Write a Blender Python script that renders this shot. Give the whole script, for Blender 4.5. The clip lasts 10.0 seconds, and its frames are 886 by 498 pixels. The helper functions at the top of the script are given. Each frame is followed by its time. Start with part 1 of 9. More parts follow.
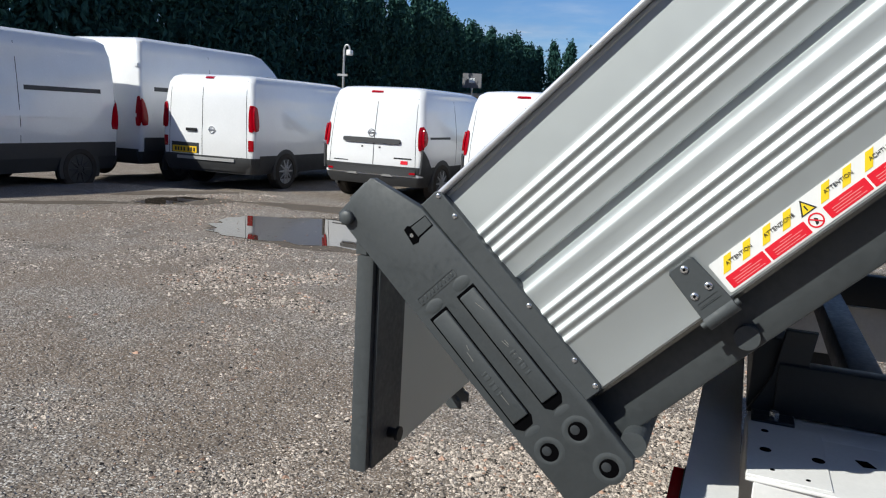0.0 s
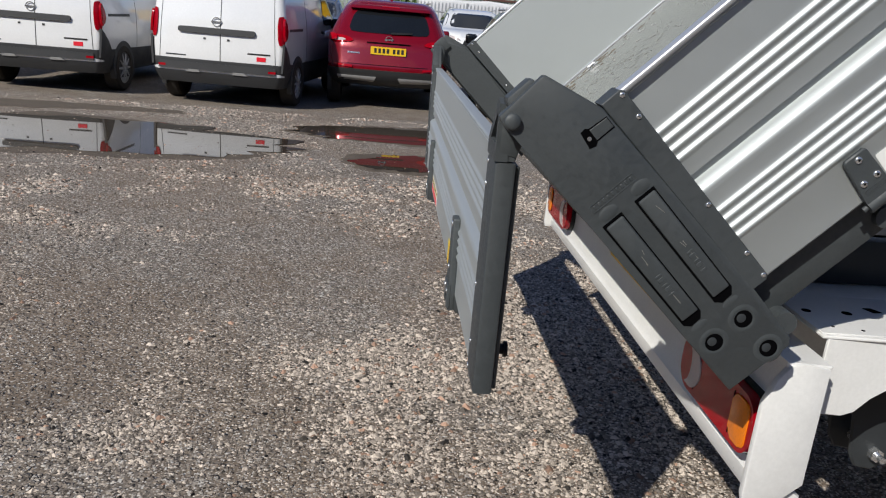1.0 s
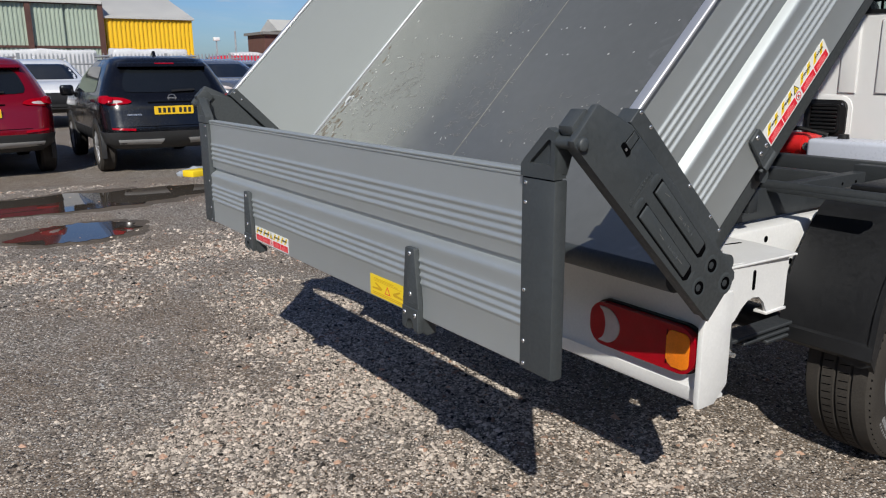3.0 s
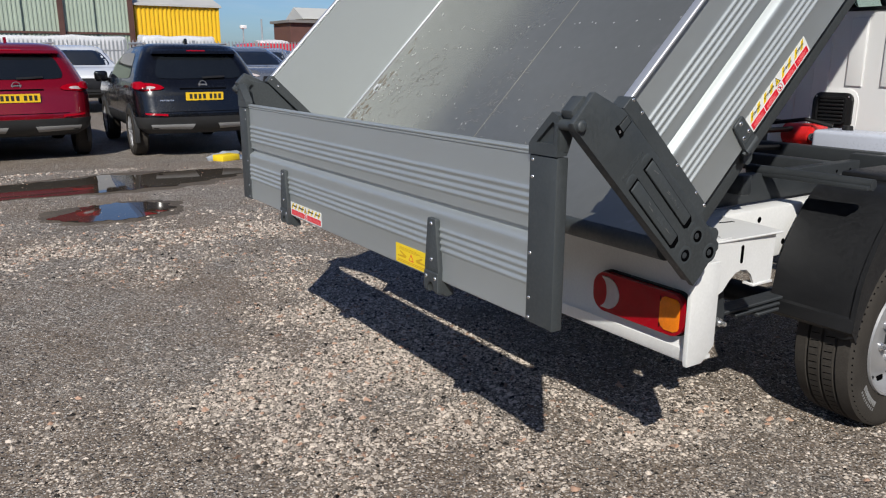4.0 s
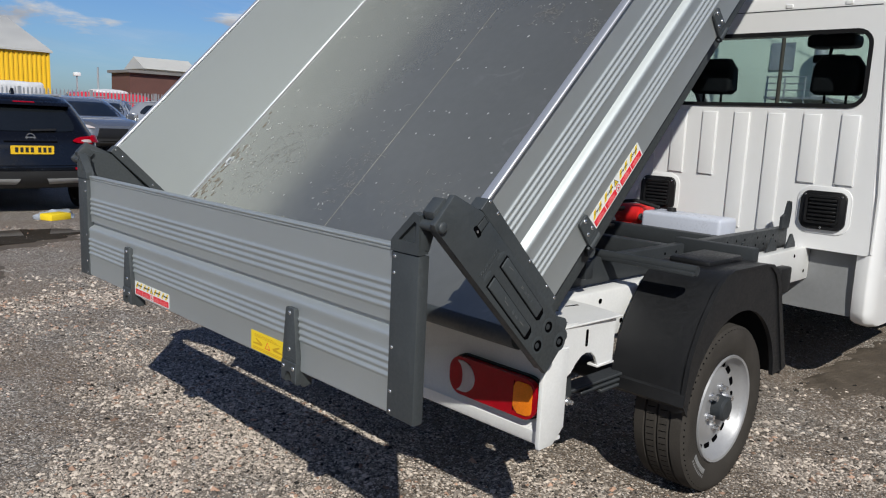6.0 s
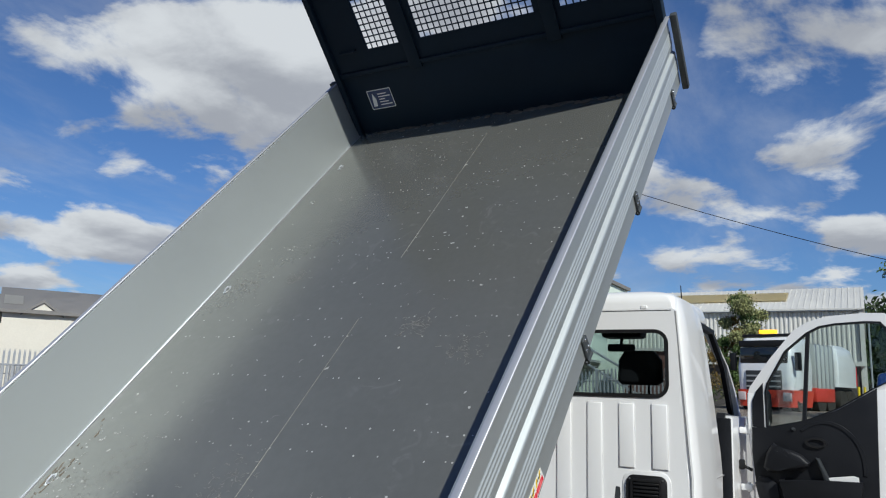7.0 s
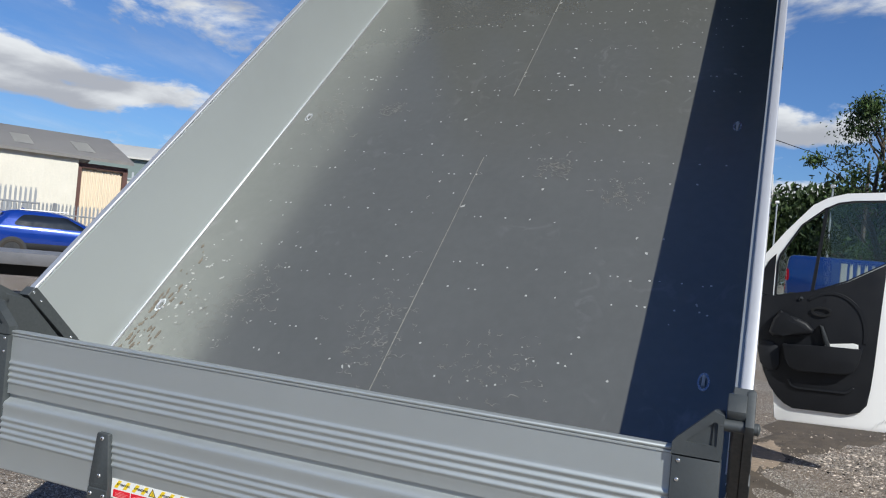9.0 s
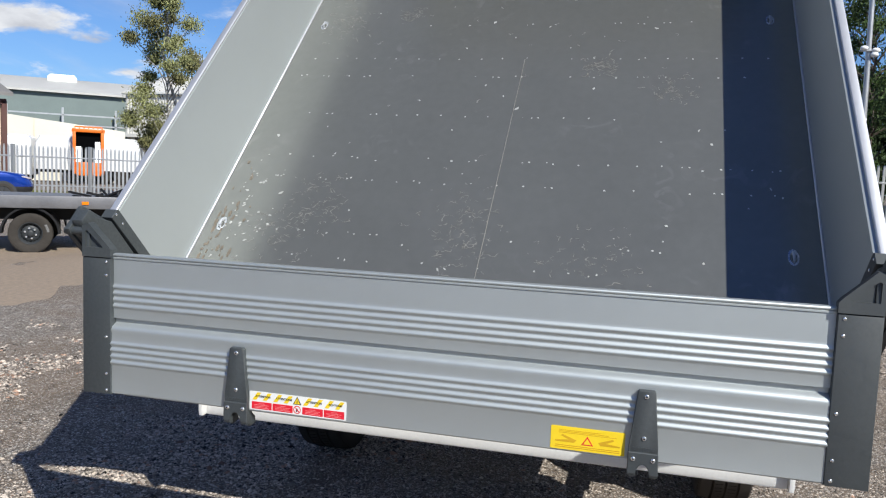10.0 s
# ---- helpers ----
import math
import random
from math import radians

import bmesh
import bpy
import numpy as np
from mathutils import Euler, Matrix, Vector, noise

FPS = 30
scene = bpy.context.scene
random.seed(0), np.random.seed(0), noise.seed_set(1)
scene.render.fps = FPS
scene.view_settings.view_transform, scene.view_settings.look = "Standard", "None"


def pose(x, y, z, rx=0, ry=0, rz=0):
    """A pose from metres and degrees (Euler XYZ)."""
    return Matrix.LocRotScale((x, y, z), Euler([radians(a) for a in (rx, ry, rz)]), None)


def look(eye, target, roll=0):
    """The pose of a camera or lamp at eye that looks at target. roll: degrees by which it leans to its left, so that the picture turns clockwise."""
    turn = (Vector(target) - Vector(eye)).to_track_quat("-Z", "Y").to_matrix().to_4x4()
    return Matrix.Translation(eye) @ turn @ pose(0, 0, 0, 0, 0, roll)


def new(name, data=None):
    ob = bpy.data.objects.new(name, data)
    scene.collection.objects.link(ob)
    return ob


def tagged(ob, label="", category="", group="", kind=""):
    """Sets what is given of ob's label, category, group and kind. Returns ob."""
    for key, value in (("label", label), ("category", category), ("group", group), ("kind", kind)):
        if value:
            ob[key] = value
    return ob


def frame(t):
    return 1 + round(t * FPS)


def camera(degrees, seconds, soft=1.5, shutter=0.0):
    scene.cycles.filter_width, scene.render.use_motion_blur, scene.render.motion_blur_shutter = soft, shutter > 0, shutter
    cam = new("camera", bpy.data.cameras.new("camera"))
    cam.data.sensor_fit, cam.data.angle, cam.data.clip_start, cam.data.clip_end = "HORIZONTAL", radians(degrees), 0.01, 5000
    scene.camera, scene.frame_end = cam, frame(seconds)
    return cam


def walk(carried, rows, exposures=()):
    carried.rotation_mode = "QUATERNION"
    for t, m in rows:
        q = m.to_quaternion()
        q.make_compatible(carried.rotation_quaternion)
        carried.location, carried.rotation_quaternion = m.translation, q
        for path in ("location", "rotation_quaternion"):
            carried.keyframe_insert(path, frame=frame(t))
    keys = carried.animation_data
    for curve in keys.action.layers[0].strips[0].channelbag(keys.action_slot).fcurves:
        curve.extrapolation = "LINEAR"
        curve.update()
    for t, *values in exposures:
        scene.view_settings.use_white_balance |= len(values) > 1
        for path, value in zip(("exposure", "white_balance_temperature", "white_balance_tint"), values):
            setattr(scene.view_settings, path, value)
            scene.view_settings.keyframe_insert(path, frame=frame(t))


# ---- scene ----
cam = camera(60.5, 10.0, 1.15)
PATH = [
    (0, (0.650, -2.273, 1.336), (-0.073, -0.441, 0.989), 3.2),
    (0.5, (0.238, -2.310, 1.300), (-0.125, -0.404, 0.816), 4.0),
    (1, (-0.165, -2.280, 1.295), (0.000, -0.373, 0.715), 4.9),
    (1.5, (-0.434, -2.257, 1.297), (0.193, -0.441, 0.741), 2.3),
    (2, (-0.628, -2.108, 1.296), (0.234, -0.375, 0.792), 0.1),
    (2.5, (-0.797, -2.080, 1.311), (0.263, -0.450, 0.842), -0.5),
    (2.7, (-0.889, -2.088, 1.305), (0.227, -0.495, 0.841), -0.5),
    (3.8, (-1.121, -2.341, 1.285), (-0.040, -0.726, 0.811), -0.1),
    (4, (-1.134, -2.356, 1.299), (-0.069, -0.735, 0.809), 0.1),
    (4.5, (-1.123, -2.378, 1.301), (-0.098, -0.739, 0.788), 0.0),
    (5, (-1.134, -2.389, 1.309), (-0.084, -0.767, 0.794), 0.5),
    (5.2, (-1.124, -2.384, 1.305), (-0.050, -0.775, 0.799), 0.8),
    (6.3, (-1.223, -2.271, 1.457), (0.319, -1.010, 1.280), 3.1),
    (6.5, (-1.291, -2.208, 1.504), (0.335, -1.045, 1.468), 3.1),
    (7, (-1.424, -2.020, 1.584), (0.293, -1.059, 1.942), 1.9),
    (7.5, (-1.391, -1.845, 1.646), (0.287, -0.962, 2.282), 1.6),
    (8, (-1.443, -1.653, 1.630), (0.246, -0.794, 2.268), 3.5),
    (8.5, (-1.590, -1.404, 1.507), (0.199, -0.581, 1.853), 4.5),
    (9, (-1.653, -1.103, 1.453), (0.199, -0.348, 1.463), 5.3),
    (9.5, (-1.695, -0.840, 1.404), (0.192, -0.185, 1.299), 4.7),
    (10, (-1.899, -0.524, 1.355), (0.029, -0.027, 1.169), 2.3),
]
GRADE = [(0.0, 0.20, 6180, 6), (0.8, -0.14, 6330, 9), (2.0, -0.14, 6300, 9), (5.2, -0.04, 6280, 9), (6.3, -0.20, 6150, 7), (7.5, -0.08, 6000, 5), (8.5, 0.0, 6050, 6), (9.3, 0.18, 6130, 7), (10.0, 0.28, 6150, 8)]
walk(cam, [(t, look(eye, target, roll)) for t, eye, target, roll in PATH], GRADE)

# ---- sky and sun ----
SUN = Vector((-0.496, -0.595, 0.632)).normalized()
world = bpy.data.worlds.new("sky")
scene.world = world
world.use_nodes = True
wn, wl = world.node_tree.nodes, world.node_tree.links
wn.clear()
sky = wn.new("ShaderNodeTexSky")
sky.sky_type, sky.sun_disc = "NISHITA", False
sky.sun_elevation = math.asin(SUN.z)
sky.sun_rotation = math.atan2(SUN.x, SUN.y)
sky.air_density, sky.dust_density, sky.ozone_density = 1.0, 0.6, 1.6
tc = wn.new("ShaderNodeTexCoord")
sep = wn.new("ShaderNodeSeparateXYZ")
wl.new(tc.outputs["Generated"], sep.inputs[0])


def wmath(op, a, b=None, clamp=False):
    n = wn.new("ShaderNodeMath")
    n.operation, n.use_clamp = op, clamp
    for k, v in enumerate((a, b)):
        if isinstance(v, (int, float)):
            n.inputs[k].default_value = v
        elif v is not None:
            wl.new(v, n.inputs[k])
    return n.outputs[0]


# the sky's dome is laid out on a flat cloud layer: direction / (height + 0.25)
den = wmath("ADD", wmath("MAXIMUM", sep.outputs[2], 0.0), 0.22)
flat = wn.new("ShaderNodeCombineXYZ")
wl.new(wmath("DIVIDE", sep.outputs[0], den), flat.inputs[0])
wl.new(wmath("DIVIDE", sep.outputs[1], den), flat.inputs[1])


def cloud_noise(scale, detail, rough, offset, stretch=(1, 1, 1)):
    mp = wn.new("ShaderNodeMapping")
    mp.inputs["Location"].default_value = offset
    mp.inputs["Scale"].default_value = stretch
    wl.new(flat.outputs[0], mp.inputs[0])
    n = wn.new("ShaderNodeTexNoise")
    n.inputs["Scale"].default_value, n.inputs["Detail"].default_value = scale, detail
    n.inputs["Roughness"].default_value = rough
    n.inputs["Distortion"].default_value = 0.25
    wl.new(mp.outputs[0], n.inputs["Vector"])
    return n.outputs[0]


def ramp(v, a, b):
    n = wn.new("ShaderNodeMapRange")
    n.interpolation_type = "SMOOTHSTEP"
    n.inputs[1].default_value, n.inputs[2].default_value = a, b
    wl.new(v, n.inputs[0])
    return n.outputs[0]


# banks of cloud: azimuth, height, half width and half depth in degrees, and how dense
BANKS = [(45, 22, 9.5, 6.5, 0.19), (40, 23.5, 7, 3.5, 0.10), (50, 19, 4, 2.5, 0.10), (40.5, 31, 2.2, 1.4, 0.15), (0, 28, 8.5, 6, 0.18), (-2, 24, 5, 3.5, 0.08),
         (51, 9, 7, 1.6, 0.15), (62, 10, 5, 1.5, 0.18), (59, 6.3, 3.5, 0.9, 0.16), (54, 11, 2.6, 1.4, 0.17), (14, 15, 4.5, 2.6, 0.17), (9, 9, 4.5, 1.4, 0.18),
         (49, 10.2, 7, 1.2, 0.12), (48, 7.8, 5, 1.0, 0.14), (2, 14, 3.5, 1.4, 0.13), (-2, 11, 5, 1.6, 0.19), (2, 7.6, 3.5, 1.7, 0.14), (45, 14, 11, 2.2, 0.07),
         (-3, 6.4, 3, 0.9, 0.14), (-2, 19, 8, 4.5, 0.08), (3, 17, 4, 2, 0.06), (41, 9, 4.5, 1.3, 0.13), (17.5, 31.5, 5, 3.5, 0.22), (29, 29.5, 3.5, 3, 0.20), (36, 28, 4, 3, 0.08), (75, 20, 8, 4, 0.12), (110, 26, 12, 6, 0.13), (-40, 25, 14, 7, 0.14), (200, 30, 16, 8, 0.12), (-100, 35, 14, 8, 0.12)]
nrm = wn.new("ShaderNodeVectorMath")
nrm.operation = "NORMALIZE"
wl.new(tc.outputs["Generated"], nrm.inputs[0])


def along(v):
    d = wn.new("ShaderNodeVectorMath")
    d.operation = "DOT_PRODUCT"
    wl.new(nrm.outputs[0], d.inputs[0])
    d.inputs[1].default_value = v
    return d.outputs["Value"]


body = cloud_noise(2.6, 11, 0.58, (1.3, 4.1, 0))
under = None
for az, el, wide, deep_, amount in BANKS:
    a, e = radians(az), radians(el)
    p, q = 1 / math.sin(radians(wide)), 1 / math.sin(radians(deep_))
    ax = along((-math.sin(a) * p, math.cos(a) * p, 0))
    up = along((-math.sin(e) * math.cos(a) * q, -math.sin(e) * math.sin(a) * q, math.cos(e) * q))
    front = wmath("GREATER_THAN", along((math.cos(e) * math.cos(a), math.cos(e) * math.sin(a), math.sin(e))), 0.5)
    lobe = wmath("MULTIPLY", front, ramp(wmath("ADD", wmath("MULTIPLY", ax, ax), wmath("MULTIPLY", up, up)), 1.6, 0.0))
    body = wmath("ADD", body, wmath("MULTIPLY", lobe, amount))
    low = wmath("MULTIPLY", lobe, up)
    under = low if under is None else wmath("ADD", under, low)
puffs = ramp(body, 0.555, 0.685)
wisps = ramp(cloud_noise(1.1, 8, 0.62, (7.7, 2.4, 0), (1.0, 2.2, 1)), 0.44, 0.74)
cover = wmath("MAXIMUM", puffs, wmath("MULTIPLY", wisps, 0.27))
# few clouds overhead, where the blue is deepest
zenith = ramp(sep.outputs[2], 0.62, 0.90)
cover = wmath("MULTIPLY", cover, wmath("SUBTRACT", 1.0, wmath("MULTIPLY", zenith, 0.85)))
shade = ramp(wmath("ADD", cloud_noise(2.6, 6, 0.58, (1.5, 4.4, 0)), wmath("MULTIPLY", under, 0.30)), 0.30, 0.66)
cloud = wn.new("ShaderNodeMix")
cloud.data_type = "RGBA"
cloud.inputs["A"].default_value = (6.5, 6.5, 7.0, 1)
cloud.inputs["B"].default_value = (12.0, 11.8, 11.8, 1)
wl.new(shade, cloud.inputs["Factor"])
deep = wn.new("ShaderNodeMix")
deep.data_type, deep.blend_type = "RGBA", "MULTIPLY"
deep.inputs["Factor"].default_value = 1.0
deep.inputs["B"].default_value = (0.77, 1.04, 1.50, 1)
wl.new(sky.outputs[0], deep.inputs["A"])
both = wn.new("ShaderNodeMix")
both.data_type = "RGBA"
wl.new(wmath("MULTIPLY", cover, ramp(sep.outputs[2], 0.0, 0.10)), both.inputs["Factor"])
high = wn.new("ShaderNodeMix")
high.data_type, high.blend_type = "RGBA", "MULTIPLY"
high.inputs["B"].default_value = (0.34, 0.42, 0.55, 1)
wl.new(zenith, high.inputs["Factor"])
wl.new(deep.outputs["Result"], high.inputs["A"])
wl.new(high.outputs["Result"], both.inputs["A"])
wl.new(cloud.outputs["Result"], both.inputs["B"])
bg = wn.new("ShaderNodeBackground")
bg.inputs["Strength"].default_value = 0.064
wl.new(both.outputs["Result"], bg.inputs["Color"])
wout = wn.new("ShaderNodeOutputWorld")
wl.new(bg.outputs[0], wout.inputs[0])

sun = new("sun", bpy.data.lights.new("sun", "SUN"))
sun.data.energy, sun.data.angle, sun.data.color = 5.0, radians(0.53), (1.0, 0.94, 0.84)
sun.matrix_world = look(SUN * 60, (0, 0, 0))

# ---- materials ----
def mat(name, col, rough=0.5, metal=0.0, var=0.12, scale=6.0, bump=0.0, bscale=80.0, coat=0.0, tint=None, random_amt=0.0, islands=False, spec=0.5, wear=0.0, even=False):
    """A painted, plastic or mineral surface: colour varied at two scales, roughness that follows, fine relief."""
    m = bpy.data.materials.new(name)
    m.use_nodes = True
    nt = m.node_tree
    n, l = nt.nodes, nt.links
    p = n["Principled BSDF"]
    p.inputs["Metallic"].default_value = metal
    p.inputs["Coat Weight"].default_value = coat
    p.inputs["Coat Roughness"].default_value = 0.04
    p.inputs["Specular IOR Level"].default_value = spec
    co = n.new("ShaderNodeTexCoord")
    big, fine = n.new("ShaderNodeTexNoise"), n.new("ShaderNodeTexNoise")
    for t, s, d in ((big, scale, 4), (fine, scale * 14, 6)):
        t.inputs["Scale"].default_value, t.inputs["Detail"].default_value = s, d
        l.new(co.outputs["Object"], t.inputs["Vector"])
    add = n.new("ShaderNodeMath")
    add.operation = "ADD"
    l.new(big.outputs[0], add.inputs[0])
    l.new(fine.outputs[0], add.inputs[1])
    rng = n.new("ShaderNodeMapRange")
    rng.inputs[1].default_value, rng.inputs[2].default_value = 0.6, 1.4
    l.new(add.outputs[0], rng.inputs[0])
    mix = n.new("ShaderNodeMix")
    mix.data_type = "RGBA"
    dark = tint or tuple(c * (1 - var) for c in col)
    mix.inputs["A"].default_value = (*(tint or dark), 1)
    mix.inputs["B"].default_value = (*(min(1, c * (1 + var * 0.6)) for c in col), 1)
    l.new(rng.outputs[0], mix.inputs["Factor"])
    out = mix.outputs["Result"]
    if random_amt:
        if islands:
            src = n.new("ShaderNodeNewGeometry").outputs["Random Per Island"]
        else:
            src = n.new("ShaderNodeObjectInfo").outputs["Random"]
        rr = n.new("ShaderNodeMapRange")
        rr.inputs[3].default_value, rr.inputs[4].default_value = 1 - random_amt, 1 + random_amt
        l.new(src, rr.inputs[0])
        mul = n.new("ShaderNodeMix")
        mul.data_type, mul.blend_type = "RGBA", "MULTIPLY"
        mul.inputs["Factor"].default_value = 1.0
        l.new(out, mul.inputs["A"])
        l.new(rr.outputs[0], mul.inputs["B"])
        out = mul.outputs["Result"]
    l.new(out, p.inputs["Base Color"])
    ro = n.new("ShaderNodeMapRange")
    ro.inputs[3].default_value, ro.inputs[4].default_value = max(0.02, rough * (1 - 0.35 - wear)), min(1, rough * (1.3 + wear))
    if even:
        ro.inputs[3].default_value, ro.inputs[4].default_value = rough * 0.95, rough * 1.05
    l.new(rng.outputs[0], ro.inputs[0])
    l.new(ro.outputs[0], p.inputs["Roughness"])
    if bump:
        bt = n.new("ShaderNodeTexNoise")
        bt.inputs["Scale"].default_value, bt.inputs["Detail"].default_value = bscale, 5
        l.new(co.outputs["Object"], bt.inputs["Vector"])
        bp = n.new("ShaderNodeBump")
        bp.inputs["Strength"].default_value, bp.inputs["Distance"].default_value = bump, 0.01
        l.new(bt.outputs[0], bp.inputs["Height"])
        l.new(bp.outputs[0], p.inputs["Normal"])
    return m


def glass(name, tint=(0.8, 0.88, 0.85), rough=0.0):
    m = bpy.data.materials.new(name)
    m.use_nodes = True
    n, l = m.node_tree.nodes, m.node_tree.links
    n.remove(n["Principled BSDF"])
    clear, gloss, mix, fr = n.new("ShaderNodeBsdfTransparent"), n.new("ShaderNodeBsdfGlossy"), n.new("ShaderNodeMixShader"), n.new("ShaderNodeFresnel")
    clear.inputs[0].default_value = (*tint, 1)
    gloss.inputs["Roughness"].default_value = 0.01
    fr.inputs[0].default_value = 1.5
    l.new(fr.outputs[0], mix.inputs[0])
    l.new(clear.outputs[0], mix.inputs[1])
    l.new(gloss.outputs[0], mix.inputs[2])
    l.new(mix.outputs[0], n["Material Output"].inputs[0])
    return m


def lens(name, col):
    return mat(name, col, 0.07, var=0.25, scale=25, spec=0.26)


M_PANEL = mat("silver_panel", (0.520, 0.552, 0.556), 0.55, 0.75, 0.02, 2.2, even=True)
M_BEAD = mat("bare_aluminium", (0.62, 0.63, 0.66), 0.46, 0.70, 0.03, 3, even=True)
M_ANTH = mat("anthracite_paint", (0.034, 0.041, 0.045), 0.66, 0.0, 0.05, 7, 0.012, 300, spec=0.9)
M_FRAME = mat("subframe_paint", (0.034, 0.038, 0.042), 0.5, 0.0, 0.15, 6, 0.05, 120, spec=0.3)
M_HEAD = mat("headboard_paint", (0.010, 0.021, 0.036), 0.5, 0.0, 0.15, 4, 0.04, 160, spec=0.15)
M_WHITE = mat("white_paint", (0.80, 0.80, 0.80), 0.30, 0.0, 0.012, 1.5, coat=0.5, even=True)
M_CHASSIS = mat("white_chassis_paint", (0.74, 0.74, 0.73), 0.42, 0.0, 0.08, 9, 0.03, 120)
M_BLACK = mat("black_plastic", (0.012, 0.012, 0.013), 0.5, 0.0, 0.2, 10, 0.06, 400, spec=0.28)
M_TYRE = mat("tyre_rubber", (0.050, 0.045, 0.040), 0.85, 0.0, 0.35, 12, 0.15, 200, spec=0.12)
M_TYREMARK = mat("worn_sidewall_print", (0.20, 0.20, 0.20), 0.7, 0, 0.3, 60)
M_SEAM = mat("body_seam_sealer", (0.30, 0.30, 0.31), 0.6, 0, 0.1, 8)
M_GUARD = mat("mudguard_plastic", (0.013, 0.0135, 0.015), 0.46, 0.0, 0.2, 5, 0.08, 500, spec=0.36)
M_RIM = mat("silver_rim", (0.36, 0.36, 0.37), 0.42, 0.35, 0.1, 8)
M_STEEL = mat("zinc_rivet", (0.75, 0.76, 0.78), 0.25, 0.9, 0.1, 40)
M_RED = lens("red_lens", (0.32, 0.001, 0.008))
M_AMBER = lens("amber_lens", (0.85, 0.22, 0.01))
M_CLEAR = lens("clear_lens", (0.50, 0.44, 0.44))
M_YELLOW = mat("yellow_sticker", (0.86, 0.62, 0.02), 0.4, var=0.05)
M_REDST = mat("red_print", (0.72, 0.012, 0.03), 0.4, var=0.05)
M_REDLINE = mat("pale_red_print", (0.80, 0.30, 0.30), 0.4, var=0.05)
M_WST = mat("white_sticker", (0.82, 0.82, 0.80), 0.35, var=0.03)
M_INK = mat("black_print", (0.02, 0.02, 0.02), 0.5, var=0.1)
M_PLATE = mat("yellow_plate", (0.80, 0.50, 0.02), 0.35, var=0.05)
M_REDP = mat("red_plastic", (0.62, 0.02, 0.02), 0.35, var=0.1)
M_TANK = mat("translucent_tank", (0.52, 0.55, 0.64), 0.35, var=0.06)
M_GLASS = glass("window_glass", (0.80, 0.85, 0.84))
M_DARKGLASS = mat("privacy_glass", (0.010, 0.012, 0.014), 0.04, var=0.2, spec=0.8)
M_TRIM = mat("cabin_trim", (0.011, 0.012, 0.015), 0.5, var=0.2, bump=0.1, bscale=300, spec=0.25)
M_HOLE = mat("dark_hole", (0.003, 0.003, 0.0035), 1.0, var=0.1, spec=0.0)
M_REDBAND = mat("red_reflective_band", (0.55, 0.06, 0.04), 0.45, var=0.15, scale=20)
M_UNDER = mat("grey_underbody", (0.22, 0.225, 0.23), 0.6, var=0.12, scale=3)
M_BLUEST = mat("blue_sticker", (0.03, 0.05, 0.13), 0.4, var=0.1)


def floor_steel():
    """Grey-painted steel bed floor: half-gloss, scuffed, with pale dust and flat dents."""
    m = mat("bed_floor_paint", (0.262, 0.266, 0.247), 0.25, 0.65, 0.10, 2.0, 0.0, even=True)
    n, l = m.node_tree.nodes, m.node_tree.links
    p = n["Principled BSDF"]
    co = n.new("ShaderNodeTexCoord")
    scuff = n.new("ShaderNodeTexNoise")
    scuff.inputs["Scale"].default_value, scuff.inputs["Detail"].default_value, scuff.inputs["Distortion"].default_value = 9.0, 9, 1.8
    patch = n.new("ShaderNodeTexNoise")
    patch.inputs["Scale"].default_value, patch.inputs["Detail"].default_value = 2.3, 3
    for t in (scuff, patch):
        l.new(co.outputs["Object"], t.inputs["Vector"])
    a, b = n.new("ShaderNodeMapRange"), n.new("ShaderNodeMapRange")
    a.inputs[1].default_value, a.inputs[2].default_value = 0.56, 0.70
    b.inputs[1].default_value, b.inputs[2].default_value = 0.52, 0.68
    l.new(scuff.outputs[0], a.inputs[0])
    l.new(patch.outputs[0], b.inputs[0])
    f = n.new("ShaderNodeMath")
    f.operation = "MULTIPLY"
    l.new(a.outputs[0], f.inputs[0])
    l.new(b.outputs[0], f.inputs[1])
    f2 = n.new("ShaderNodeMath")
    f2.operation = "MULTIPLY"
    f2.inputs[1].default_value = 0.55
    l.new(f.outputs[0], f2.inputs[0])
    mix = n.new("ShaderNodeMix")
    mix.data_type = "RGBA"
    mix.inputs["B"].default_value = (0.42, 0.42, 0.40, 1)
    l.new(p.inputs["Base Color"].links[0].from_socket, mix.inputs["A"])
    l.new(f2.outputs[0], mix.inputs["Factor"])
    l.new(mix.outputs["Result"], p.inputs["Base Color"])
    dent = n.new("ShaderNodeTexNoise")
    dent.inputs["Scale"].default_value, dent.inputs["Detail"].default_value = 3.0, 2
    l.new(co.outputs["Object"], dent.inputs["Vector"])
    bp = n.new("ShaderNodeBump")
    bp.inputs["Strength"].default_value, bp.inputs["Distance"].default_value = 0.12, 0.02
    l.new(dent.outputs[0], bp.inputs["Height"])
    l.new(bp.outputs[0], p.inputs["Normal"])
    return m


M_FLOOR = floor_steel()
M_SCUFF = mat("bare_scuffed_metal", (0.46, 0.46, 0.44), 0.5, 0.2, 0.3, 60)
M_SCRAPE = mat("faint_scrape", (0.27, 0.262, 0.24), 0.45, 0.3, 0.4, 40)


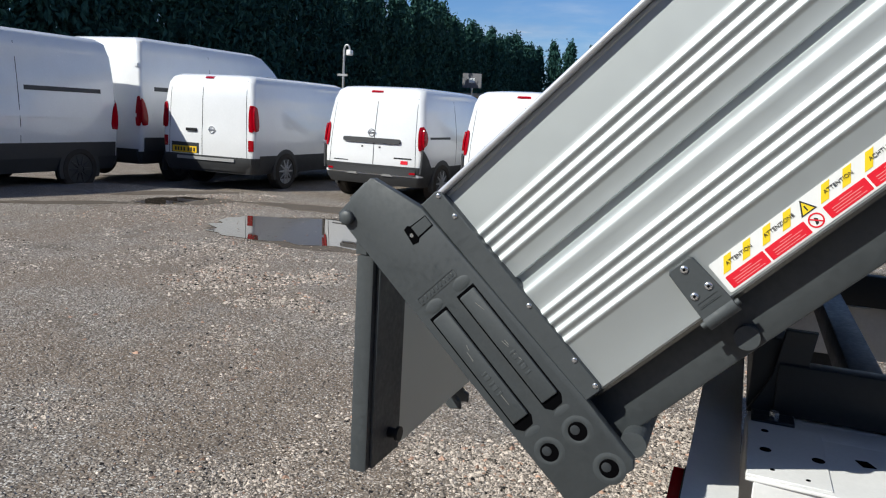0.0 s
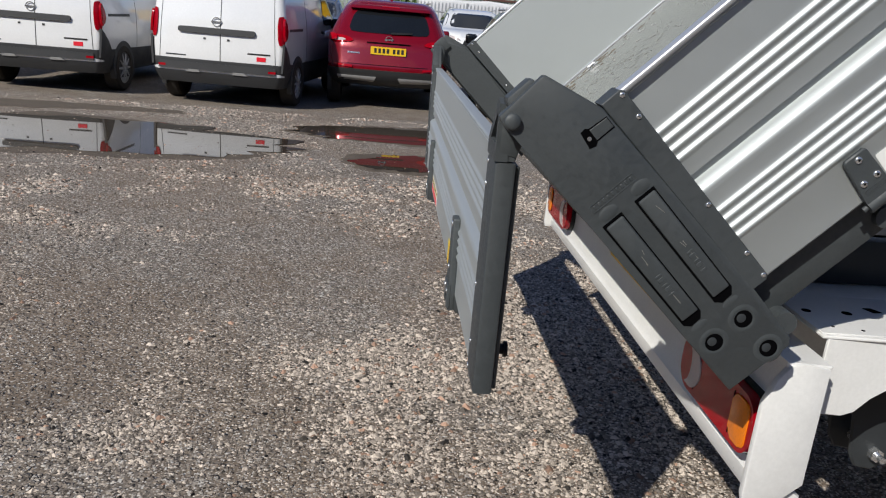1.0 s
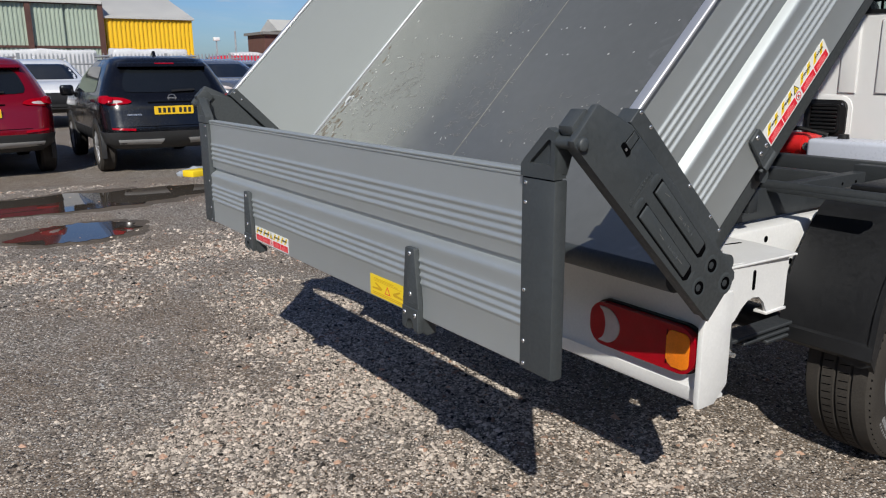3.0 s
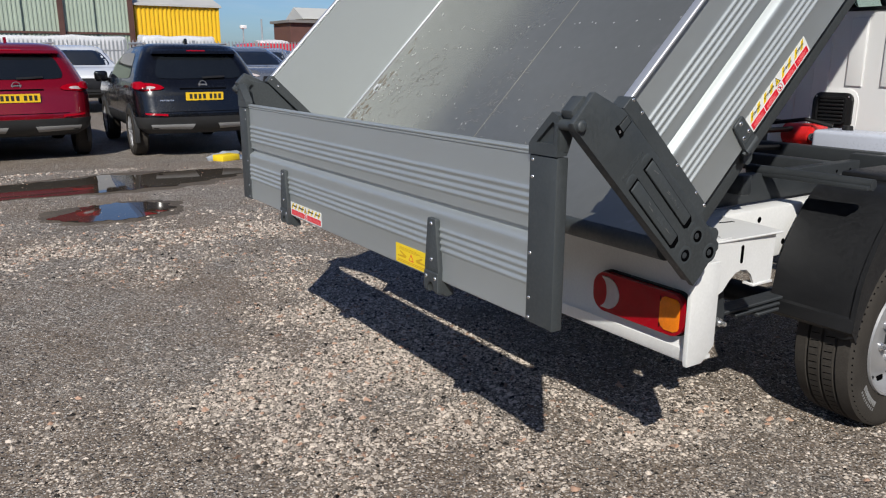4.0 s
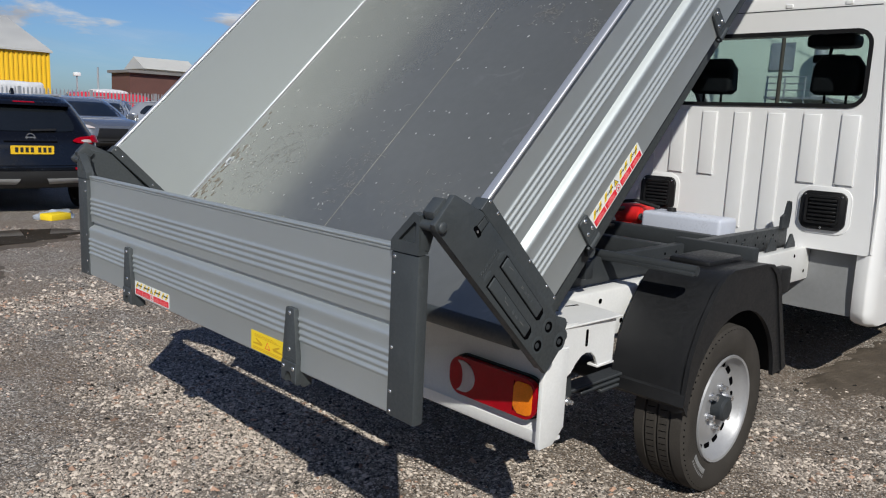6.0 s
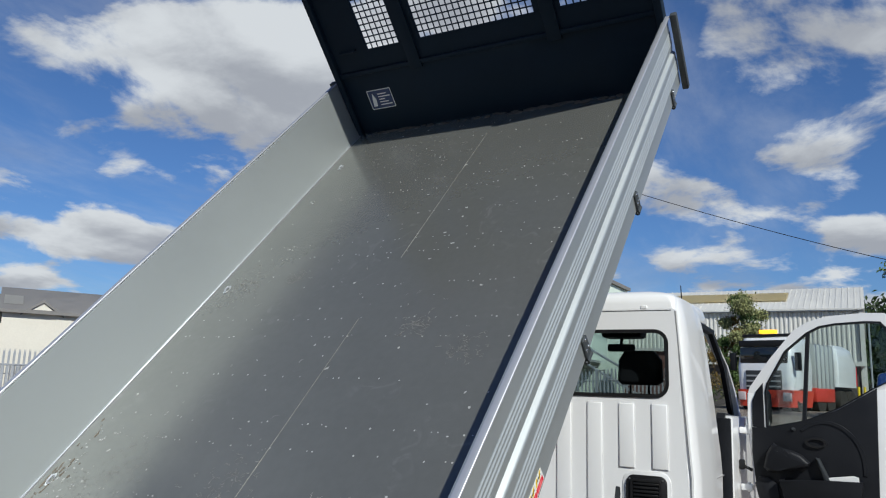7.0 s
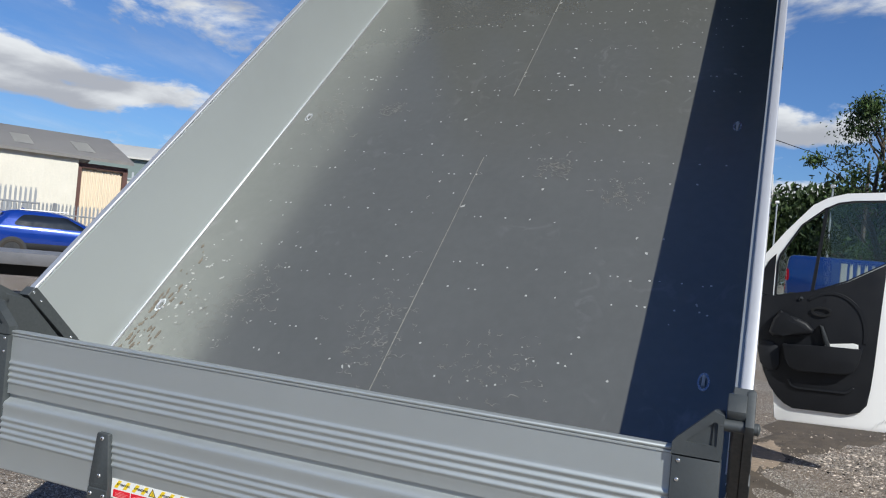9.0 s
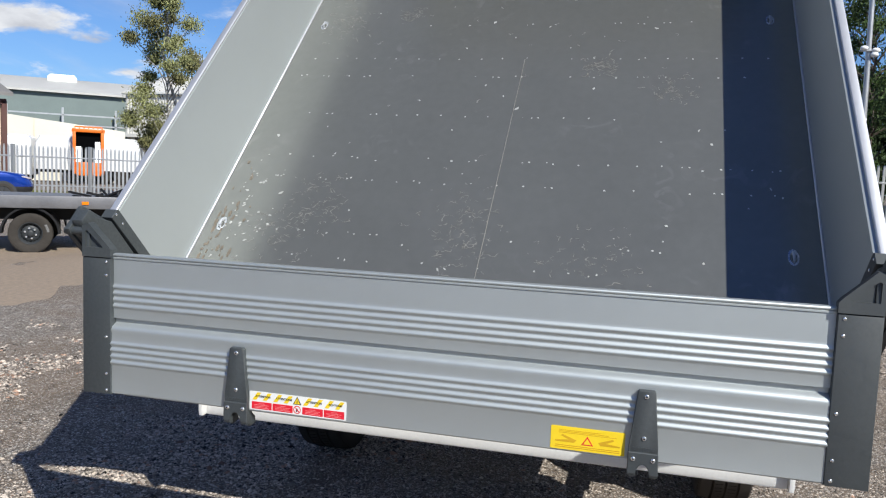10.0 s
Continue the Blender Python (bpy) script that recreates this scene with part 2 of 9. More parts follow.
def gravel(name, stones=True):
    """Compacted hardcore: crushed stone in grey, white and rust, with brown earth and damp patches between."""
    m = bpy.data.materials.new(name)
    m.use_nodes = True
    n, l = m.node_tree.nodes, m.node_tree.links
    p = n["Principled BSDF"]
    co = n.new("ShaderNodeTexCoord")

    def noise_tex(scale, detail=5, rough=0.6):
        t = n.new("ShaderNodeTexNoise")
        t.inputs["Scale"].default_value, t.inputs["Detail"].default_value, t.inputs["Roughness"].default_value = scale, detail, rough
        l.new(co.outputs["Object"], t.inputs["Vector"])
        return t.outputs[0]

    def rng(v, a, b, c=0.0, d=1.0):
        t = n.new("ShaderNodeMapRange")
        for k, x in enumerate((a, b, c, d)):
            t.inputs[k + 1].default_value = x
        l.new(v, t.inputs[0])
        return t.outputs[0]

    def mix(f, a, b, mode="MIX"):
        t = n.new("ShaderNodeMix")
        t.data_type, t.blend_type = "RGBA", mode
        for k, x in (("Factor", f), ("A", a), ("B", b)):
            if isinstance(x, tuple):
                t.inputs[k].default_value = (*x, 1)
            elif isinstance(x, float):
                t.inputs[k].default_value = x
            else:
                l.new(x, t.inputs[k])
        return t.outputs["Result"]

    earth = mix(rng(noise_tex(0.9, 6), 0.35, 0.65), (0.088, 0.068, 0.052), (0.190, 0.162, 0.134))
    earth = mix(rng(noise_tex(45.0, 6, 0.75), 0.38, 0.66), mix(0.70, earth, (0.045, 0.036, 0.030)), mix(0.35, earth, (0.46, 0.42, 0.36)))
    heights = []
    col = earth
    dirt = rng(noise_tex(0.75, 9, 0.68), 0.44, 0.53)
    for sc, lo in ((17.0, 0.93), (34.0, 0.66), (66.0, 0.20), (130.0, 0.10)):
        if sc > 100:
            soil = mix(rng(noise_tex(11.0, 5), 0.3, 0.7), (0.120, 0.086, 0.060), (0.215, 0.162, 0.116))
            col = mix(rng(dirt, 0, 1, 0, 0.82), col, soil)
        v = n.new("ShaderNodeTexVoronoi")
        v.inputs["Scale"].default_value = sc
        l.new(co.outputs["Object"], v.inputs["Vector"])
        s = n.new("ShaderNodeSeparateColor")
        l.new(v.outputs["Color"], s.inputs[0])
        tone = n.new("ShaderNodeValToRGB")
        e = tone.color_ramp.elements
        e[0].position, e[0].color = 0.0, (0.05, 0.042, 0.036, 1)
        e[1].position, e[1].color = 1.0, (0.72, 0.69, 0.64, 1)
        for pos, c in ((0.40, (0.195, 0.172, 0.150, 1)), (0.68, (0.33, 0.275, 0.228, 1)), (0.86, (0.48, 0.45, 0.41, 1))):
            x = e.new(pos)
            x.color = c
        l.new(s.outputs[0], tone.inputs[0])
        body = rng(v.outputs["Distance"], 0.44, 0.60, 1.0, 0.0)
        keep = n.new("ShaderNodeMath")
        keep.operation = "MULTIPLY"
        l.new(body, keep.inputs[0])
        l.new(rng(s.outputs[1], lo, lo + 0.05), keep.inputs[1])
        col = mix(keep.outputs[0], col, tone.outputs[0])
        h = n.new("ShaderNodeMath")
        h.operation = "MULTIPLY"
        h.inputs[1].default_value = 30.0 / sc
        l.new(keep.outputs[0], h.inputs[0])
        heights.append(h.outputs[0])
    col = mix(rng(noise_tex(1.7, 7, 0.65), 0.56, 0.70, 0, 0.6), col, (0.085, 0.068, 0.054))
    col = mix(0.08, col, (0.250, 0.196, 0.148))
    l.new(col, p.inputs["Base Color"])
    p.inputs["Roughness"].default_value = 0.85
    p.inputs["Specular IOR Level"].default_value = 0.3
    hs = n.new("ShaderNodeMath")
    hs.operation = "ADD"
    l.new(heights[1], hs.inputs[0])
    l.new(heights[2], hs.inputs[1])
    bp = n.new("ShaderNodeBump")
    bp.inputs["Strength"].default_value, bp.inputs["Distance"].default_value = 1.0, 0.013
    l.new(hs.outputs[0], bp.inputs["Height"])
    l.new(bp.outputs[0], p.inputs["Normal"])
    return m


M_GRAVEL = gravel("gravel_ground")
M_RUSTSTONE = mat("rust_stone", (0.36, 0.23, 0.165), 0.8, 0, 0.35, 40, 0.1, 200, random_amt=0.5, islands=True, spec=0.3)
M_STONE = mat("crushed_stone", (0.348, 0.300, 0.255), 0.8, 0, 0.35, 40, 0.1, 200, random_amt=1.0, islands=True, spec=0.3)
M_WATER = mat("muddy_water", (0.050, 0.040, 0.030), 0.015, 0, 0.25, 0.8, spec=0.5)
M_WATER.node_tree.nodes["Principled BSDF"].inputs["IOR"].default_value = 1.36
M_EARTH = mat("dry_earth", (0.31, 0.245, 0.185), 0.9, 0, 0.4, 20, 0.4, 80, spec=0.2)
M_SHADEWALL = mat("dark_shade_wall", (0.050, 0.055, 0.058), 0.7, 0, 0.2, 0.8)
M_DIRT = mat("dried_dirt", (0.17, 0.145, 0.115), 0.9, 0, 0.4, 30, 0.2, 120, spec=0.2)
M_MUD = mat("wet_mud", (0.115, 0.094, 0.074), 0.8, 0, 0.55, 7, 0.9, 45, spec=0.2)

# ---- building helpers ----
def finish(bm, smooth=38.0):
    bmesh.ops.recalc_face_normals(bm, faces=bm.faces)
    lim = radians(smooth)
    for f in bm.faces:
        f.smooth = smooth > 0
    for e in bm.edges:
        if len(e.link_faces) == 2:
            e.smooth = e.calc_face_angle(0) < lim
    return bm


def mesh_of(name, bm, material, smooth=38.0):
    finish(bm, smooth)
    me = bpy.data.meshes.new(name)
    bm.to_mesh(me)
    bm.free()
    me.materials.append(material)
    return me


def part(name, bm, material, parent=None, label="", xf=None, smooth=38.0):
    """Links a bmesh as ONE mesh object, under a thing or a part where one is given."""
    if xf is not None:
        bmesh.ops.transform(bm, matrix=xf, verts=bm.verts)
    ob = new(name, mesh_of(name, bm, material, smooth))
    if parent is not None:
        ob.parent = parent
        ob.matrix_parent_inverse = Matrix()
    if label:
        ob["label"] = label
    return ob


def shared(name, me, parent, m):
    """Another object on the same mesh, at the pose m."""
    ob = new(name, me)
    ob.parent = parent
    ob.matrix_basis = m
    return ob


def thing(name, label, category, group="", kind="", at=None):
    ob = new(name)
    ob.empty_display_size = 0.2
    if at is not None:
        ob.matrix_basis = at
    return tagged(ob, label, category, group, kind)


def solid(name, bm, material, label, category, kind="", group="", at=None, smooth=38.0):
    ob = part(name, bm, material, smooth=smooth)
    if at is not None:
        ob.matrix_basis = at
    return tagged(ob, label, category, group, kind)


def box(bm, x0, x1, y0, y1, z0, z1, bevel=0.0, seg=2):
    vs = [bm.verts.new((x, y, z)) for x in (x0, x1) for y in (y0, y1) for z in (z0, z1)]
    fs = [bm.faces.new([vs[i] for i in f]) for f in ((0, 1, 3, 2), (4, 6, 7, 5), (0, 4, 5, 1), (2, 3, 7, 6), (0, 2, 6, 4), (1, 5, 7, 3))]
    if bevel:
        es = list({e for f in fs for e in f.edges})
        bmesh.ops.bevel(bm, geom=es, offset=bevel, segments=seg, affect="EDGES", profile=0.5)
    return bm


def prism(bm, poly, axis, a, b, bevel=0.0, seg=2):
    """A polygon pushed along an axis. x: points are (y, z); y: (x, z); z: (x, y)."""
    put = {"x": lambda p, t: (t, p[0], p[1]), "y": lambda p, t: (p[0], t, p[1]), "z": lambda p, t: (p[0], p[1], t)}[axis]
    lo, hi = [bm.verts.new(put(p, a)) for p in poly], [bm.verts.new(put(p, b)) for p in poly]
    n = len(poly)
    fs = [bm.faces.new(lo), bm.faces.new(hi[::-1])]
    fs += [bm.faces.new((lo[i], hi[i], hi[(i + 1) % n], lo[(i + 1) % n])) for i in range(n)]
    if bevel:
        es = list({e for f in fs[:2] for e in f.edges})
        bmesh.ops.bevel(bm, geom=es, offset=bevel, segments=seg, affect="EDGES", profile=0.5)
    return bm


def tube(bm, p0, p1, r0, r1=None, seg=16, caps=True):
    p0, p1 = Vector(p0), Vector(p1)
    d = p1 - p0
    m = Matrix.Translation((p0 + p1) / 2) @ d.to_track_quat("Z", "Y").to_matrix().to_4x4()
    bmesh.ops.create_cone(bm, cap_ends=caps, segments=seg, radius1=r0, radius2=r0 if r1 is None else r1, depth=d.length, matrix=m)
    return bm


def lathe(bm, profile, seg=48, axis="y", first=True, last=True):
    """Turns (radius, along) points round an axis."""
    rings = []
    for r, a in profile:
        ring = []
        for k in range(seg):
            t = 2 * math.pi * k / seg
            c, s = r * math.cos(t), r * math.sin(t)
            ring.append(bm.verts.new({"y": (c, a, s), "x": (a, c, s), "z": (c, s, a)}[axis]))
        rings.append(ring)
    for a, b in zip(rings, rings[1:]):
        for k in range(seg):
            bm.faces.new((a[k], a[(k + 1) % seg], b[(k + 1) % seg], b[k]))
    for ring, shut in ((rings[0], first), (rings[-1], last)):
        if shut:
            bm.faces.new(ring)
    return bm


def rounded(x0, x1, y0, y1, r, seg=5):
    """The points of a rectangle with round corners."""
    out = []
    for cx, cy, a in ((x1 - r, y1 - r, 0), (x0 + r, y1 - r, 90), (x0 + r, y0 + r, 180), (x1 - r, y0 + r, 270)):
        for k in range(seg + 1):
            t = radians(a + 90 * k / seg)
            out.append((cx + r * math.cos(t), cy + r * math.sin(t)))
    return out


def plate_with_hole(bm, outer, hole, axis, a, b):
    """A flat plate with a hole in it: both outlines have the same number of points, in the same order."""
    put = {"x": lambda p, t: (t, p[0], p[1]), "y": lambda p, t: (p[0], t, p[1]), "z": lambda p, t: (p[0], p[1], t)}[axis]
    n = len(outer)
    r = [[bm.verts.new(put(p, t)) for p in ring] for ring, t in ((outer, a), (hole, a), (outer, b), (hole, b))]
    for i in range(n):
        j = (i + 1) % n
        bm.faces.new((r[0][i], r[0][j], r[1][j], r[1][i]))
        bm.faces.new((r[2][i], r[3][i], r[3][j], r[2][j]))
        bm.faces.new((r[0][i], r[2][i], r[2][j], r[0][j]))
        bm.faces.new((r[1][i], r[1][j], r[3][j], r[3][i]))
    return bm


def lettering(name, text, size, material, parent, m, squeeze=1.0, label=""):
    cu = bpy.data.curves.new(name, "FONT")
    cu.body, cu.size, cu.align_x, cu.align_y, cu.extrude = text, size, "CENTER", "CENTER", 0.0004
    ob = bpy.data.objects.new(name, cu)
    me = bpy.data.meshes.new_from_object(ob)
    bpy.data.objects.remove(ob)
    me.materials.append(material)
    out = new(name, me)
    out.parent = parent
    out.matrix_basis = m @ Matrix.Diagonal((squeeze, 1, 1, 1))
    if label:
        out["label"] = label
    return out


def disc_mesh(name, r, h, material, seg=10):
    """A domed button along +z: rivets and bolt heads."""
    bm = bmesh.new()
    lathe(bm, [(r, 0), (r, h * 0.4), (r * 0.75, h * 0.85), (r * 0.3, h)], seg, "z")
    return mesh_of(name, bm, material, 60)


TURN_X = Matrix.Rotation(radians(-90), 4, "Y")  # +z of a button to -x

# ---- the tipper truck: x forward, y to its left, the tailgate's rear face at x = 0 ----
truck = thing("tipper_truck", "white single-cab tipper truck with its grey aluminium bed raised", "truck")
TIP = radians(45.16)
BED = Matrix.Translation((0.495, 0, 0.965)) @ Matrix.Rotation(-TIP, 4, "Y")
LEN = 3.42          # bed floor's rear end to the headboard
RIVET = disc_mesh("rivet", 0.0046, 0.0022, M_STEEL)
CLIPBOLT = disc_mesh("bolt", 0.0062, 0.0030, M_STEEL, 14)
SOCKET = disc_mesh("bolt_socket", 0.0026, 0.0006, M_HOLE, 6)


def ribbed(h, t=0.022):
    """The dropside section, as (outwards, down): bead, smooth band, four ribs, step, four ribs, smooth band."""
    k = h / 0.4155
    pts = [(-0.010, 0.0), (0.001, -0.001), (0.003, -0.003), (0.003, -0.007), (0.000, -0.009), (0.0, -0.076 * k)]

    def ribs(a, d, n=4, pitch=0.0192):
        for q in range(n * 8 + 1):
            pts.append((d + 0.0023 * (1 - math.cos(2 * math.pi * q / 8)), (a - q * pitch / 8) * k))

    ribs(-0.0825, 0.0)
    pts.extend((d, v * k) for d, v in ((0.0, -0.1855), (-0.009, -0.188), (-0.010, -0.200), (-0.004, -0.204), (0.006, -0.209), (0.010, -0.214), (0.0115, -0.220), (0.010, -0.229), (0.010, -0.246)))
    ribs(-0.2525, 0.010, 4, 0.0190)
    pts.extend([(0.010, -h + 0.004), (0.006, -h), (-t, -h), (-t, -0.004)])
    return pts


def splay(bm, s):
    """The bed widens a little towards the headboard, its left side's top most."""
    for v in bm.verts:
        u = max(0.0, v.co.x)
        v.co.y += s * u * (0.0085 if s < 0 else 0.0095 + 0.022 * max(0.0, v.co.z))
    return bm


# -- bed --
bm = bmesh.new()
prism(bm, [(-0.16, -1.078), (0.0, -1.100), (LEN, -1.128), (LEN, 1.134), (0.0, 1.100), (-0.16, 1.078)], "z", -0.022, -0.012)
bed_floor = part("bed_floor", bm, M_FLOOR, truck, "scuffed dark grey steel floor", BED)
# rear sill under the floor's end, rolled over
bm = bmesh.new()
tube(bm, (-0.155, -1.06, -0.052), (-0.155, 1.06, -0.052), 0.040, seg=20)
box(bm, -0.155, -0.02, -1.06, 1.06, -0.10, -0.024, 0.006)
part("rear_sill", bm, M_ANTH, truck, "dark rolled steel edge of the bed floor", BED)
# floor seams: a welded bead in stretches along the middle, a flat joint across the rear
for u0, u1 in ((0.0, 1.30), (1.78, 2.60), (2.62, 3.12)):
    bm = bmesh.new()
    box(bm, u0, u1, -0.0013, 0.0013, -0.013, -0.0105, 0.0004, 1)
    part("seam", bm, M_SCRAPE, bed_floor, "pale weld seam", BED)
for s in (-1, 1):
    bm = bmesh.new()
    box(bm, -0.02, LEN, s * 1.0865 - 0.0035, s * 1.0865 + 0.0035, -0.013, -0.005, 0.002, 1)
    splay(bm, s)
    part("edge_strip", bm, M_BEAD, bed_floor, "bright edge strip along the floor", BED)
# rows of small spot marks over the cross-bearers, joined: they cannot be counted
rnd = random.Random(5)
verts, faces = [], []


def fleck(u, y, r, k=6, stretch=1.0, turn=0.0):
    b = len(verts)
    for i in range(k):
        a = 2 * math.pi * i / k
        q = r * rnd.uniform(0.6, 1.2)
        px, py = q * math.cos(a) * stretch, q * math.sin(a)
        verts.append((u + px * math.cos(turn) - py * math.sin(turn), y + px * math.sin(turn) + py * math.cos(turn), -0.0112))
    faces.append(tuple(range(b, b + k)))


for u, share in ((0.14, 0.5), (0.26, 0.4), (0.535, 0.9), (0.66, 0.85), (0.92, 0.6), (1.18, 0.9), (1.305, 0.92), (1.56, 0.5), (1.83, 0.9), (1.95, 0.92), (2.21, 0.6), (2.475, 0.9), (2.60, 0.9), (2.86, 0.5), (3.12, 0.85)):
    for k in range(21):
        if rnd.random() < share:
            y = -0.985 + k * 0.098 + rnd.uniform(-0.008, 0.008)
            fleck(u + rnd.uniform(-0.006, 0.006), y, rnd.uniform(0.0034, 0.0052))
            if rnd.random() < 0.3:
                fleck(u + rnd.uniform(-0.006, 0.006), y + 0.025, rnd.uniform(0.003, 0.0045))
for k in range(90):
    fleck(rnd.uniform(0, LEN - 0.1), rnd.uniform(-0.98, 1.0), rnd.choice((0.003, 0.004, 0.005, 0.006)), 7, rnd.uniform(0.6, 2.2), rnd.uniform(0, 3.1))

for k in range(45):
    fleck(abs(rnd.gauss(0.30, 0.17)), 1.02 - abs(rnd.gauss(0, 0.11)), rnd.uniform(0.002, 0.0065), 7, rnd.uniform(0.7, 2.4), rnd.uniform(0, 3.1))
me = bpy.data.meshes.new("chip_mark")
me.from_pydata(verts, [], faces)
me.transform(BED)
me.materials.append(M_SCUFF)
ob = new("chip_mark", me)
ob.parent = bed_floor
tagged(ob, "small pale spot welds and chips", kind="stuff")
verts, faces = [], []


def scuff_arc(u, y, r, a0, sweep, w):
    """A ragged curved scrape of uneven width, as left by shovels and stones."""
    n = 6
    line = []
    for i in range(n + 1):
        a, q = a0 + sweep * i / n, r * rnd.uniform(0.75, 1.25)
        t = w * rnd.uniform(0.2, 1.0) * (1 - abs(2 * i / n - 1) ** 2) + 0.0003
        line.append((u + q * math.cos(a), y + 1.3 * q * math.sin(a), u + (q + t) * math.cos(a), y + 1.3 * (q + t) * math.sin(a)))
    for p, q in zip(line, line[1:]):
        if rnd.random() < 0.85:
            b = len(verts)
            verts.extend([(p[0], p[1], -0.0113), (p[2], p[3], -0.0113), (q[2], q[3], -0.0113), (q[0], q[1], -0.0113)])
            faces.append((b, b + 1, b + 2, b + 3))


for k in range(760):
    cu, cy, ru, ry = rnd.choice(((0.30, 0.76, 0.22, 0.14), (0.22, 0.80, 0.16, 0.20), (0.40, 0.66, 0.20, 0.08), (1.62, 0.93, 0.14, 0.10), (1.56, 0.88, 0.14, 0.12), (0.22, 0.08, 0.14, 0.14), (0.38, 0.10, 0.16, 0.12), (0.20, -0.36, 0.14, 0.22), (1.25, -0.33, 0.06, 0.06), (1.1, -0.62, 0.10, 0.10), (1.65, 0.6, 0.05, 0.06), (1.6, 0.0, 1.4, 0.95), (2.9, 0.2, 0.4, 0.8), (3.0, 0.5, 0.2, 0.5)))
    scuff_arc(cu + rnd.gauss(0, 0.5) * ru, max(-1.0, min(1.0, cy + rnd.gauss(0, 0.5) * ry)), rnd.uniform(0.005, 0.028), rnd.uniform(0, 6.28), rnd.uniform(0.5, 2.2), rnd.uniform(0.0015, 0.0055))
me = bpy.data.meshes.new("scuff_mark")
me.from_pydata(verts, [], faces)
me.transform(BED)
me.materials.append(M_SCRAPE)
ob = new("scuff_mark", me)
ob.parent = bed_floor
tagged(ob, "faint curved scrapes", kind="stuff")

# lashing rings in recessed cups
cup, ring = bmesh.new(), bmesh.new()
lathe(cup, [(0.016, -0.002), (0.017, 0.0012), (0.012, 0.0014), (0.010, -0.003)], 20, "z")
for v in cup.verts:
    v.co.x *= 2.0
tube(ring, (-0.016, 0, 0.010), (0.016, 0, 0.010), 0.0045, seg=8)
tube(ring, (-0.016, 0, -0.002), (-0.016, 0, 0.010), 0.0045, seg=8)
tube(ring, (0.016, 0, -0.002), (0.016, 0, 0.010), 0.0045, seg=8)
cup_me, ring_me = mesh_of("ring_cup", cup, M_STEEL), mesh_of("ring", ring, M_BEAD)
for u in (0.27, 1.57, 2.91):
    for y in (-1.0, 1.02):
        c = shared("ring_cup", cup_me, bed_floor, BED @ Matrix.Translation((u, y, -0.0115)))
        shared("lashing_ring", ring_me, bed_floor, BED @ Matrix.Translation((u, y, -0.0115)))

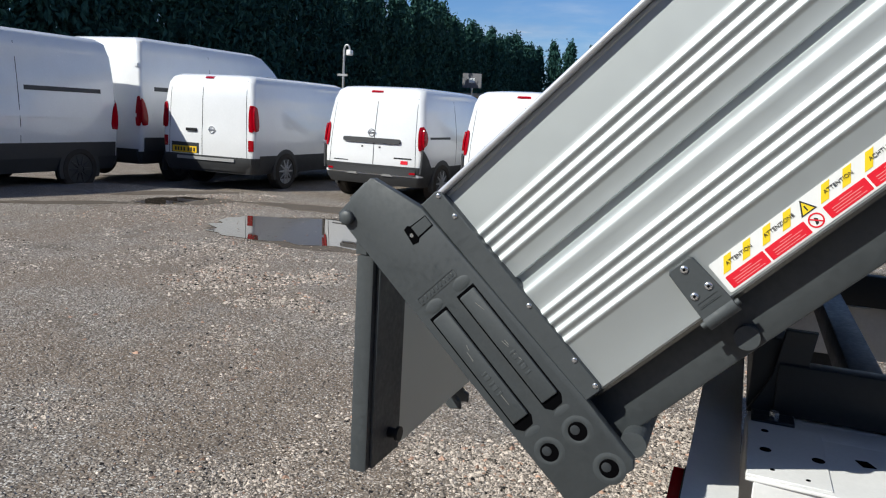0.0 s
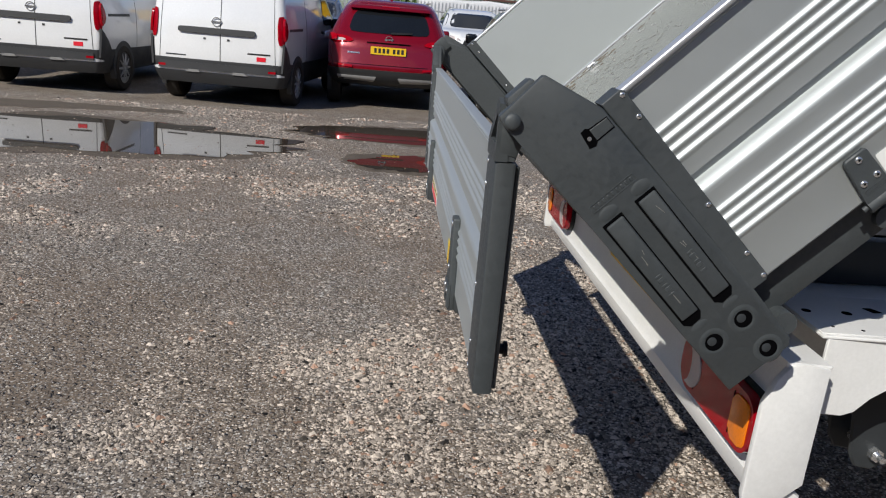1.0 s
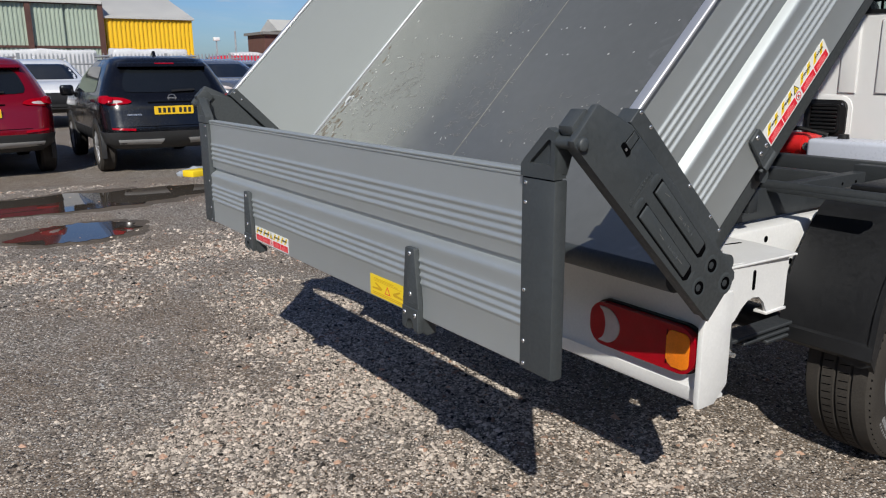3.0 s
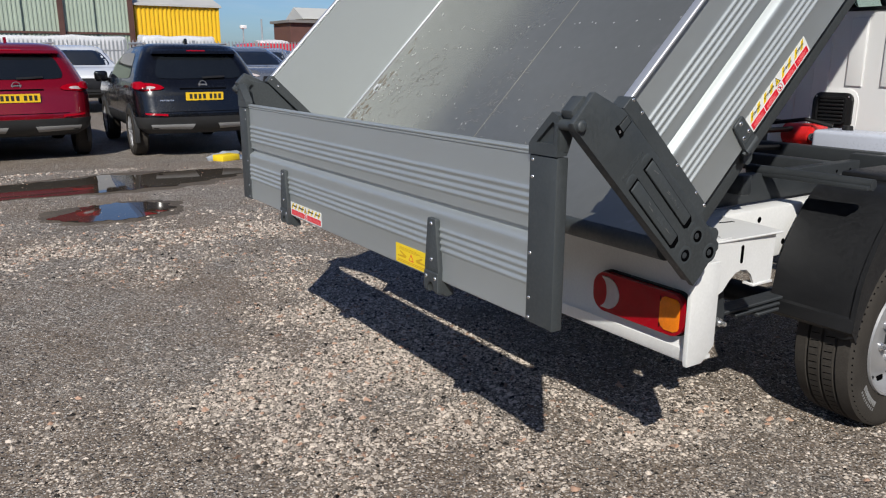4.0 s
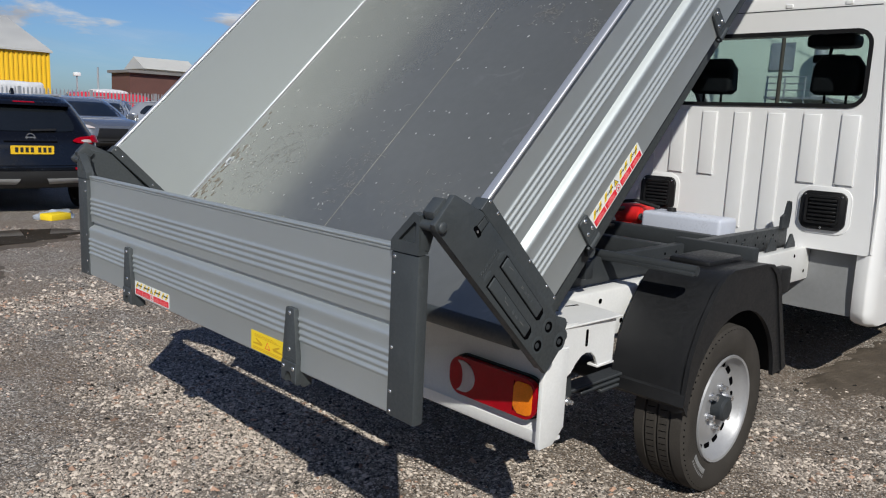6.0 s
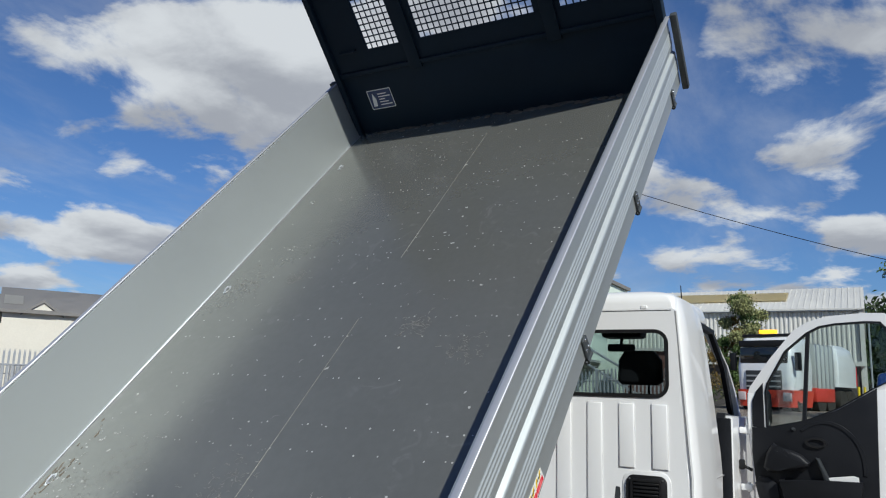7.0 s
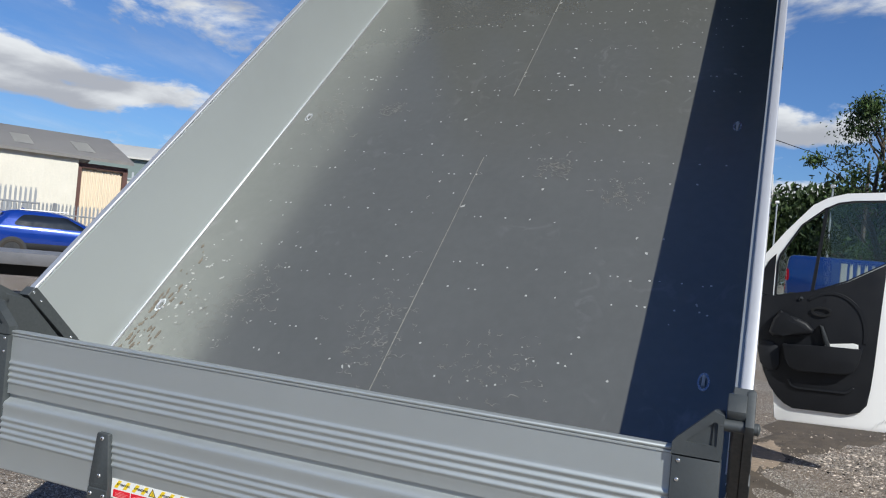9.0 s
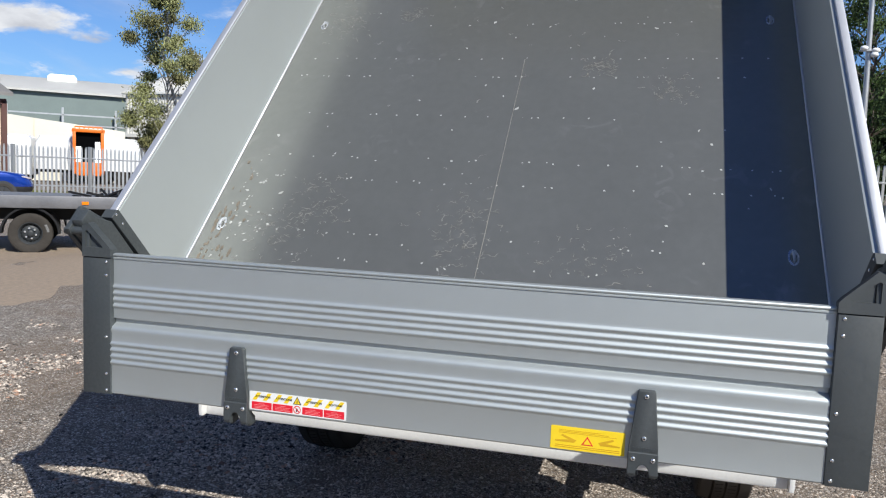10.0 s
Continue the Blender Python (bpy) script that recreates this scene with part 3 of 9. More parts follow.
# sides
SIDE_T, SIDE_H, SIDE_Y = 0.388, 0.402, 1.112
for s in (-1, 1):
    bm = bmesh.new()
    prism(bm, [(s * (SIDE_Y + d), SIDE_T + h) for d, h in ribbed(SIDE_H)], "x", -0.04, LEN + 0.02)
    splay(bm, s)
    side = part("side_panel", bm, M_PANEL, truck, "ribbed grey aluminium dropside", BED, smooth=42)
    bm = bmesh.new()
    box(bm, -0.075, LEN + 0.02, s * 1.109 - 0.0195, s * 1.109 + 0.008, SIDE_T - 0.001, SIDE_T + 0.009, 0.004, 3)
    splay(bm, s)
    part("top_bead", bm, M_BEAD, side, "bright aluminium top edge", BED)
    # clips that hinge the side to the floor frame
    for u in (0.178, 1.07, 2.06, 3.15):
        CB = BED @ Matrix.Translation((0, s * 0.0085 * u, 0))
        bm = bmesh.new()
        w = 0.0255
        prism(bm, [(u - 0.0215, 0.066), (u - 0.017, 0.071), (u + 0.017, 0.071), (u + 0.0215, 0.066), (u + w, -0.010), (u + w, -0.026), (u - w, -0.026), (u - w, -0.010)], "y", s * 1.124, s * 1.133, 0.002, 1)
        tube(bm, (u - w, s * 1.125, -0.022), (u + w, s * 1.125, -0.022), 0.012, seg=14)
        tube(bm, (u - w - 0.008, s * 1.125, -0.022), (u + w + 0.006, s * 1.125, -0.022), 0.005, seg=10)
        clip = part("hinge_clip", bm, M_ANTH, side, "dark hinge clip", CB)
        for du, dv in ((0.001, 0.060), (0.0125, 0.021), (-0.0125, 0.0205)):
            shared("bolt", CLIPBOLT, clip, CB @ Matrix.Translation((u + du, s * 1.133, dv)) @ Matrix.Rotation(radians(90 * -s), 4, "X"))
            shared("bolt_socket", SOCKET, clip, CB @ Matrix.Translation((u + du, s * 1.1356, dv)) @ Matrix.Rotation(radians(90 * -s), 4, "X"))
        bm = plate_with_hole(bmesh.new(), rounded(u - 0.018, u + 0.018, 0.000, 0.009, 0.001), rounded(u - 0.0172, u + 0.0172, 0.0008, 0.0082, 0.0008), "y", s * 1.132, s * 1.1338)
        for k in range(8):
            q = u - 0.0155 + k * 0.004
            box(bm, q, q + 0.0022, min(s * 1.132, s * 1.1337), max(s * 1.132, s * 1.1337), 0.0022, 0.0068)
        part("embossed_mark", bm, M_ANTH, clip, xf=CB)
    # front end plate of the side
    bm = bmesh.new()
    box(bm, LEN - 0.012, LEN + 0.035, s * 1.138 - 0.03, s * 1.138 + 0.006, -0.045, SIDE_T + 0.02, 0.006)
    splay(bm, s)
    part("front_post", bm, M_ANTH, truck, "dark front corner post", BED)

    # rear corner post: a pressed plate with two latch grips, three bolt holes and a pivot
    y_out, y_in = s * 1.134, s * 1.116
    PB = BED @ Matrix.Translation((-0.006, 0, 0.004))
    bm = bmesh.new()
    out = [(-0.076, 0.389), (-0.111, 0.483), (-0.116, 0.487), (-0.203, 0.483), (-0.207, 0.474), (-0.206, 0.440), (-0.203, 0.20), (-0.198, -0.142), (-0.073, -0.142), (-0.063, -0.130), (-0.062, -0.018)]
    prism(bm, out, "y", y_in, y_out, 0.003, 2)
    post = part("corner_post", bm, M_ANTH, truck, "anthracite pressed steel corner post", PB)
    bm = bmesh.new()
    prism(bm, [(-0.078, 0.380), (-0.125, 0.458), (-0.201, 0.472), (-0.194, -0.132), (-0.080, -0.132)], "y", s * 1.092, s * 1.118, 0.004, 1)
    part("post_return", bm, M_ANTH, post, xf=PB)
    bm = bmesh.new()
    prism(bm, [(-0.0745, 0.394), (-0.040, 0.394), (-0.034, 0.388), (-0.030, -0.010), (-0.036, -0.016), (-0.064, -0.016)], "y", s * 1.088, s * 1.131, 0.0015, 1)
    strip = part("rivet_strip", bm, M_ANTH, post, xf=PB)
    rt = Matrix.Rotation(radians(90 * -s), 4, "X")
    for u, v in ((-0.041, 0.385), (-0.041, 0.342), (-0.038, 0.155), (-0.036, 0.045), (-0.036, -0.005)):
        shared("rivet", RIVET, strip, PB @ Matrix.Translation((u, s * 1.131, v)) @ rt)
        shared("rivet", RIVET, strip, PB @ Matrix.Translation((u - 0.012, s * 1.088, v)) @ Matrix.Rotation(radians(90 * s), 4, "X"))
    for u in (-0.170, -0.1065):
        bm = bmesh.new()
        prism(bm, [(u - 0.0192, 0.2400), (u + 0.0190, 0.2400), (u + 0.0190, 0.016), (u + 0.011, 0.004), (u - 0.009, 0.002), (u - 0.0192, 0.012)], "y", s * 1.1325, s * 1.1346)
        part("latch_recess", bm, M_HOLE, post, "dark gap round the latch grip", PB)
        bm = bmesh.new()
        prism(bm, rounded(u - 0.0160, u + 0.0166, 0.021, 0.2345, 0.003, 3), "y", s * 1.128, s * 1.1385, 0.0025, 2)
        grip = part("latch_grip", bm, M_ANTH, post, xf=PB)
        bm = bmesh.new()
        bmesh.ops.create_uvsphere(bm, u_segments=20, v_segments=12, radius=1.0, matrix=Matrix.Translation((u + 0.002, s * 1.1325, 0.252)) @ Matrix.Diagonal((0.021, 0.0028, 0.013, 1)))
        part("pressed_boss", bm, M_ANTH, post, xf=PB, smooth=90)
        bm = bmesh.new()
        bmesh.ops.create_uvsphere(bm, u_segments=20, v_segments=12, radius=1.0, matrix=Matrix.Translation((u + 0.002, s * 1.1325, -0.006)) @ Matrix.Diagonal((0.022, 0.0022, 0.010, 1)))
        part("pressed_boss", bm, M_ANTH, post, xf=PB, smooth=90)
        for k in range(5):
            v = 0.072 + 0.010 * k
            bm = bmesh.new()
            box(bm, u - 0.006, u + 0.005, min(s * 1.1380, s * 1.1391), max(s * 1.1380, s * 1.1391), v, v + 0.004 + 0.003 * (k % 2), 0.0004, 1)
            part("grip_mark", bm, M_ANTH, grip, xf=PB)
        for k in range(4):
            q, l, a = 0.05 + 0.16 * rnd.random(), rnd.uniform(0.006, 0.026), rnd.uniform(-0.35, 0.35)
            x0 = u + rnd.uniform(-0.010, 0.010)
            bm = prism(bmesh.new(), [(x0, q), (x0 + 0.0009, q), (x0 + 0.0009 + l * math.sin(a), q + l), (x0 + l * math.sin(a), q + l)], "y", s * 1.1380, s * 1.1387)
            part("scratch", bm, M_SCRAPE, grip, xf=PB)
    for u, v in ((-0.1055, -0.046), (-0.167, -0.048), (-0.103, -0.120)):
        bm = bmesh.new()
        lathe(bm, [(0.027, 0.0), (0.022, 0.0010), (0.017, 0.0013), (0.0155, 0.0004)], 28, "z", False)
        part("hole_pressing", bm, M_ANTH, post, xf=PB @ Matrix.Translation((u, s * 1.1338, v)) @ rt, smooth=80)
        bm = bmesh.new()
        lathe(bm, [(0.0155, 0.0), (0.0155, 0.0012)], 24, "z")
        part("bolt_hole", bm, M_HOLE, post, "dark round bolt hole", PB @ Matrix.Translation((u, s * 1.1338, v)) @ rt)
        bm = bmesh.new()
        lathe(bm, [(0.0080, 0.0), (0.0080, 0.0016), (0.006, 0.0022)], 12, "z")
        part("bolt", bm, M_FRAME, post, xf=PB @ Matrix.Translation((u - 0.002, s * 1.1342, v + 0.004)) @ rt)
    # slot with a sprung catch
    bm = bmesh.new()
    prism(bm, [(-0.129, 0.353), (-0.118, 0.350), (-0.112, 0.3545), (-0.079, 0.3545), (-0.079, 0.376), (-0.112, 0.379), (-0.116, 0.383), (-0.125, 0.382)], "y", s * 1.1330, s * 1.1346)
    part("catch_slot", bm, M_HOLE, post, "dark slot with a sprung catch", PB)
    bm = bmesh.new()
    prism(bm, [(-0.112, 0.3565), (-0.080, 0.3565), (-0.080, 0.3745), (-0.112, 0.3765)], "y", s * 1.1330, s * 1.1352, 0.0006, 1)
    part("catch", bm, M_ANTH, post, xf=PB)
    bm = bmesh.new()
    tube(bm, (-0.120, s * 1.132, 0.366), (-0.120, s * 1.1356, 0.366), 0.0035, seg=10)
    part("catch_pin", bm, M_STEEL, post, xf=PB)
    # embossed maker's field, as a plain raised frame with strokes
    bm = bmesh.new()
    plate_with_hole(bm, rounded(-0.186, -0.100, 0.266, 0.280, 0.002), rounded(-0.1848, -0.1012, 0.2672, 0.2788, 0.0015), "y", s * 1.133, s * 1.1348)
    part("embossed_frame", bm, M_ANTH, post, xf=PB)
    for k in range(9):
        u = -0.181 + k * 0.0088
        bm = box(bmesh.new(), u, u + 0.0045, min(s * 1.133, s * 1.1347), max(s * 1.133, s * 1.1347), 0.2695, 0.2765, 0.0005, 1)
        part("embossed_stroke", bm, M_ANTH, post, xf=PB)
    # head block behind the plate, over the pivot
    bm = bmesh.new()
    prism(bm, [(-0.130, 0.440), (-0.128, 0.488), (-0.134, 0.493), (-0.176, 0.493), (-0.182, 0.486), (-0.182, 0.440)], "y", s * 1.117, s * 1.080, 0.0025, 2)
    part("head_block", bm, M_ANTH, post, xf=PB)
    bm = bmesh.new()
    tube(bm, (-0.193, s * 1.07, 0.465), (-0.193, s * 1.142, 0.465), 0.0125, seg=20)
    bmesh.ops.create_uvsphere(bm, u_segments=20, v_segments=10, radius=1.0, matrix=Matrix.Translation((-0.193, s * 1.141, 0.465)) @ Matrix.Diagonal((0.0128, 0.005, 0.0128, 1)))
    part("pivot_pin", bm, M_ANTH, post, xf=PB)

# warning sticker on the right side, in the bed's plane
def warning_sticker(parent, m, length, height, words):
    """A white strip: slanted yellow fields crossed by words above, red fields below, signs in the middle. Lies in x (along) and y (up) of m."""
    st = part("warning_sticker", prism(bmesh.new(), rounded(0, length, 0, height, 0.003, 2), "z", 0, 0.0006), M_WST, parent, "white warning sticker with yellow and red fields", m)
    mid, h = length * 0.5, height
    slots = [(length * a, length * b) for a, b in ((0.025, 0.235), (0.245, 0.455), (0.555, 0.765), (0.775, 0.980))]
    for (a, b), w in zip(slots, words):
        part("red_field", prism(bmesh.new(), rounded(a, b, h * 0.06, h * 0.45, 0.001, 1), "z", 0.0006, 0.0010), M_REDST, st, xf=m)
        for k in range(4):
            y0, x0 = h * (0.12 + 0.075 * k), a + (0.022 if k == 3 else 0.008)
            part("print_line", box(bmesh.new(), x0, b - (0.022 if k == 3 else 0.008 + 0.006 * (k % 2)), y0, y0 + h * 0.020, 0.0010, 0.0013), M_REDLINE, st, xf=m)
        for k in range(2):
            x0 = a + (b - a) * (0.02 + 0.52 * k)
            w2 = (b - a) * 0.20
            part("yellow_field", prism(bmesh.new(), [(x0, h * 0.54), (x0 + w2, h * 0.54), (x0 + w2 + 0.016, h * 0.95), (x0 + 0.016, h * 0.95)], "z", 0.0006, 0.0010), M_YELLOW, st, xf=m)
        lettering("lettering", w, h * 0.155, M_INK, st, m @ Matrix.Translation(((a + b) / 2 + 0.004, h * 0.745, 0.0014)), min(1.0, (b - a) * 0.92 / (len(w) * h * 0.108)))
    r = h * 0.21
    part("hazard_triangle", prism(bmesh.new(), [(mid - r * 1.15, h * 0.54), (mid + r * 1.15, h * 0.54), (mid, h * 0.96)], "z", 0.0006, 0.0010), M_INK, st, xf=m)
    part("hazard_fill", prism(bmesh.new(), [(mid - r * 0.82, h * 0.575), (mid + r * 0.82, h * 0.575), (mid, h * 0.885)], "z", 0.0010, 0.0013), M_YELLOW, st, xf=m)
    part("hazard_stroke", box(bmesh.new(), mid - r * 0.10, mid + r * 0.10, h * 0.61, h * 0.77, 0.0013, 0.0015), M_INK, st, xf=m)
    bm = bmesh.new()
    ring = [(math.cos(2 * math.pi * k / 24), math.sin(2 * math.pi * k / 24)) for k in range(24)]
    cy = h * 0.27
    plate_with_hole(bm, [(mid + r * c, cy + r * q) for c, q in ring], [(mid + r * 0.80 * c, cy + r * 0.80 * q) for c, q in ring], "z", 0.0006, 0.0011)
    prism(bm, [(mid - r * 0.66, cy + r * 0.52), (mid - r * 0.54, cy + r * 0.66), (mid + r * 0.66, cy - r * 0.52), (mid + r * 0.54, cy - r * 0.66)], "z", 0.0006, 0.0011)
    part("prohibition_ring", bm, M_REDST, st, xf=m)
    part("pictogram", prism(bmesh.new(), [(mid - r * 0.35, cy - r * 0.55), (mid + r * 0.05, cy - r * 0.5), (mid + r * 0.30, cy + r * 0.10), (mid - r * 0.05, cy + r * 0.45), (mid - r * 0.20, cy)], "z", 0.0006, 0.0009), M_INK, st, xf=m)
    return st


WORDS = ("ATTENTION", "ATTENZIONE", "ATTENTION", "ACHTUNG")
side_r = [o for o in truck.children if o.name.startswith("side_panel")][0]
warning_sticker(side_r, BED @ Matrix.Translation((0.207, -1.1245, -0.007)) @ Matrix.Rotation(radians(-0.49), 4, "Z") @ Matrix.Rotation(radians(90), 4, "X"), 0.300, 0.0505, WORDS)

# headboard: posts, lower sheet, upper frame with three grilles
hb = part("headboard", box(bmesh.new(), LEN, LEN + 0.035, -1.115, 1.115, -0.03, 0.44, 0.004), M_HEAD, truck, "dark steel headboard with mesh windows", BED)
G = ((0.560, 0.815), (-0.395, 0.405), (-0.81, -0.555))  # grilles across
V0, V1, VT = 0.582, 1.090, 1.375
u0, u1 = LEN + 0.004, LEN + 0.030
for a, b, c, d in ((-1.105, 1.105, 0.44, V0), (-1.105, 1.105, V1, 1.20), (0.815, 1.105, V0, V1), (0.405, 0.560, V0, V1), (-0.555, -0.395, V0, V1), (-1.105, -0.81, V0, V1)):
    part("upper_sheet", box(bmesh.new(), u0, u1, a, b, c, d), M_HEAD, hb, xf=BED)
# top band with round holes
cols = [1.010, 0.806, 0.601, 0.391, 0.185, -0.171, -0.380, -0.590, -0.795, -1.000]
edges = [1.105] + [(a + b) / 2 for a, b in zip(cols, cols[1:])] + [-1.105]
for k, y in enumerate(cols):
    hi, lo = edges[k], edges[k + 1]
    n = 24
    hole, outer = [], []
    for i in range(n):
        a = 2 * math.pi * i / n + math.pi / 4
        c, q = math.cos(a), math.sin(a)
        k2 = 1 / max(abs(c), abs(q))
        px, pz = c * k2, q * k2
        hole.append((y + 0.028 * c, 1.302 + 0.028 * q))
        outer.append((y + (hi - y if px > 0 else y - lo) * px, 1.302 + (0.050 if pz > 0 else 0.102) * pz))
    part("top_band", plate_with_hole(bmesh.new(), outer, hole, "x", u0, u1), M_HEAD, hb, "dark band with a round hole", BED)
bm = bmesh.new()
box(bm, LEN - 0.01, LEN + 0.045, -1.11, 1.11, 1.348, 1.392, 0.006)
part("top_rail", bm, M_PANEL, hb, "pale top rail", BED)
bm = bmesh.new()
box(bm, LEN - 0.016, LEN - 0.008, -1.10, 1.10, 1.330, 1.362, 0.002, 1)
part("red_band", bm, M_REDBAND, hb, "faded red strip under the top rail", BED)
for s in (-1, 1):
    bm = bmesh.new()
    box(bm, LEN - 0.03, LEN + 0.05, s * 1.112 - 0.022, s * 1.112 + 0.022, -0.03, 1.46, 0.006)
    part("headboard_post", bm, M_HEAD, hb, xf=BED)
    for v in (0.60, 1.18):
        bm = bmesh.new()
        tube(bm, (LEN - 0.022, s * 0.90, v), (LEN - 0.022, s * 1.02, v), 0.007, seg=8)
        tube(bm, (LEN - 0.022, s * 0.90, v), (LEN + 0.01, s * 0.90, v), 0.007, seg=8)
        tube(bm, (LEN - 0.022, s * 1.02, v), (LEN + 0.01, s * 1.02, v), 0.007, seg=8)
        part("tie_bar", bm, M_HEAD, hb, xf=BED)
for y in (-0.485, 0.485):
    bm = bmesh.new()
    box(bm, LEN - 0.018, LEN + 0.002, y - 0.045, y + 0.045, 0.40, 1.20, 0.004)
    part("upright", bm, M_HEAD, hb, xf=BED)
bm = bmesh.new()
box(bm, LEN - 0.014, LEN + 0.002, -1.10, 1.10, 0.425, 0.455, 0.004)
part("lower_rail", bm, M_HEAD, hb, xf=BED)
for a, b in G:
    ny, nv = max(2, round((b - a) / 0.0425)), 12
    bm = bmesh.new()
    for k in range(ny + 1):
        y = a + (b - a) * k / ny
        tube(bm, (LEN + 0.017, y, V0 - 0.01), (LEN + 0.017, y, V1 + 0.01), 0.0048, seg=6, caps=False)
    for k in range(nv + 1):
        v = V0 + (V1 - V0) * k / nv
        tube(bm, (LEN + 0.012, a - 0.01, v), (LEN + 0.012, b + 0.01, v), 0.0048, seg=6, caps=False)
    part("wire_mesh", bm, M_HEAD, hb, "dark welded square mesh", BED)


def notice(parent, m, w, h):
    bm = bmesh.new()
    prism(bm, rounded(0, w, 0, h, 0.006, 3), "z", 0, 0.001)
    st = part("notice_sticker", bm, M_WST, parent, "dark blue notice with a pale border", m)
    bm = bmesh.new()
    prism(bm, rounded(0.005, w - 0.005, 0.005, h - 0.005, 0.005, 3), "z", 0.001, 0.0016)
    part("notice_field", bm, M_BLUEST, st, xf=m)
    for k in range(5):
        part("print_line", box(bmesh.new(), w * 0.42, w * (0.9 - 0.12 * (k % 3)), h * (0.18 + 0.14 * k), h * (0.23 + 0.14 * k), 0.0016, 0.0021), M_WST, st, xf=m)
    bm = bmesh.new()
    prism(bm, [(w * 0.10, h * 0.15), (w * 0.26, h * 0.15), (w * 0.30, h * 0.5), (w * 0.2, h * 0.85), (w * 0.14, h * 0.5)], "z", 0.0016, 0.0021)
    part("pictogram", bm, M_WST, st, xf=m)


def on_headboard(y, v):
    # x to the truck's right, y up the headboard, z to the rear
    return BED @ Matrix.Translation((LEN - 0.001, y, v)) @ Matrix(((0, 0, -1, 0), (-1, 0, 0, 0), (0, 1, 0, 0), (0, 0, 0, 1)))


notice(hb, on_headboard(0.942, 0.160), 0.1925, 0.142)
notice(hb, on_headboard(0.03, 1.245) @ Matrix.Translation((0, 0, 0.004)), 0.125, 0.085)
# dirt line and mud crumbs where floor and headboard meet
bm = bmesh.new()
for k in range(60):
    y = rnd.uniform(-1.03, 1.03)
    r = rnd.uniform(0.006, 0.022)
    bmesh.ops.create_icosphere(bm, subdivisions=1, radius=r, matrix=Matrix.Translation((LEN - rnd.uniform(0.0, 0.05), y, -0.010)) @ Matrix.Diagonal((1, rnd.uniform(1, 3.5), 0.3, 1)))
ob = part("dried_dirt", bm, M_MUD, bed_floor, "dried mud along the headboard's foot", BED)
ob["kind"] = "stuff"

bm = bmesh.new()
for k in range(70):
    u, r = abs(rnd.gauss(0.16, 0.16)), rnd.uniform(0.002, 0.008)
    bmesh.ops.create_icosphere(bm, subdivisions=1, radius=r, matrix=Matrix.Translation((u, 1.055 - abs(rnd.gauss(0, 0.05)), -0.0115)) @ Matrix.Diagonal((rnd.uniform(1, 3.5), 1, 0.35, 1)))
ob = part("dried_dirt", bm, M_DIRT, bed_floor, "dried brown dirt along the floor's edge", BED)
ob["kind"] = "stuff"

# bed frame under the floor: side rails, cross bearers, long members
for s in (-1, 1):
    bm = bmesh.new()
    box(bm, -0.10, LEN + 0.02, s * 1.055 - 0.03, s * 1.055 + 0.03, -0.101, -0.022, 0.005)
    part("bed_rail", bm, M_ANTH, truck, "anthracite side rail of the bed", BED)
    bm = bmesh.new()
    box(bm, 0.0, LEN, s * 0.36 - 0.03, s * 0.36 + 0.03, -0.16, -0.024, 0.006)
    part("bed_beam", bm, M_FRAME, truck, "", BED)
    bm = bmesh.new()
    tube(bm, (0.178, s * 1.05, -0.077), (0.178, s * 1.098, -0.077), 0.0185, seg=28)
    part("pivot_boss", bm, M_ANTH, truck, "round boss on the bed rail", BED)
    bm = bmesh.new()
    tube(bm, (-0.060, s * 0.95, -0.110), (-0.060, s * 1.118, -0.110), 0.021, seg=20)
    part("hinge_tube", bm, M_ANTH, truck, "", BED)
for k in range(9):
    bm = bmesh.new()
    box(bm, 0.18 + k * 0.385, 0.24 + k * 0.385, -1.03, 1.03, -0.10, -0.024, 0.004, 1)
    part("cross_bearer", bm, M_FRAME, truck, "", BED)

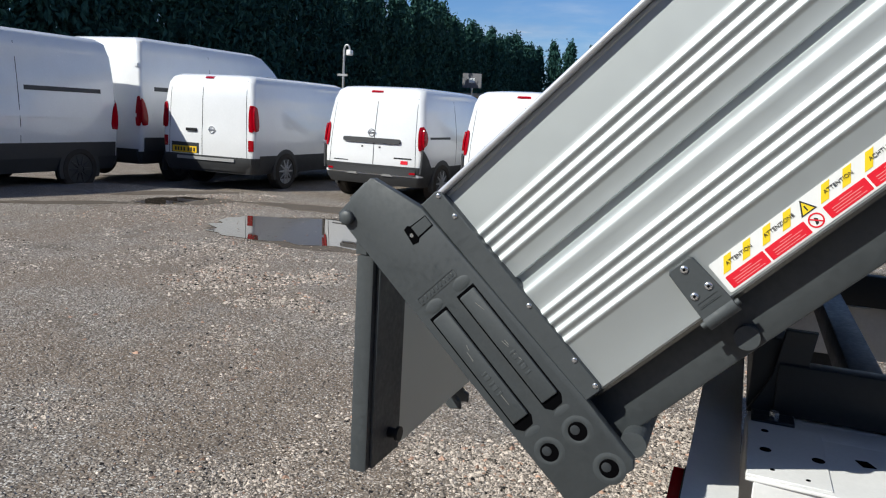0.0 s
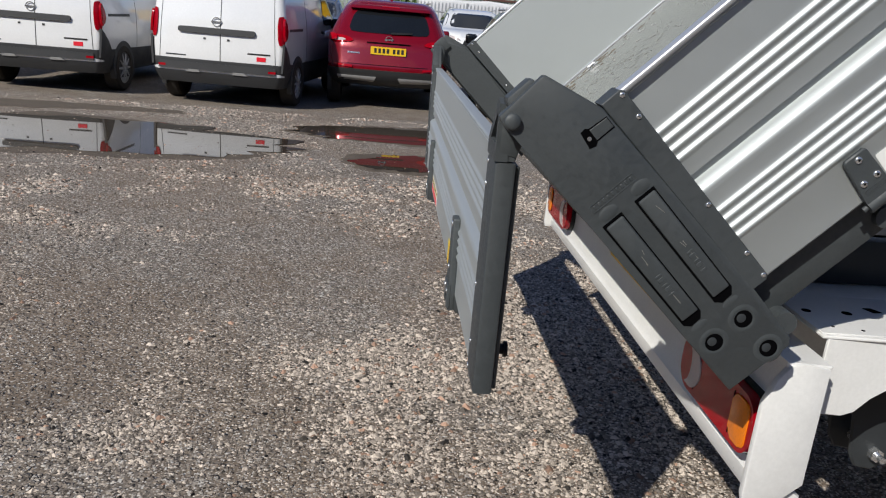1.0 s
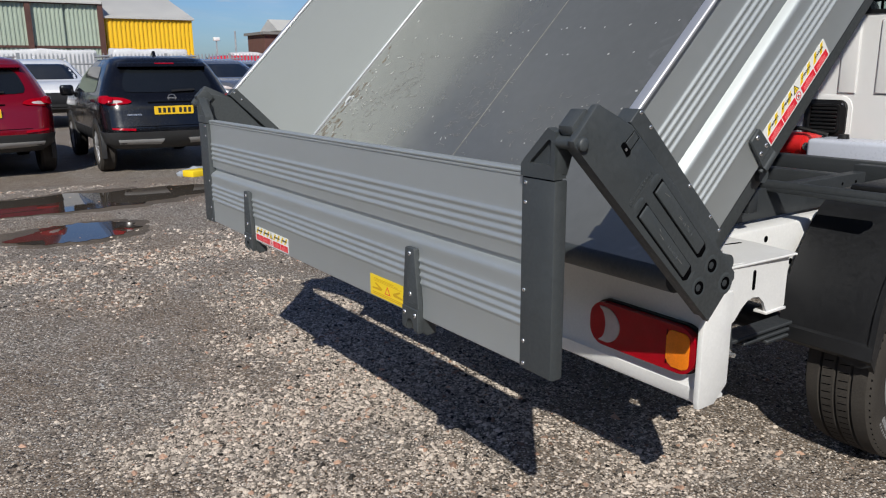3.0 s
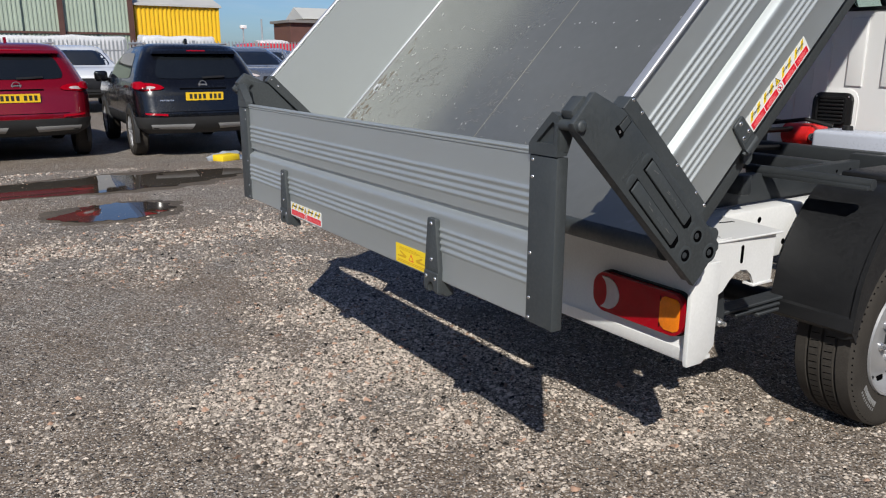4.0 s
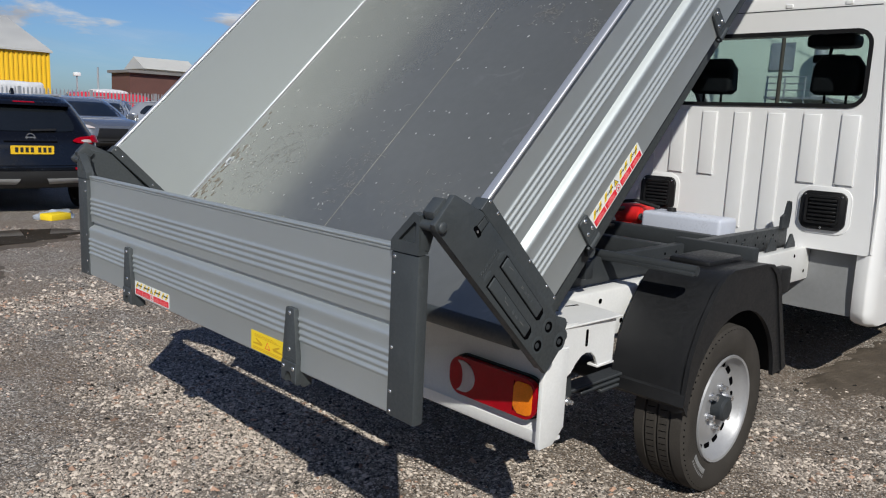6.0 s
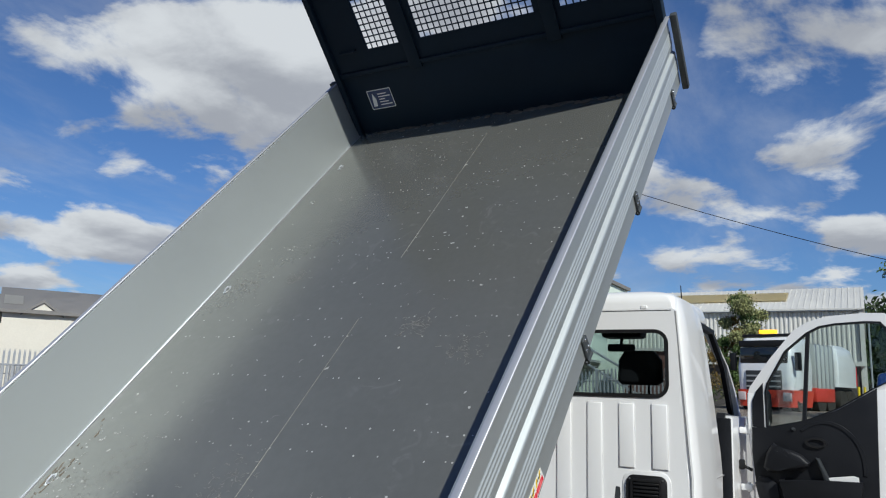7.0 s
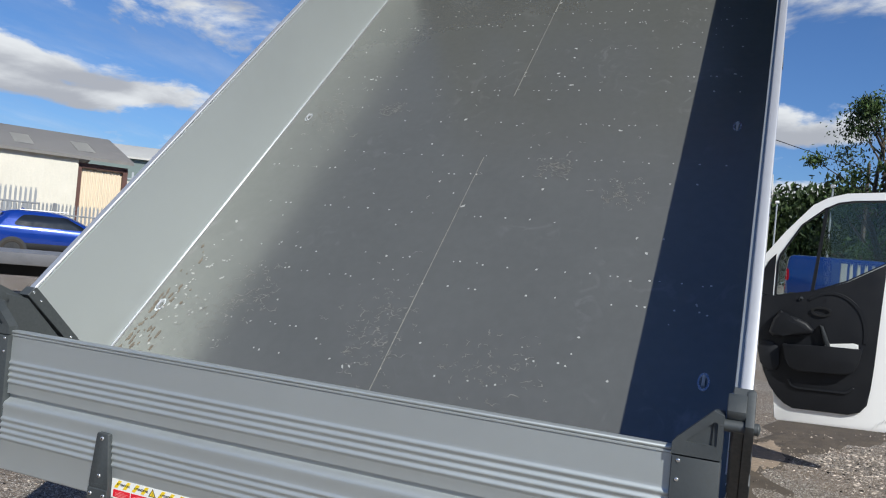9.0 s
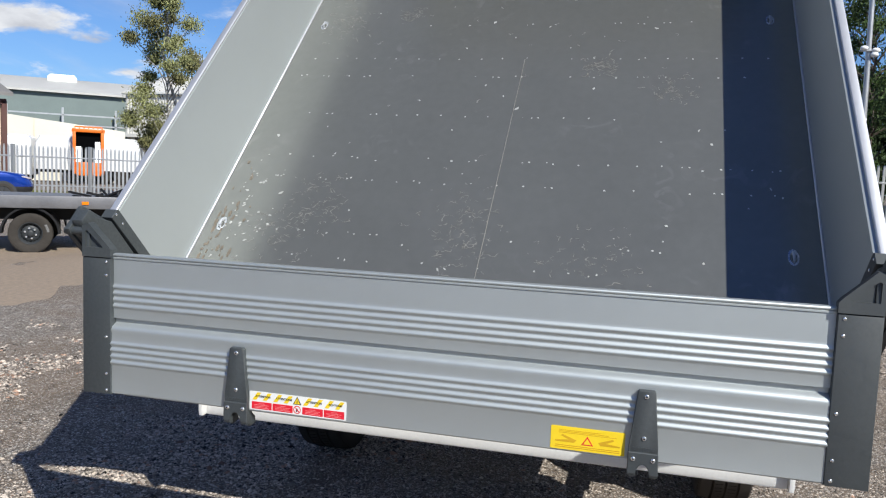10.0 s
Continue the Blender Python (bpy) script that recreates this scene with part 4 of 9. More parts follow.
# -- tailgate, hanging plumb from its top pivots --
GATE_X = 0.027  # the tailgate's rear face
TG_T, TG_H = 1.0855, 0.4155
bm = bmesh.new()
prism(bm, [(GATE_X - d, TG_T + h) for d, h in ribbed(TG_H)], "y", -0.986, 0.986)
gate = part("tailgate", bm, M_PANEL, truck, "ribbed grey aluminium tailgate hanging plumb", smooth=42)
bm = bmesh.new()
box(bm, GATE_X - 0.005, GATE_X + 0.024, -0.986, 0.986, TG_T - 0.001, TG_T + 0.008, 0.004, 3)
part("top_bead", bm, M_PANEL, gate)
GX = Matrix.Translation((GATE_X, 0, 0))
for s in (-1, 1):
    z0 = TG_T - TG_H
    bm = bmesh.new()
    prism(bm, [(s * 0.980, z0 - 0.002), (s * 1.078, z0 - 0.004), (s * 1.078, TG_T - 0.006), (s * 0.980, TG_T - 0.006)], "x", -0.016, 0.020, 0.006, 2)
    cap = part("end_cap", bm, M_ANTH, gate, "anthracite end cap with rivets", GX)
    # gusset over the cap: a folded triangle with a sunk field, up to the pivot
    bm = bmesh.new()
    plate_with_hole(bm, [(s * 0.979, TG_T - 0.004), (s * 1.077, TG_T - 0.004), (s * 1.077, TG_T + 0.088), (s * 1.056, TG_T + 0.096), (s * 0.987, TG_T + 0.030), (s * 0.979, TG_T + 0.020)], [(s * 1.006, TG_T + 0.024), (s * 1.066, TG_T + 0.024), (s * 1.066, TG_T + 0.070), (s * 1.060, TG_T + 0.074), (s * 1.010, TG_T + 0.030), (s * 1.007, TG_T + 0.027)], "x", -0.017, 0.004)
    prism(bm, [(s * 0.981, TG_T - 0.003), (s * 1.075, TG_T - 0.003), (s * 1.075, TG_T + 0.084), (s * 1.056, TG_T + 0.091), (s * 0.988, TG_T + 0.028), (s * 0.981, TG_T + 0.018)], "x", -0.007, 0.018, 0.002, 1)
    gusset = part("cap_gusset", bm, M_ANTH, cap, xf=GX)
    bm = bmesh.new()
    prism(bm, [(-0.014, TG_T + 0.010), (0.018, TG_T + 0.002), (0.034, TG_T + 0.050), (0.030, TG_T + 0.088), (0.014, TG_T + 0.096), (-0.010, TG_T + 0.090)], "y", s * 1.078, s * 1.055, 0.005, 2)
    part("pivot_lug", bm, M_ANTH, cap, xf=GX)
    for dz in (0.017, 0.057, 0.242, 0.354, 0.404):
        shared("rivet", RIVET, cap, GX @ Matrix.Translation((-0.016, s * 0.994, TG_T - dz)) @ TURN_X)
    # inner folded edge of the cap
    bm = bmesh.new()
    box(bm, 0.020, 0.028, min(s * 0.950, s * 1.066), max(s * 0.950, s * 1.066), z0, TG_T - 0.012, 0.002, 1)
    part("cap_flange", bm, M_ANTH, cap, xf=GX)
    # lower latch pin on the cap's inner face
    bm = bmesh.new()
    tube(bm, (0.026, s * 1.00, z0 + 0.05), (0.046, s * 1.00, z0 + 0.05), 0.010, seg=12)
    tube(bm, (0.046, s * 1.00, z0 + 0.05), (0.052, s * 1.00, z0 + 0.05), 0.015, seg=12)
    part("latch_pin", bm, M_BLACK, cap, xf=GX)
for y in (-0.567, 0.557):
    bm = bmesh.new()
    arch = [(y + 0.0155 * math.cos(radians(a)), 0.652 + 0.017 * math.sin(radians(a))) for a in range(0, 181, 20)]
    prism(bm, [(y - 0.022, 0.850), (y - 0.018, 0.854), (y + 0.018, 0.854), (y + 0.022, 0.850), (y + 0.035, 0.712), (y + 0.036, 0.634), (y + 0.0155, 0.634)] + arch + [(y - 0.0155, 0.634), (y - 0.036, 0.634), (y - 0.035, 0.712)], "x", -0.026, -0.010, 0.003, 2)
    strap = part("latch_strap", bm, M_ANTH, gate, "dark tapered latch strap", GX)
    # a thicker foot under a fold, with the maker's field above the fold as strokes
    bm = bmesh.new()
    prism(bm, [(y - 0.0365, 0.697), (y + 0.0365, 0.697), (y + 0.038, 0.640), (y + 0.0165, 0.640), (y + 0.0165, 0.656), (y + 0.010, 0.667), (y, 0.671), (y - 0.010, 0.667), (y - 0.0165, 0.656), (y - 0.0165, 0.640), (y - 0.038, 0.640)], "x", -0.029, -0.020, 0.002, 1)
    part("strap_foot", bm, M_ANTH, strap, xf=GX)
    hook = [(-0.024, 0.69), (-0.010, 0.69), (0.010, 0.655), (0.030, 0.646), (0.032, 0.626), (0.004, 0.622), (-0.018, 0.640)]
    for a in (-0.034, 0.020):
        part("strap_hook", prism(bmesh.new(), hook, "y", y + a, y + a + 0.014, 0.003, 1), M_ANTH, strap, xf=GX)
    for dz, dy, dx in ((0.839, 0.0, -0.026), (0.733, 0.0, -0.026), (0.680, 0.024, -0.029), (0.680, -0.024, -0.029)):
        shared("bolt", CLIPBOLT, strap, GX @ Matrix.Translation((dx, y + dy, dz)) @ TURN_X)
        shared("bolt_socket", SOCKET, strap, GX @ Matrix.Translation((dx - 0.0026, y + dy, dz)) @ TURN_X)
    bm = bmesh.new()
    for k in range(9):
        box(bm, -0.0272, -0.0255, y - 0.027 + k * 0.0062, y - 0.0235 + k * 0.0062, 0.7015, 0.7095)
    part("embossed_mark", bm, M_ANTH, strap, xf=GX)
# x right along -y, y up, z to the rear
GATE_XY = Matrix(((0, 0, -1, 0), (-1, 0, 0, 0), (0, 1, 0, 0), (0, 0, 0, 1)))
warning_sticker(gate, Matrix.Translation((GATE_X - 0.0105, 0.521, 0.677)) @ GATE_XY, 0.295, 0.054, WORDS)
m = Matrix.Translation((GATE_X - 0.0105, -0.336, 0.676)) @ GATE_XY @ Matrix.Diagonal((1, 0.9, 1, 1))
bm = bmesh.new()
prism(bm, rounded(0, 0.186, 0, 0.067, 0.003, 2), "z", 0, 0.0007)
yel = part("yellow_sticker", bm, M_YELLOW, gate, "yellow instruction sticker", m)
bm = bmesh.new()
for k in range(3):
    box(bm, 0.02, 0.165 - 0.02 * k, 0.052 - 0.0 * k - 0.016 * 0 + 0.004 * k - 0.004, 0.0535 + 0.004 * k - 0.004, 0.0007, 0.0011)
for k in range(2):
    box(bm, 0.012, 0.174, 0.006 + 0.005 * k, 0.0085 + 0.005 * k, 0.0007, 0.0011)
prism(bm, [(0.012, 0.022), (0.06, 0.022), (0.066, 0.030), (0.030, 0.044), (0.026, 0.040), (0.046, 0.030), (0.012, 0.026)], "z", 0.0007, 0.0011)
prism(bm, [(0.174, 0.022), (0.126, 0.022), (0.120, 0.030), (0.156, 0.044), (0.160, 0.040), (0.140, 0.030), (0.174, 0.026)], "z", 0.0007, 0.0011)
part("print_block", bm, mat("ochre_print", (0.62, 0.36, 0.01), 0.5), yel, xf=m)
bm = bmesh.new()
prism(bm, [(0.078, 0.018), (0.108, 0.018), (0.093, 0.044)], "z", 0.0007, 0.0011)
part("hazard_triangle", bm, M_REDST, yel, xf=m)
bm = bmesh.new()
prism(bm, [(0.083, 0.021), (0.103, 0.021), (0.093, 0.038)], "z", 0.0011, 0.0015)
part("hazard_fill", bm, M_YELLOW, yel, xf=m)

# -- chassis --
def band(bm, outer, inner, y0, y1):
    """A curved strip between two open outlines in x and z, pushed along y."""
    r = [[bm.verts.new((x, y, z)) for x, z in line] for line in (outer, inner) for y in (y0, y1)]
    o0, o1, i0, i1 = r
    for k in range(len(outer) - 1):
        for a, b in ((o0, o1), (i1, i0), (i0, o0), (o1, i1)):
            bm.faces.new((a[k], a[k + 1], b[k + 1], b[k]))
    for k in (0, -1):
        bm.faces.new((o0[k], o1[k], i1[k], i0[k]))
    return bm


def reach(line, c, t):
    """Where the ray from c at the angle t meets an open outline."""
    d = (math.cos(t), math.sin(t))
    for p, q in zip(line, line[1:]):
        ex, ez = q[0] - p[0], q[1] - p[1]
        det = d[0] * -ez + ex * d[1]
        if abs(det) < 1e-9:
            continue
        u = ((p[0] - c[0]) * -ez + ex * (p[1] - c[1])) / det
        w = (d[0] * (p[1] - c[1]) - d[1] * (p[0] - c[0])) / det
        if u > 0 and -1e-6 <= w <= 1 + 1e-6:
            return (c[0] + u * d[0], c[1] + u * d[1])
    return line[0] if d[0] < 0 else line[-1]


bm = bmesh.new()
prism(bm, [(0.612, 0.723), (0.640, 0.723), (0.640, 0.470), (0.700, 0.440), (0.700, 0.428), (0.606, 0.428), (0.600, 0.436), (0.600, 0.470), (0.612, 0.482)], "y", -1.02, 1.02, 0.002, 1)
beam = part("rear_beam", bm, M_CHASSIS, truck, "white pressed steel rear beam")
for s in (-1, 1):
    bm = bmesh.new()
    prism(bm, [(0.576, 0.430), (0.640, 0.430), (0.690, 0.476), (0.690, 0.724), (0.640, 0.735), (0.612, 0.728), (0.592, 0.700), (0.573, 0.650), (0.571, 0.450)], "y", s * 1.020, s * 1.036, 0.002, 2)
    part("beam_end", bm, M_CHASSIS, beam)
    bm = bmesh.new()
    prism(bm, [(0.606, 0.724), (0.696, 0.722), (0.696, 0.730), (0.606, 0.735)], "y", s * 0.001, s * 1.030, 0.002, 1)
    part("beam_lip", bm, M_CHASSIS, beam)
    # folded bracket between the beam and the rail: top plate, arched skirt, web and a loose pad sheet
    def across(a, b):
        return min(s * a, s * b), max(s * a, s * b)

    bm = bmesh.new()
    prism(bm, [(0.703, s * 0.62), (0.703, s * 0.968), (1.060, s * 0.986), (1.085, s * 0.83), (1.085, s * 0.62)], "z", 0.760, 0.767, 0.002, 1)
    bracket = part("platform_bracket", bm, M_CHASSIS, truck, "white folded steel bracket")
    bm = bmesh.new()
    prism(bm, [(0.716, 0.761), (1.052, 0.761), (1.045, 0.606), (1.010, 0.600), (0.985, 0.606), (0.955, 0.604), (0.940, 0.638), (0.915, 0.658), (0.885, 0.662), (0.858, 0.656), (0.830, 0.636), (0.806, 0.604), (0.780, 0.594), (0.716, 0.598)], "y", s * 0.958, s * 0.967, 0.002, 1)
    part("bracket_skirt", bm, M_CHASSIS, bracket)
    part("bracket_web", box(bmesh.new(), 1.040, 1.050, *across(0.74, 0.966), 0.606, 0.760, 0.002, 1), M_CHASSIS, bracket)
    part("bracket_foot", box(bmesh.new(), 0.95, 1.05, *across(0.93, 0.972), 0.596, 0.605, 0.002, 1), M_CHASSIS, bracket)
    part("pad_sheet", box(bmesh.new(), 0.704, 0.836, *across(0.705, 0.962), 0.767, 0.7705, 0.001, 1), M_CHASSIS, bracket, "loose white cover sheet")
    part("slot", prism(bmesh.new(), rounded(0.876, 0.889, 0.682, 0.740, 0.006, 3), "y", s * 0.9665, s * 0.9685), M_HOLE, bracket)
    for x, y, r in ((0.735, 0.840, 0.010), (0.822, 0.845, 0.011), (0.735, 0.745, 0.007), (0.745, 0.925, 0.004), (0.80, 0.94, 0.004)):
        part("punched_hole", tube(bmesh.new(), (x, s * y, 0.769), (x, s * y, 0.7712), r, seg=16), M_HOLE, bracket)
    part("slot", prism(bmesh.new(), [(0.885, s * 0.800), (0.905, s * 0.798), (0.917, s * 0.822), (0.895, s * 0.826)], "z", 0.7665, 0.7682), M_HOLE, bracket)
    part("slot", prism(bmesh.new(), [(0.985, s * 0.795), (1.045, s * 0.806), (1.043, s * 0.816), (0.983, s * 0.803)], "z", 0.7665, 0.7682), M_HOLE, bracket)
    # folded stand of the bed hinge on the bracket
    bm = bmesh.new()
    prism(bm, [(0.70, 0.767), (0.79, 0.767), (0.80, 0.84), (0.815, 0.95), (0.755, 0.95), (0.745, 0.85)], "y", s * 0.62, s * 0.64, 0.003, 1)
    box(bm, 0.71, 0.79, min(s * 0.64, s * 0.70), max(s * 0.64, s * 0.70), 0.768, 0.776, 0.002, 1)
    stand = part("hinge_stand", bm, M_FRAME, truck, "dark folded steel hinge stand")
    part("bolt", tube(bmesh.new(), (0.752, s * 0.675, 0.775), (0.752, s * 0.675, 0.788), 0.010, seg=6), M_STEEL, stand)
    # main rails, white, and the dark tipping subframe on them
    bm = bmesh.new()
    a, b = sorted((s * 0.655, s * 0.735))
    box(bm, 0.70, 3.46, a, b, 0.575, 0.770, 0.010)
    rail = part("chassis_rail", bm, M_CHASSIS, truck, "white chassis rail with punched holes")
    hole = disc_mesh("rail_hole", 0.011, 0.0015, M_HOLE, 14)
    for k in range(16):
        shared("rail_hole", hole, rail, Matrix.Translation((0.98 + k * 0.16, s * 0.7355, 0.68 + 0.05 * ((k * 7) % 3 - 1))) @ Matrix.Rotation(radians(-90 * s), 4, "X"))
    bm = bmesh.new()
    a, b = sorted((s * 0.600, s * 0.650))
    box(bm, 0.75, 3.30, a, b, 0.772, 0.880, 0.005)
    sub = part("subframe_rail", bm, M_FRAME, truck, "dark grey tipping subframe rail with holes")
    for k in range(22):
        shared("rail_hole", hole, sub, Matrix.Translation((1.9 + (k // 2) * 0.12 + 0.02 * (k % 3), s * 0.6505, 0.808 + 0.040 * (k % 2))) @ Matrix.Rotation(radians(-90 * s), 4, "X") @ Matrix.Diagonal((0.6, 0.6, 1, 1)))
    # locating ears near the cab
    bm = bmesh.new()
    prism(bm, [(3.16, 0.88), (3.26, 0.88), (3.275, 0.99), (3.265, 1.03), (3.235, 1.035), (3.215, 0.96), (3.16, 0.95)], "y", s * 0.652, s * 0.672, 0.004, 1)
    part("locating_ear", bm, M_FRAME, truck, "dark upright steel locating ear")
    for x in (2.62, 2.98, 3.24):
        bm = prism(bmesh.new(), [(x - 0.07, 0.772), (x + 0.07, 0.772), (x + 0.06, 0.80), (x + 0.01, 0.850), (x - 0.01, 0.850)], "y", s * 0.690, s * 0.700, 0.002, 1)
        part("mounting_tab", bm, M_FRAME, truck, "dark mounting tab")
    # tube over the mudguard, and the cross arms that carry it
    bm = bmesh.new()
    tube(bm, (1.43, s * 0.58, 0.888), (1.45, s * 1.045, 0.886), 0.020, seg=16)
    box(bm, 1.415, 1.465, min(s * 0.60, s * 1.045), max(s * 0.60, s * 1.045), 0.868, 0.884, 0.004)
    part("mudguard_tube", bm, M_FRAME, truck, "dark steel tube over the mudguard")
    for x, w in ((1.15, 0.76), (2.09, 0.98)):
        bm = box(bmesh.new(), x, x + 0.05, min(s * 0.60, s * w), max(s * 0.60, s * w), 0.835, 0.905, 0.006)
        part("cross_arm", bm, M_FRAME, truck, "dark folded cross arm")
    bm = box(bmesh.new(), 2.90, 3.04, min(s * 0.735, s * 0.80), max(s * 0.735, s * 0.80), 0.56, 0.70, 0.012)
    part("lashing_bracket", bm, M_BLACK, truck, "black hooked bracket on the rail")
    # rear mudguard: a folded plastic arch
    WX = 1.80
    outer = [(1.372, 0.392), (1.380, 0.46), (1.396, 0.56), (1.446, 0.665), (1.515, 0.762), (1.572, 0.820), (1.622, 0.852), (1.68, 0.866), (1.75, 0.866), (2.02, 0.862), (2.08, 0.84), (2.13, 0.78), (2.20, 0.60), (2.26, 0.45), (2.30, 0.355)]
    inner = [(x + (WX - x) * 0.05, z - 0.025) for x, z in outer]
    bm = bmesh.new()
    band(bm, outer, inner, s * 0.764, s * 1.078)
    guard = part("mudguard", bm, M_GUARD, truck, "black moulded plastic mudguard", smooth=40)
    bm = bmesh.new()
    prism(bm, [(1.362, 0.388), (1.366, 0.432), (1.380, 0.440), (1.392, 0.432), (1.390, 0.388)], "y", s * 0.760, s * 1.086, 0.006, 2)
    part("guard_hem", bm, M_GUARD, guard)
    bm = bmesh.new()
    prism(bm, [(s * 0.93, 0.39), (s * 1.078, 0.39), (s * 1.074, 0.362), (s * 1.05, 0.350), (s * 1.00, 0.352)], "x", 1.390, 1.402)
    part("guard_flap", bm, M_GUARD, guard)
    ang = [radians(174 - 168 * k / 28) for k in range(29)]
    cut = [(WX + 0.392 * math.cos(t), 0.300 + 0.392 * math.sin(t)) for t in ang]
    rim = [reach(outer, (WX, 0.300), t) for t in ang]
    bm = bmesh.new()
    band(bm, rim, cut, s * 1.062, s * 1.080)
    part("guard_skirt", bm, M_GUARD, guard)
    bm = bmesh.new()
    band(bm, [(x + (x - WX) * 0.02, z + 0.006) for x, z in rim], [(x + (WX - x) * 0.06, z - 0.004) for x, z in rim], s * 1.070, s * 1.088)
    part("guard_lip", bm, M_GUARD, guard)
    bm = bmesh.new()
    box(bm, 1.68, 1.98, min(s * 0.80, s * 0.98), max(s * 0.80, s * 0.98), 0.862, 0.888, 0.010)
    part("guard_pad", bm, M_GUARD, guard)


def wheel_parts(parent, m, r=0.351, w=0.232, rim=0.222, out=-1, rim_mat=None):
    """A wheel whose axle lies along y; out: the side that faces outwards."""
    h = w / 2
    prof = [(rim, -h * 0.86), (rim + 0.012, -h * 0.93), (r * 0.80, -h), (r * 0.90, -h * 0.99), (r * 0.955, -h * 0.94), (r * 0.985, -h * 0.87)]
    for g0, g1 in ((-0.80, -0.50), (-0.40, -0.05), (0.05, 0.40), (0.50, 0.80)):
        d = 0.004 if abs(g0 + g1) > 1 else 0.0
        if g0 > -0.8:
            prof.append((r - d - 0.010, g0 * h - 0.0035))
        prof += [(r - (d if g0 < 0 else 0.0), g0 * h), (r - (d if g0 > 0 else 0.0), g1 * h)]
        if g1 < 0.8:
            prof.append((r - 0.010, g1 * h + 0.0035))
    prof += [(r * 0.985, h * 0.87), (r * 0.955, h * 0.94), (r * 0.90, h * 0.99), (r * 0.80, h), (rim + 0.012, h * 0.93), (rim, h * 0.86)]
    tyre = part("tyre", lathe(bmesh.new(), prof, 96, "y", False, False), M_TYRE, parent, "black road tyre with four grooves", m)
    verts, faces = [], []
    for k in range(78):
        a = 2 * math.pi * k / 78
        for q0, q1, w0 in ((-0.97, -0.56, 0.020), (-0.37, -0.10, 0.009), (0.10, 0.37, 0.009), (0.56, 0.97, 0.020)):
            b = len(verts)
            lean = 0.012 if abs(q0 + q1) < 1 else 0.0
            for y, da in ((q0, 0.0), (q1, lean), (q1, lean + w0), (q0, w0)):
                rr = r + 0.0007 - (r * 0.045 + 0.001 if abs(y) > 0.9 else 0.0) - (0.002 if 0.5 < abs(y) < 0.6 else 0)
                verts.append((rr * math.cos(a + da), y * h, rr * math.sin(a + da)))
            faces.append((b, b + 1, b + 2, b + 3))
    me = bpy.data.meshes.new("tread_sipe")
    me.from_pydata(verts, [], faces)
    me.materials.append(M_HOLE)
    tagged(shared("tread_sipe", me, tyre, m), "dark cuts across the tread", kind="stuff")
    # raised maker's field on the sidewall, as plain strokes
    for k in range(9):
        a = radians(212 + k * 3.2 - (0 if out < 0 else 64))
        bm = bmesh.new()
        box(bm, -0.0055, 0.0055, out * h * 0.99 - 0.001, out * h * 0.99 + 0.0022, -0.019, 0.019, 0.001, 1)
        part("sidewall_stroke", bm, M_TYREMARK, tyre, "grey raised stroke", m @ Matrix.Rotation(-a + radians(90), 4, "Y") @ Matrix.Translation((0, 0, r * 0.79)))
    o = out
    bm = bmesh.new()
    lathe(bm, [(rim + 0.004, o * h * 0.90), (rim + 0.001, o * h * 0.97), (rim - 0.008, o * h * 0.95), (rim - 0.014, o * h * 0.74), (rim - 0.030, o * h * 0.66), (rim - 0.034, o * h * 0.45), (rim * 0.78, o * h * 0.40), (rim * 0.64, o * h * 0.56), (rim * 0.50, o * h * 0.66), (rim * 0.38, o * h * 0.62), (rim * 0.2, o * h * 0.62)], 64, "y", False)
    part("rim", bm, rim_mat or M_RIM, tyre, "dark steel rim with slots" if rim_mat else "silver steel rim with slots", m, smooth=60)
    for k in range(16):
        a = 2 * math.pi * k / 16
        bm = bmesh.new()
        prism(bm, [(-0.017, -0.010), (0.017, -0.010), (0.020, 0.008), (0.014, 0.014), (-0.014, 0.014), (-0.020, 0.008)], "y", o * h * 0.34, o * h * 0.47, 0.002, 1)
        part("rim_slot", bm, M_HOLE, tyre, xf=m @ Matrix.Rotation(a, 4, "Y") @ Matrix.Translation((0, 0, rim * 0.80)))
    bm = bmesh.new()
    lathe(bm, [(0.052, o * h * 0.60), (0.050, o * h * 0.98), (0.040, o * h * 1.05), (0.012, o * h * 1.05)], 24)
    part("hub", bm, M_FRAME, tyre, "dark hub", m)
    for k in range(6):
        a = 2 * math.pi * k / 6 + 0.3
        x, z = 0.082 * math.cos(a), 0.082 * math.sin(a)
        bm = tube(bmesh.new(), (x, o * h * 0.60, z), (x, o * h * 0.70, z), 0.017, seg=14)
        tube(bm, (x, o * h * 0.70, z), (x, o * h * 0.90, z), 0.0125, seg=6)
        part("wheel_nut", bm, M_STEEL, tyre, xf=m)


